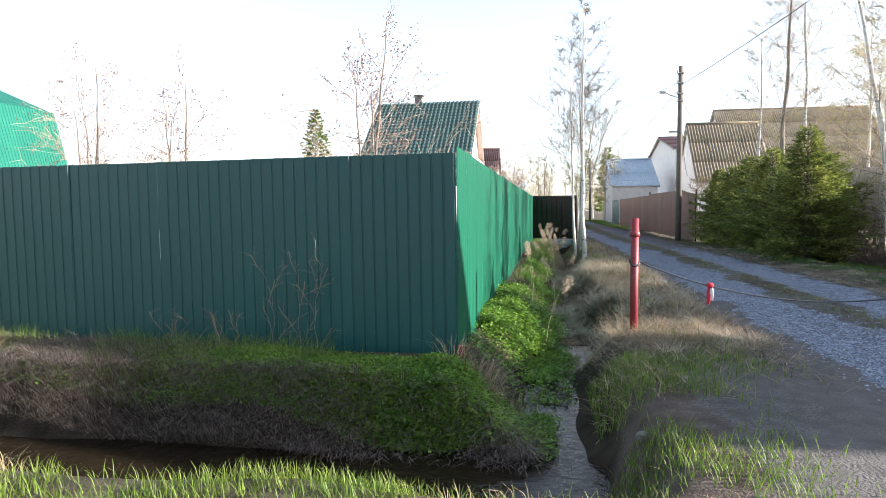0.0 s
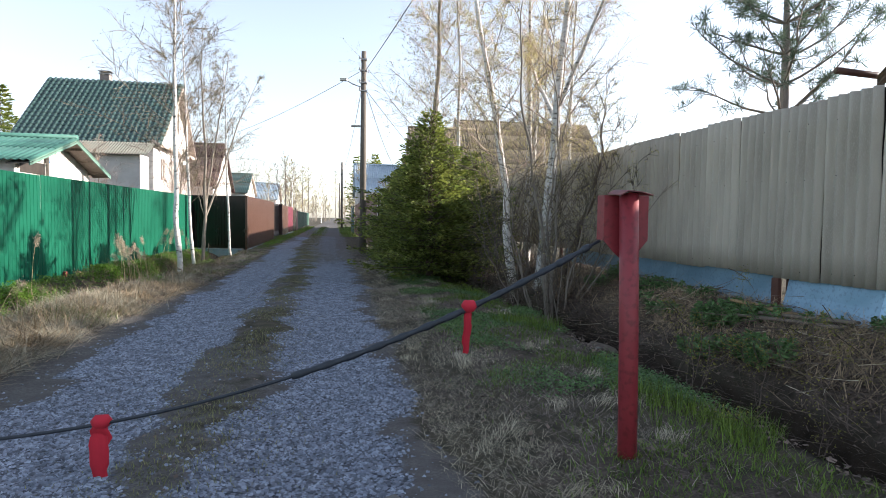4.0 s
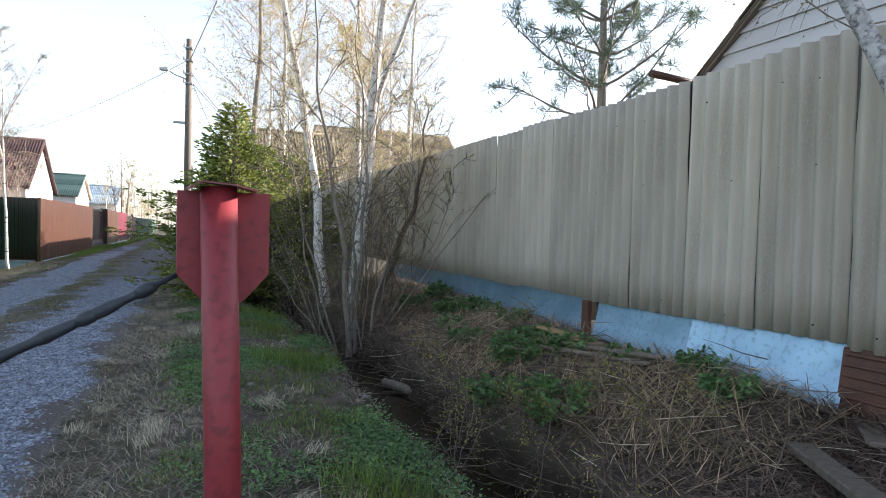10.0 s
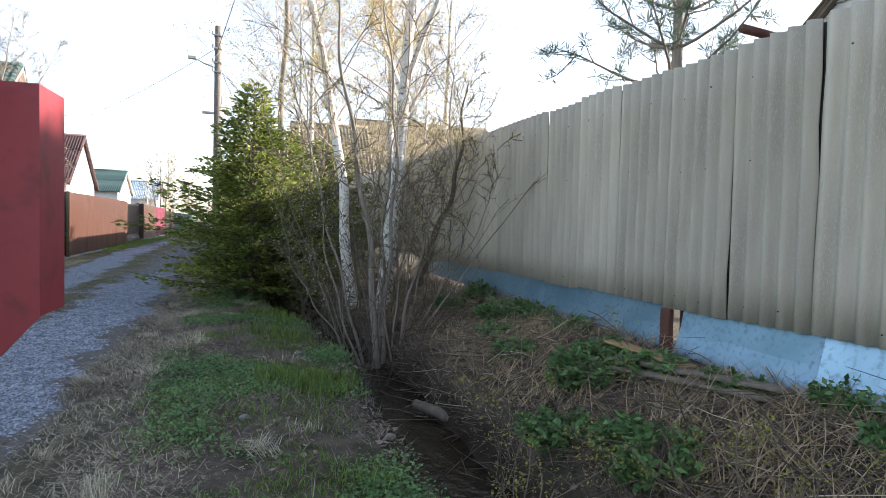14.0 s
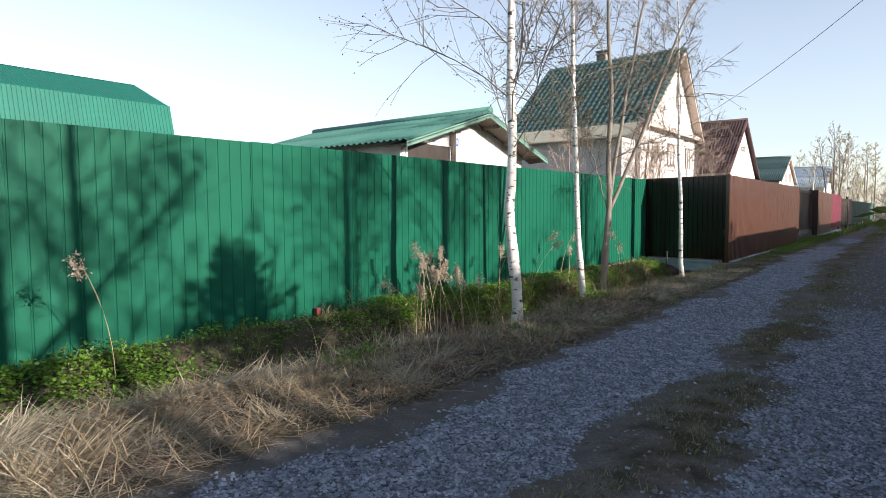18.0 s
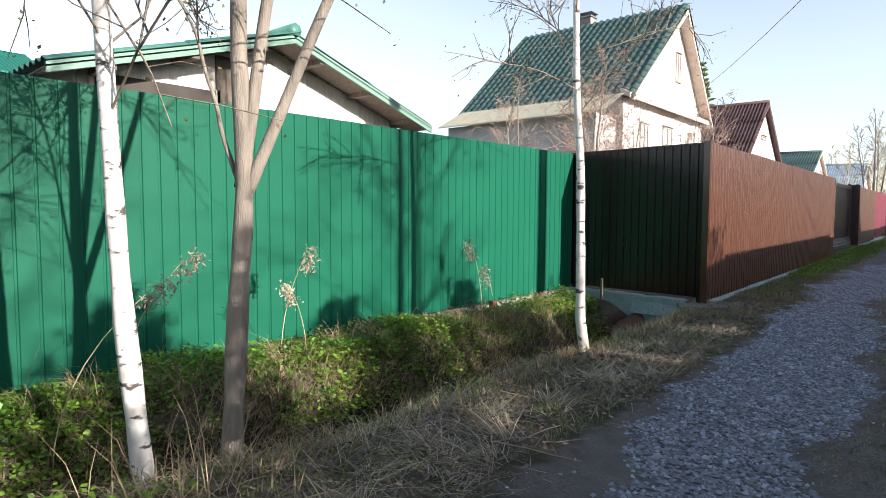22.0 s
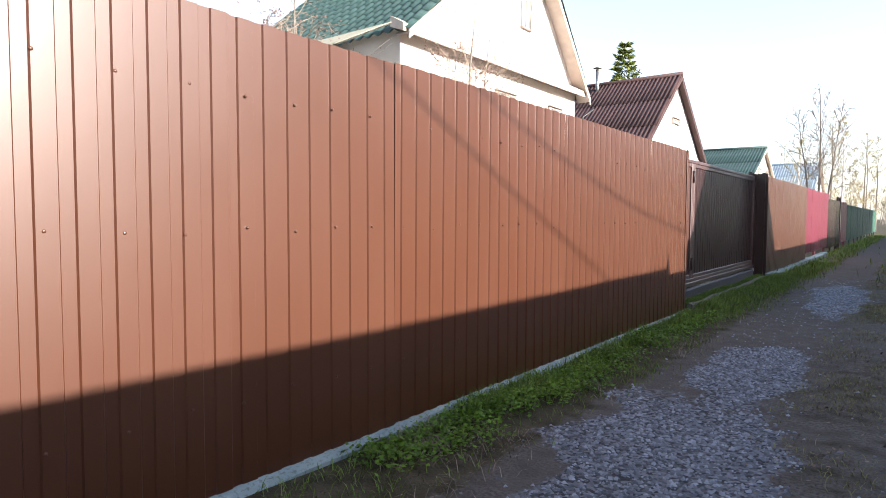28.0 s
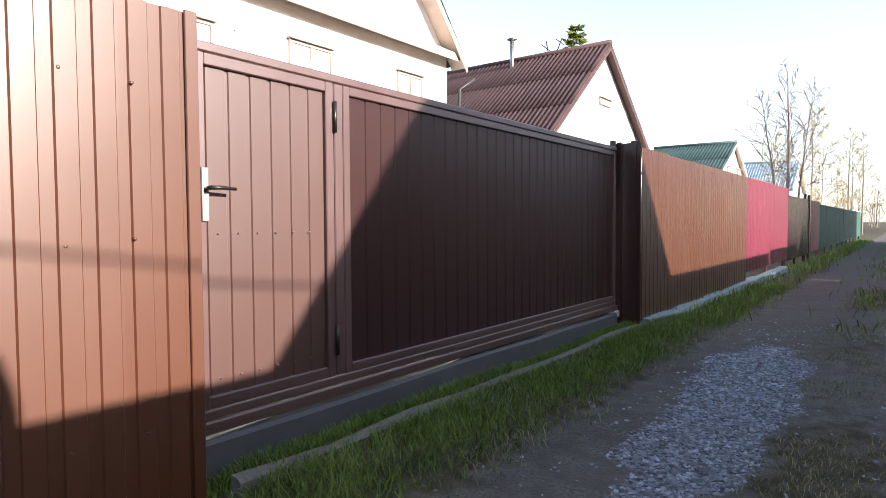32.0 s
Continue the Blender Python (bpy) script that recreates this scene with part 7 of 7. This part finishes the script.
grass("road_straw", 14000, (-9, -0.6, -28.4, -26.8), lambda x, y: clumped(x, y, 1.4, 2.2), 0.2, 1.1, 0.005, STRAW, "dry straw at the roadside", 511)
grass("bank_straw", 70000, (-9, -1.7, -25.75, -24.6), lambda x, y: np.maximum(ramp(-x, 4.2, 5.4) * (0.3 + 0.7 * clumped(x, y, 0.8, 3.0)), (0.25 + 0.6 * clumped(x, y, 1.7, 1.0)) * (1 - ramp(y, -25.45, -25.2))), 0.3, 1.3, 0.005, STRAW_GREY, "long grey straw hanging down the bank", 512, -1.57, 0.03)
grass("bank_grass", 42000, (-9, -1.6, -25.6, -24.7), lambda x, y: (0.1 + 0.75 * clumped(x, y, 0.9, 1.0)), 0.12, 0.65, 0.0075, BLADE, "green grass on the bank below the fence", 513)
grass("bank_grass", 9000, (-9, -1.7, -25.5, -24.6), lambda x, y: clumped(x, y, 1.3, 2.9, 0.1), 0.26, 0.7, 0.006, BLADE, "taller grass standing on the bank", 542)
grass("mouth_grass", 12000, (-1.2, 0.5, -27.2, -24), lambda x, y: off_lane(x, y) * clumped(x, y, 1.8, 1.7), 0.12, 0.6, 0.0065, BLADE_BRIGHT, "bright grass tufts by the ditch mouth", 514)
grass("slope_straw", 52000, (6.9, 9.3, -24.5, -7), lambda x, y: dry_ditch(x, y) * (0.35 + 0.65 * clumped(x, y, 1.1, 0.4)), 0.2, 1.44, 0.0075, STRAW_BROWN, "flattened brown stalks on the bank", 515, None, 0.06)
grass("slope_straw", 9000, (7.2, 9.0, -22, -13), lambda x, y: 0.4 + 0.6 * clumped(x, y, 1.5, 2.4), 0.42, 1.47, 0.006, STRAW, "pale flattened reeds on the bank", 516, 0.6, 0.1)
grass("ditch_tuft", 12000, (5.5, 6.55, -23.0, -14.0), lambda x, y: clumped(x, y, 2.6, 0.1, 0.55), 0.17, 0.6, 0.006, BLADE, "taller fresh grass at the ditch edge", 517)
grass("far_verge", 24000, (-0.1, 6.5, 18, 60), lambda x, y: off_lane(x, y) * 0.8, 0.2, 0.7, 0.02, BLADE, "green verges down the lane", 519)


def tufts(name, n, rect, keep, per, h, lean, w, material, label, seed, spread=0.05):
    """Sheaves of dead grass: blades from one root that fall over together."""
    x, y, rg = scatter(n, *rect, keep, seed)
    k = np.repeat(np.arange(len(x)), per)
    px, py = x[k] + rg.normal(0, spread, len(k)), y[k] + rg.normal(0, spread, len(k))
    way = rg.uniform(0, 6.28, len(x))[k]
    size = rg.uniform(0.6, 1.3, len(x))[k]
    v, f = blades_vf(px, py, land(px, py) - 0.005, h, lean, w, rg, way)
    v = v.reshape(-1, 5, 3)
    v = v[:, :1] + (v - v[:, :1]) * size[:, None, None]
    return stuff(name, np_mesh(name, v.reshape(-1, 3), f, material), label, "grass")


grass("verge_mat", 70000, (4.05, 5.3, -24.5, -6), lambda x, y: off_lane(x, y) * (1 - ramp(x + 0.25 * wob(x, y, 1.4, 2.0), 4.7, 5.1)) * (0.35 + 0.65 * clumped(x, y, 1.8, 1.1, -0.2)), 0.08, 1.35, 0.0035, STRAW_PALE, "fine pale dead grass matted along the lane edge", 544)
tufts("straw_sheaf", 700, (-1.5, 0.75, -23.5, -5), lambda x, y: off_lane(x, y) * (0.35 + 0.65 * clumped(x, y, 1.2, 0.4)) * (1 - 0.85 * ramp(y, -12, -9.5)), 42, 0.3, 1.36, 0.006, STRAW, "bleached sheaves of last year's grass by the ditch", 532, 0.045)
tufts("straw_sheaf", 300, (-1.4, 0.6, -24, -11), lambda x, y: off_lane(x, y) * clumped(x, y, 1.4, 2.4, 0.0), 40, 0.32, 1.34, 0.006, STRAW_PALE, "pale sheaves of last year's grass by the ditch", 533, 0.05)
tufts("straw_sheaf", 90, (-1.9, -1.2, -6, -0.8), lambda x, y: off_lane(x, y) * dry_ditch(x, y) * 0.8, 30, 0.26, 0.95, 0.005, STRAW, "dead grass tufts standing round the ditch", 534, 0.05)
tufts("straw_sheaf", 320, (4.05, 6.2, -25.5, -4), lambda x, y: off_lane(x, y) * dry_ditch(x, y) * (1 - 0.6 * ramp(x, 4.9, 5.8)) * (0.3 + 0.7 * clumped(x, y, 2.0, 1.1)), 60, 0.13, 1.3, 0.0035, STRAW_PALE, "pale tufts of dead grass beside the lane", 535, 0.05)
tufts("straw_sheaf", 260, (7.0, 9.0, -24, -13), lambda x, y: clumped(x, y, 1.2, 3.3, 0.0), 30, 0.34, 1.35, 0.006, STRAW_BROWN, "collapsed brown grass on the bank", 536, 0.07)


tufts("straw_sheaf", 420, (-1.4, 0.7, -21.5, -12.5), lambda x, y: off_lane(x, y) * (0.45 + 0.55 * clumped(x, y, 1.3, 1.9)), 60, 0.34, 1.46, 0.006, STRAW_PALE, "sunlit mat of bleached straw beside the lane", 539, 0.09)
tufts("straw_sheaf", 260, (-1.7, -0.95, -9.5, -0.6), lambda x, y: x * 0 + 1, 26, 0.3, 1.3, 0.005, STRAW, "dead grass hanging down the ditch bank", 541, 0.05)
tufts("straw_sheaf", 130, (-9, -1.8, -25.4, -24.65), lambda x, y: clumped(x, y, 1.2, 2.9, 0.1), 40, 0.42, 1.1, 0.005, STRAW, "pale dead grass tufts on the bank below the dark fence", 543, 0.04)
tufts("straw_sheaf", 380, (-0.35, 0.85, -13.5, 0.4), lambda x, y: off_lane(x, y) * (0.3 + 0.7 * clumped(x, y, 1.5, 0.3)), 40, 0.2, 1.45, 0.004, STRAW_PALE, "grey-white straw combed flat along the lane edge", 545, 0.06)
tufts("straw_sheaf", 150, (-2.1, -1.2, -18, -1.5), lambda x, y: 0.3 + 0.7 * clumped(x, y, 1.7, 2.2), 24, 0.32, 1.15, 0.005, STRAW, "straw stalks poking out of the ground elder", 547, 0.06)
weeds("ground_elder", 34000, (-2.45, -0.8, -24.3, -0.3), lambda x, y: (0.2 + 0.8 * clumped(x, y, 0.85, 0.6, -0.3)) * (1 - ramp(x - 0.22 * ramp(y, -10, -7) + 0.1 * wob(x, y, 3.1, 1.0), -1.6, -1.25)) * np.maximum(ramp(x, -2.12, -1.95), 1 - ramp(y, -20, -18)) * (0.22 + 0.5 * np.maximum(ramp(-y, 18.5, 20.5), ramp(y, -11.5, -9.5)) + 0.5 * clumped(x, y, 1.1, 4.2, 0.3) * ramp(-y, 10, 12)), 0.13, 0.04, WEED, "leafy green ground elder under the fence", 521)
weeds("ground_elder", 40000, (-7.5, -1.6, -25.6, -24.8), lambda x, y: (0.25 + 0.75 * clumped(x, y, 1.1, 2.6, -0.2)) * (0.12 + 0.88 * ramp(x, -5.4, -4.2)), 0.1, 0.03, WEED, "leafy green weeds on the bank", 522)
weeds("ground_elder", 3000, (-0.9, 0.1, -13, -0.6), lambda x, y: clumped(x, y, 1.2, 3.6, 0.45) * dry_ditch(x, y), 0.1, 0.036, WEED, "scattered leafy weeds by the birches", 523)
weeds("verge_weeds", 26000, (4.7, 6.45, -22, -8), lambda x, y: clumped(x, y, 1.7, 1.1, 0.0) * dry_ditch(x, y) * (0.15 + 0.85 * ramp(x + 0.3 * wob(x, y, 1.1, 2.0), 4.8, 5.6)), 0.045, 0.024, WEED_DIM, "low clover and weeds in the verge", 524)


def nettle(x, y, r, h, seed):
    rg = np.random.default_rng(seed)
    ob = thing("nettle_clump", x, y, land_z(x, y), "bushy clump of dark green nettles on the bank", "weed", "nettle clumps")
    n = 42
    a, d = rg.uniform(0, 6.28, n), np.sqrt(rg.uniform(0, 1, n)) * r
    lines, pts = [], []
    for i in range(n):
        hh = h * rg.uniform(0.6, 1.1) * (1 - 0.4 * d[i] / r)
        p = np.array([math.cos(a[i]) * d[i], math.sin(a[i]) * d[i], -0.02])
        q = p + np.array([math.cos(a[i]) * 0.06, math.sin(a[i]) * 0.06, hh])
        lines.append((np.array([p, (p + q) / 2, q]), np.array([0.003, 0.003, 0.002])))
        for t in np.linspace(0.3, 1, 7):
            pts += [p + (q - p) * t] * 5
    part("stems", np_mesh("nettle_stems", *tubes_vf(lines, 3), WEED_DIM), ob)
    c = np.array(pts)
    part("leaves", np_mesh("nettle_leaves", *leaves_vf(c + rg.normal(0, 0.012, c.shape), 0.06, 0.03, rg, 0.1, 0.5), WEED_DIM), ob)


for i, (x, y, r, h) in enumerate(((8.35, -16.4, 0.22, 0.32), (7.9, -19.05, 0.24, 0.34), (8.35, -18.7, 0.2, 0.24), (8.7, -16.7, 0.2, 0.26), (8.6, -19.9, 0.18, 0.2), (7.85, -18.0, 0.16, 0.2), (8.55, -21.1, 0.14, 0.16), (8.2, -15.2, 0.2, 0.24), (7.6, -20.2, 0.14, 0.18), (7.46, -20.5, 0.26, 0.34), (7.3, -19.8, 0.2, 0.24), (8.4, -19.3, 0.2, 0.26), (8.75, -15.0, 0.24, 0.34), (8.9, -16.2, 0.18, 0.2), (8.85, -20.6, 0.2, 0.22), (8.0, -17.2, 0.16, 0.2), (8.7, -17.6, 0.17, 0.2))):
    nettle(x, y, r, h, 540 + i)


def litter(n, rect, keep, size, material, label, seed):
    x, y, rg = scatter(n, *rect, keep, seed)
    c = np.stack([x, y, land(x, y) + rg.uniform(0.004, 0.03, len(x))], 1)
    return stuff("leaf_litter", np_mesh("leaf_litter", *leaves_vf(c, size, size * 0.7, rg, 0.0, 0.75), material), label, "leaf litter")


litter(34000, (6.2, 9.4, -24.5, -6), lambda x, y: (0.1 + 0.9 * dry_ditch(x, y)) * (0.4 + 0.6 * clumped(x, y, 1.3, 0.9)), 0.045, LITTER, "dead brown leaves covering the bank", 551)
litter(5000, (1.9, 4.4, -24, 12), lambda x, y: np.exp(-((x - 2.65 + 0.5 * ramp(y, -8, 4)) / 0.45) ** 2) * (1 - 0.8 * gravel_mask(x, y)) + 0.12 * bare_mask(x, y) * (1 - gravel_mask(x, y)), 0.03, LITTER, "dry leaves and crumbs on the bare soil of the lane", 554)
litter(18000, (-1.0, 1.25, -14, 0.3), lambda x, y: dry_ditch(x, y) * off_lane(x, y) * (0.25 + 0.75 * clumped(x, y, 1.3, 0.9)), 0.036, LITTER, "dead leaves among the straw", 552)
litter(5000, (4.4, 6.4, -24, -1), lambda x, y: clumped(x, y, 1.9, 4.9, 0.2) * off_lane(x, y), 0.04, LITTER, "scattered dead leaves on the verge", 553)


def sticks(n, rect, keep, length, r, material, label, seed, lift=0.05):
    x, y, rg = scatter(n, *rect, keep, seed)
    z = land(x, y)
    lines = []
    for px, py, pz in zip(x, y, z):
        a = rg.uniform(0, 6.28)
        p, q, _ = bough((px, py, pz + rg.uniform(0, lift)), (math.cos(a), math.sin(a), rg.normal(0, 0.1)), length * rg.uniform(0.3, 1.3), r * rg.uniform(0.6, 1.4), r * 0.5, 4, rg, 0.1)
        lines.append((p, q))
    return stuff("fallen_twigs", np_mesh("fallen_twigs", *tubes_vf(lines, 4), material), label, "twigs")


sticks(3000, (6.8, 9.1, -24.3, -9), lambda x, y: 0.3 + 0.7 * clumped(x, y, 1.2, 0.4), 0.5, 0.0036, DEAD_STALK, "tangle of dark fallen twigs and dead stalks on the bank", 561, 0.14)
sticks(1100, (6.9, 9.0, -24.3, -10), lambda x, y: clumped(x, y, 1.5, 2.4), 0.36, 0.003, STRAW_PALE, "pale broken reed stalks on the bank", 563, 0.12)
sticks(260, (6.5, 8.8, -23.5, -15), lambda x, y: x * 0 + 1, 0.55, 0.0035, DEAD_STALK, "arching dead bramble stems over the bank", 564, 0.3)
sticks(160, (-1.2, 0.9, -13, 0), lambda x, y: off_lane(x, y), 0.5, 0.004, TWIG_PALE, "fallen twigs beside the lane", 562)


# ---- crushed stone ----
def pebbles(n, rect, keep, lo, hi, label, seed):
    """Broken stones: uneven little wedges, half sunk."""
    x, y, rg = scatter(n, *rect, keep, seed)
    m = len(x)
    s = rg.uniform(lo, hi, (m, 1, 1))
    t = np.array([(-1, -0.6, -0.4), (0.9, -0.8, -0.4), (0.7, 0.9, -0.4), (-0.8, 0.7, -0.4), (-0.4, -0.2, 0.7), (0.5, 0.3, 0.6)], float)[None] + rg.normal(0, 0.22, (m, 6, 3))
    a = rg.uniform(0, 6.28, m)
    c, d = np.cos(a)[:, None], np.sin(a)[:, None]
    v = np.stack([t[..., 0] * c - t[..., 1] * d, t[..., 0] * d + t[..., 1] * c, t[..., 2] * 0.75], -1) * s
    v += np.stack([x, y, land(x, y) + s[:, 0, 0] * 0.12], 1)[:, None]
    f = np.array([(0, 1, 4), (1, 5, 4), (1, 2, 5), (2, 3, 5), (3, 4, 5), (3, 0, 4)])
    f = (np.arange(m) * 6)[:, None, None] + f[None]
    return stuff("gravel", np_mesh("gravel", v.reshape(-1, 3), f.reshape(-1, 3), PEBBLE), label, "gravel")


pebbles(240000, (0.9, 4.6, -26.5, -8), lambda x, y: gravel_mask(x, y) ** 1.5 * 0.95 + 0.025 * bare_mask(x, y), 0.005, 0.0165, "loose crushed grey stone in the wheel tracks", 571)
pebbles(170000, (0.3, 4.2, -8, 19), lambda x, y: gravel_mask(x, y) ** 1.5 * 0.95 + 0.014 * bare_mask(x, y), 0.005, 0.0165, "loose crushed grey stone further down the lane", 572)


# ---- water in the ditches ----
def water(name, pts_fn, n, z, label):
    v, f = [], []
    for i in range(n):
        a, b = pts_fn(i / (n - 1))
        v += [(*a, z), (*b, z)]
    f = [(2 * i, 2 * i + 1, 2 * i + 3, 2 * i + 2) for i in range(n - 1)]
    return tagged(new(name, mesh(name, v, f, WATER)), label, "water", "", "structure")


water("water", lambda k: ((-12 + 11.4 * k, -27.0), (-12 + 11.4 * k, -25.5)), 30, -0.47, "dark still water in the roadside ditch")
water("water", lambda k: ((left_ditch_x(-25.5 + 4.0 * k) - 0.45, -25.5 + 4.0 * k), (left_ditch_x(-25.5 + 4.0 * k) + 0.5, -25.5 + 4.0 * k)), 40, -0.47, "shallow muddy water trickling in the ditch by the lane")
water("water", lambda k: ((right_ditch_x(-24 + 12 * k) - 0.36, -24 + 12 * k), (right_ditch_x(-24 + 12 * k) + 0.42, -24 + 12 * k)), 30, -0.385, "dark muddy water in the ditch below the bank")
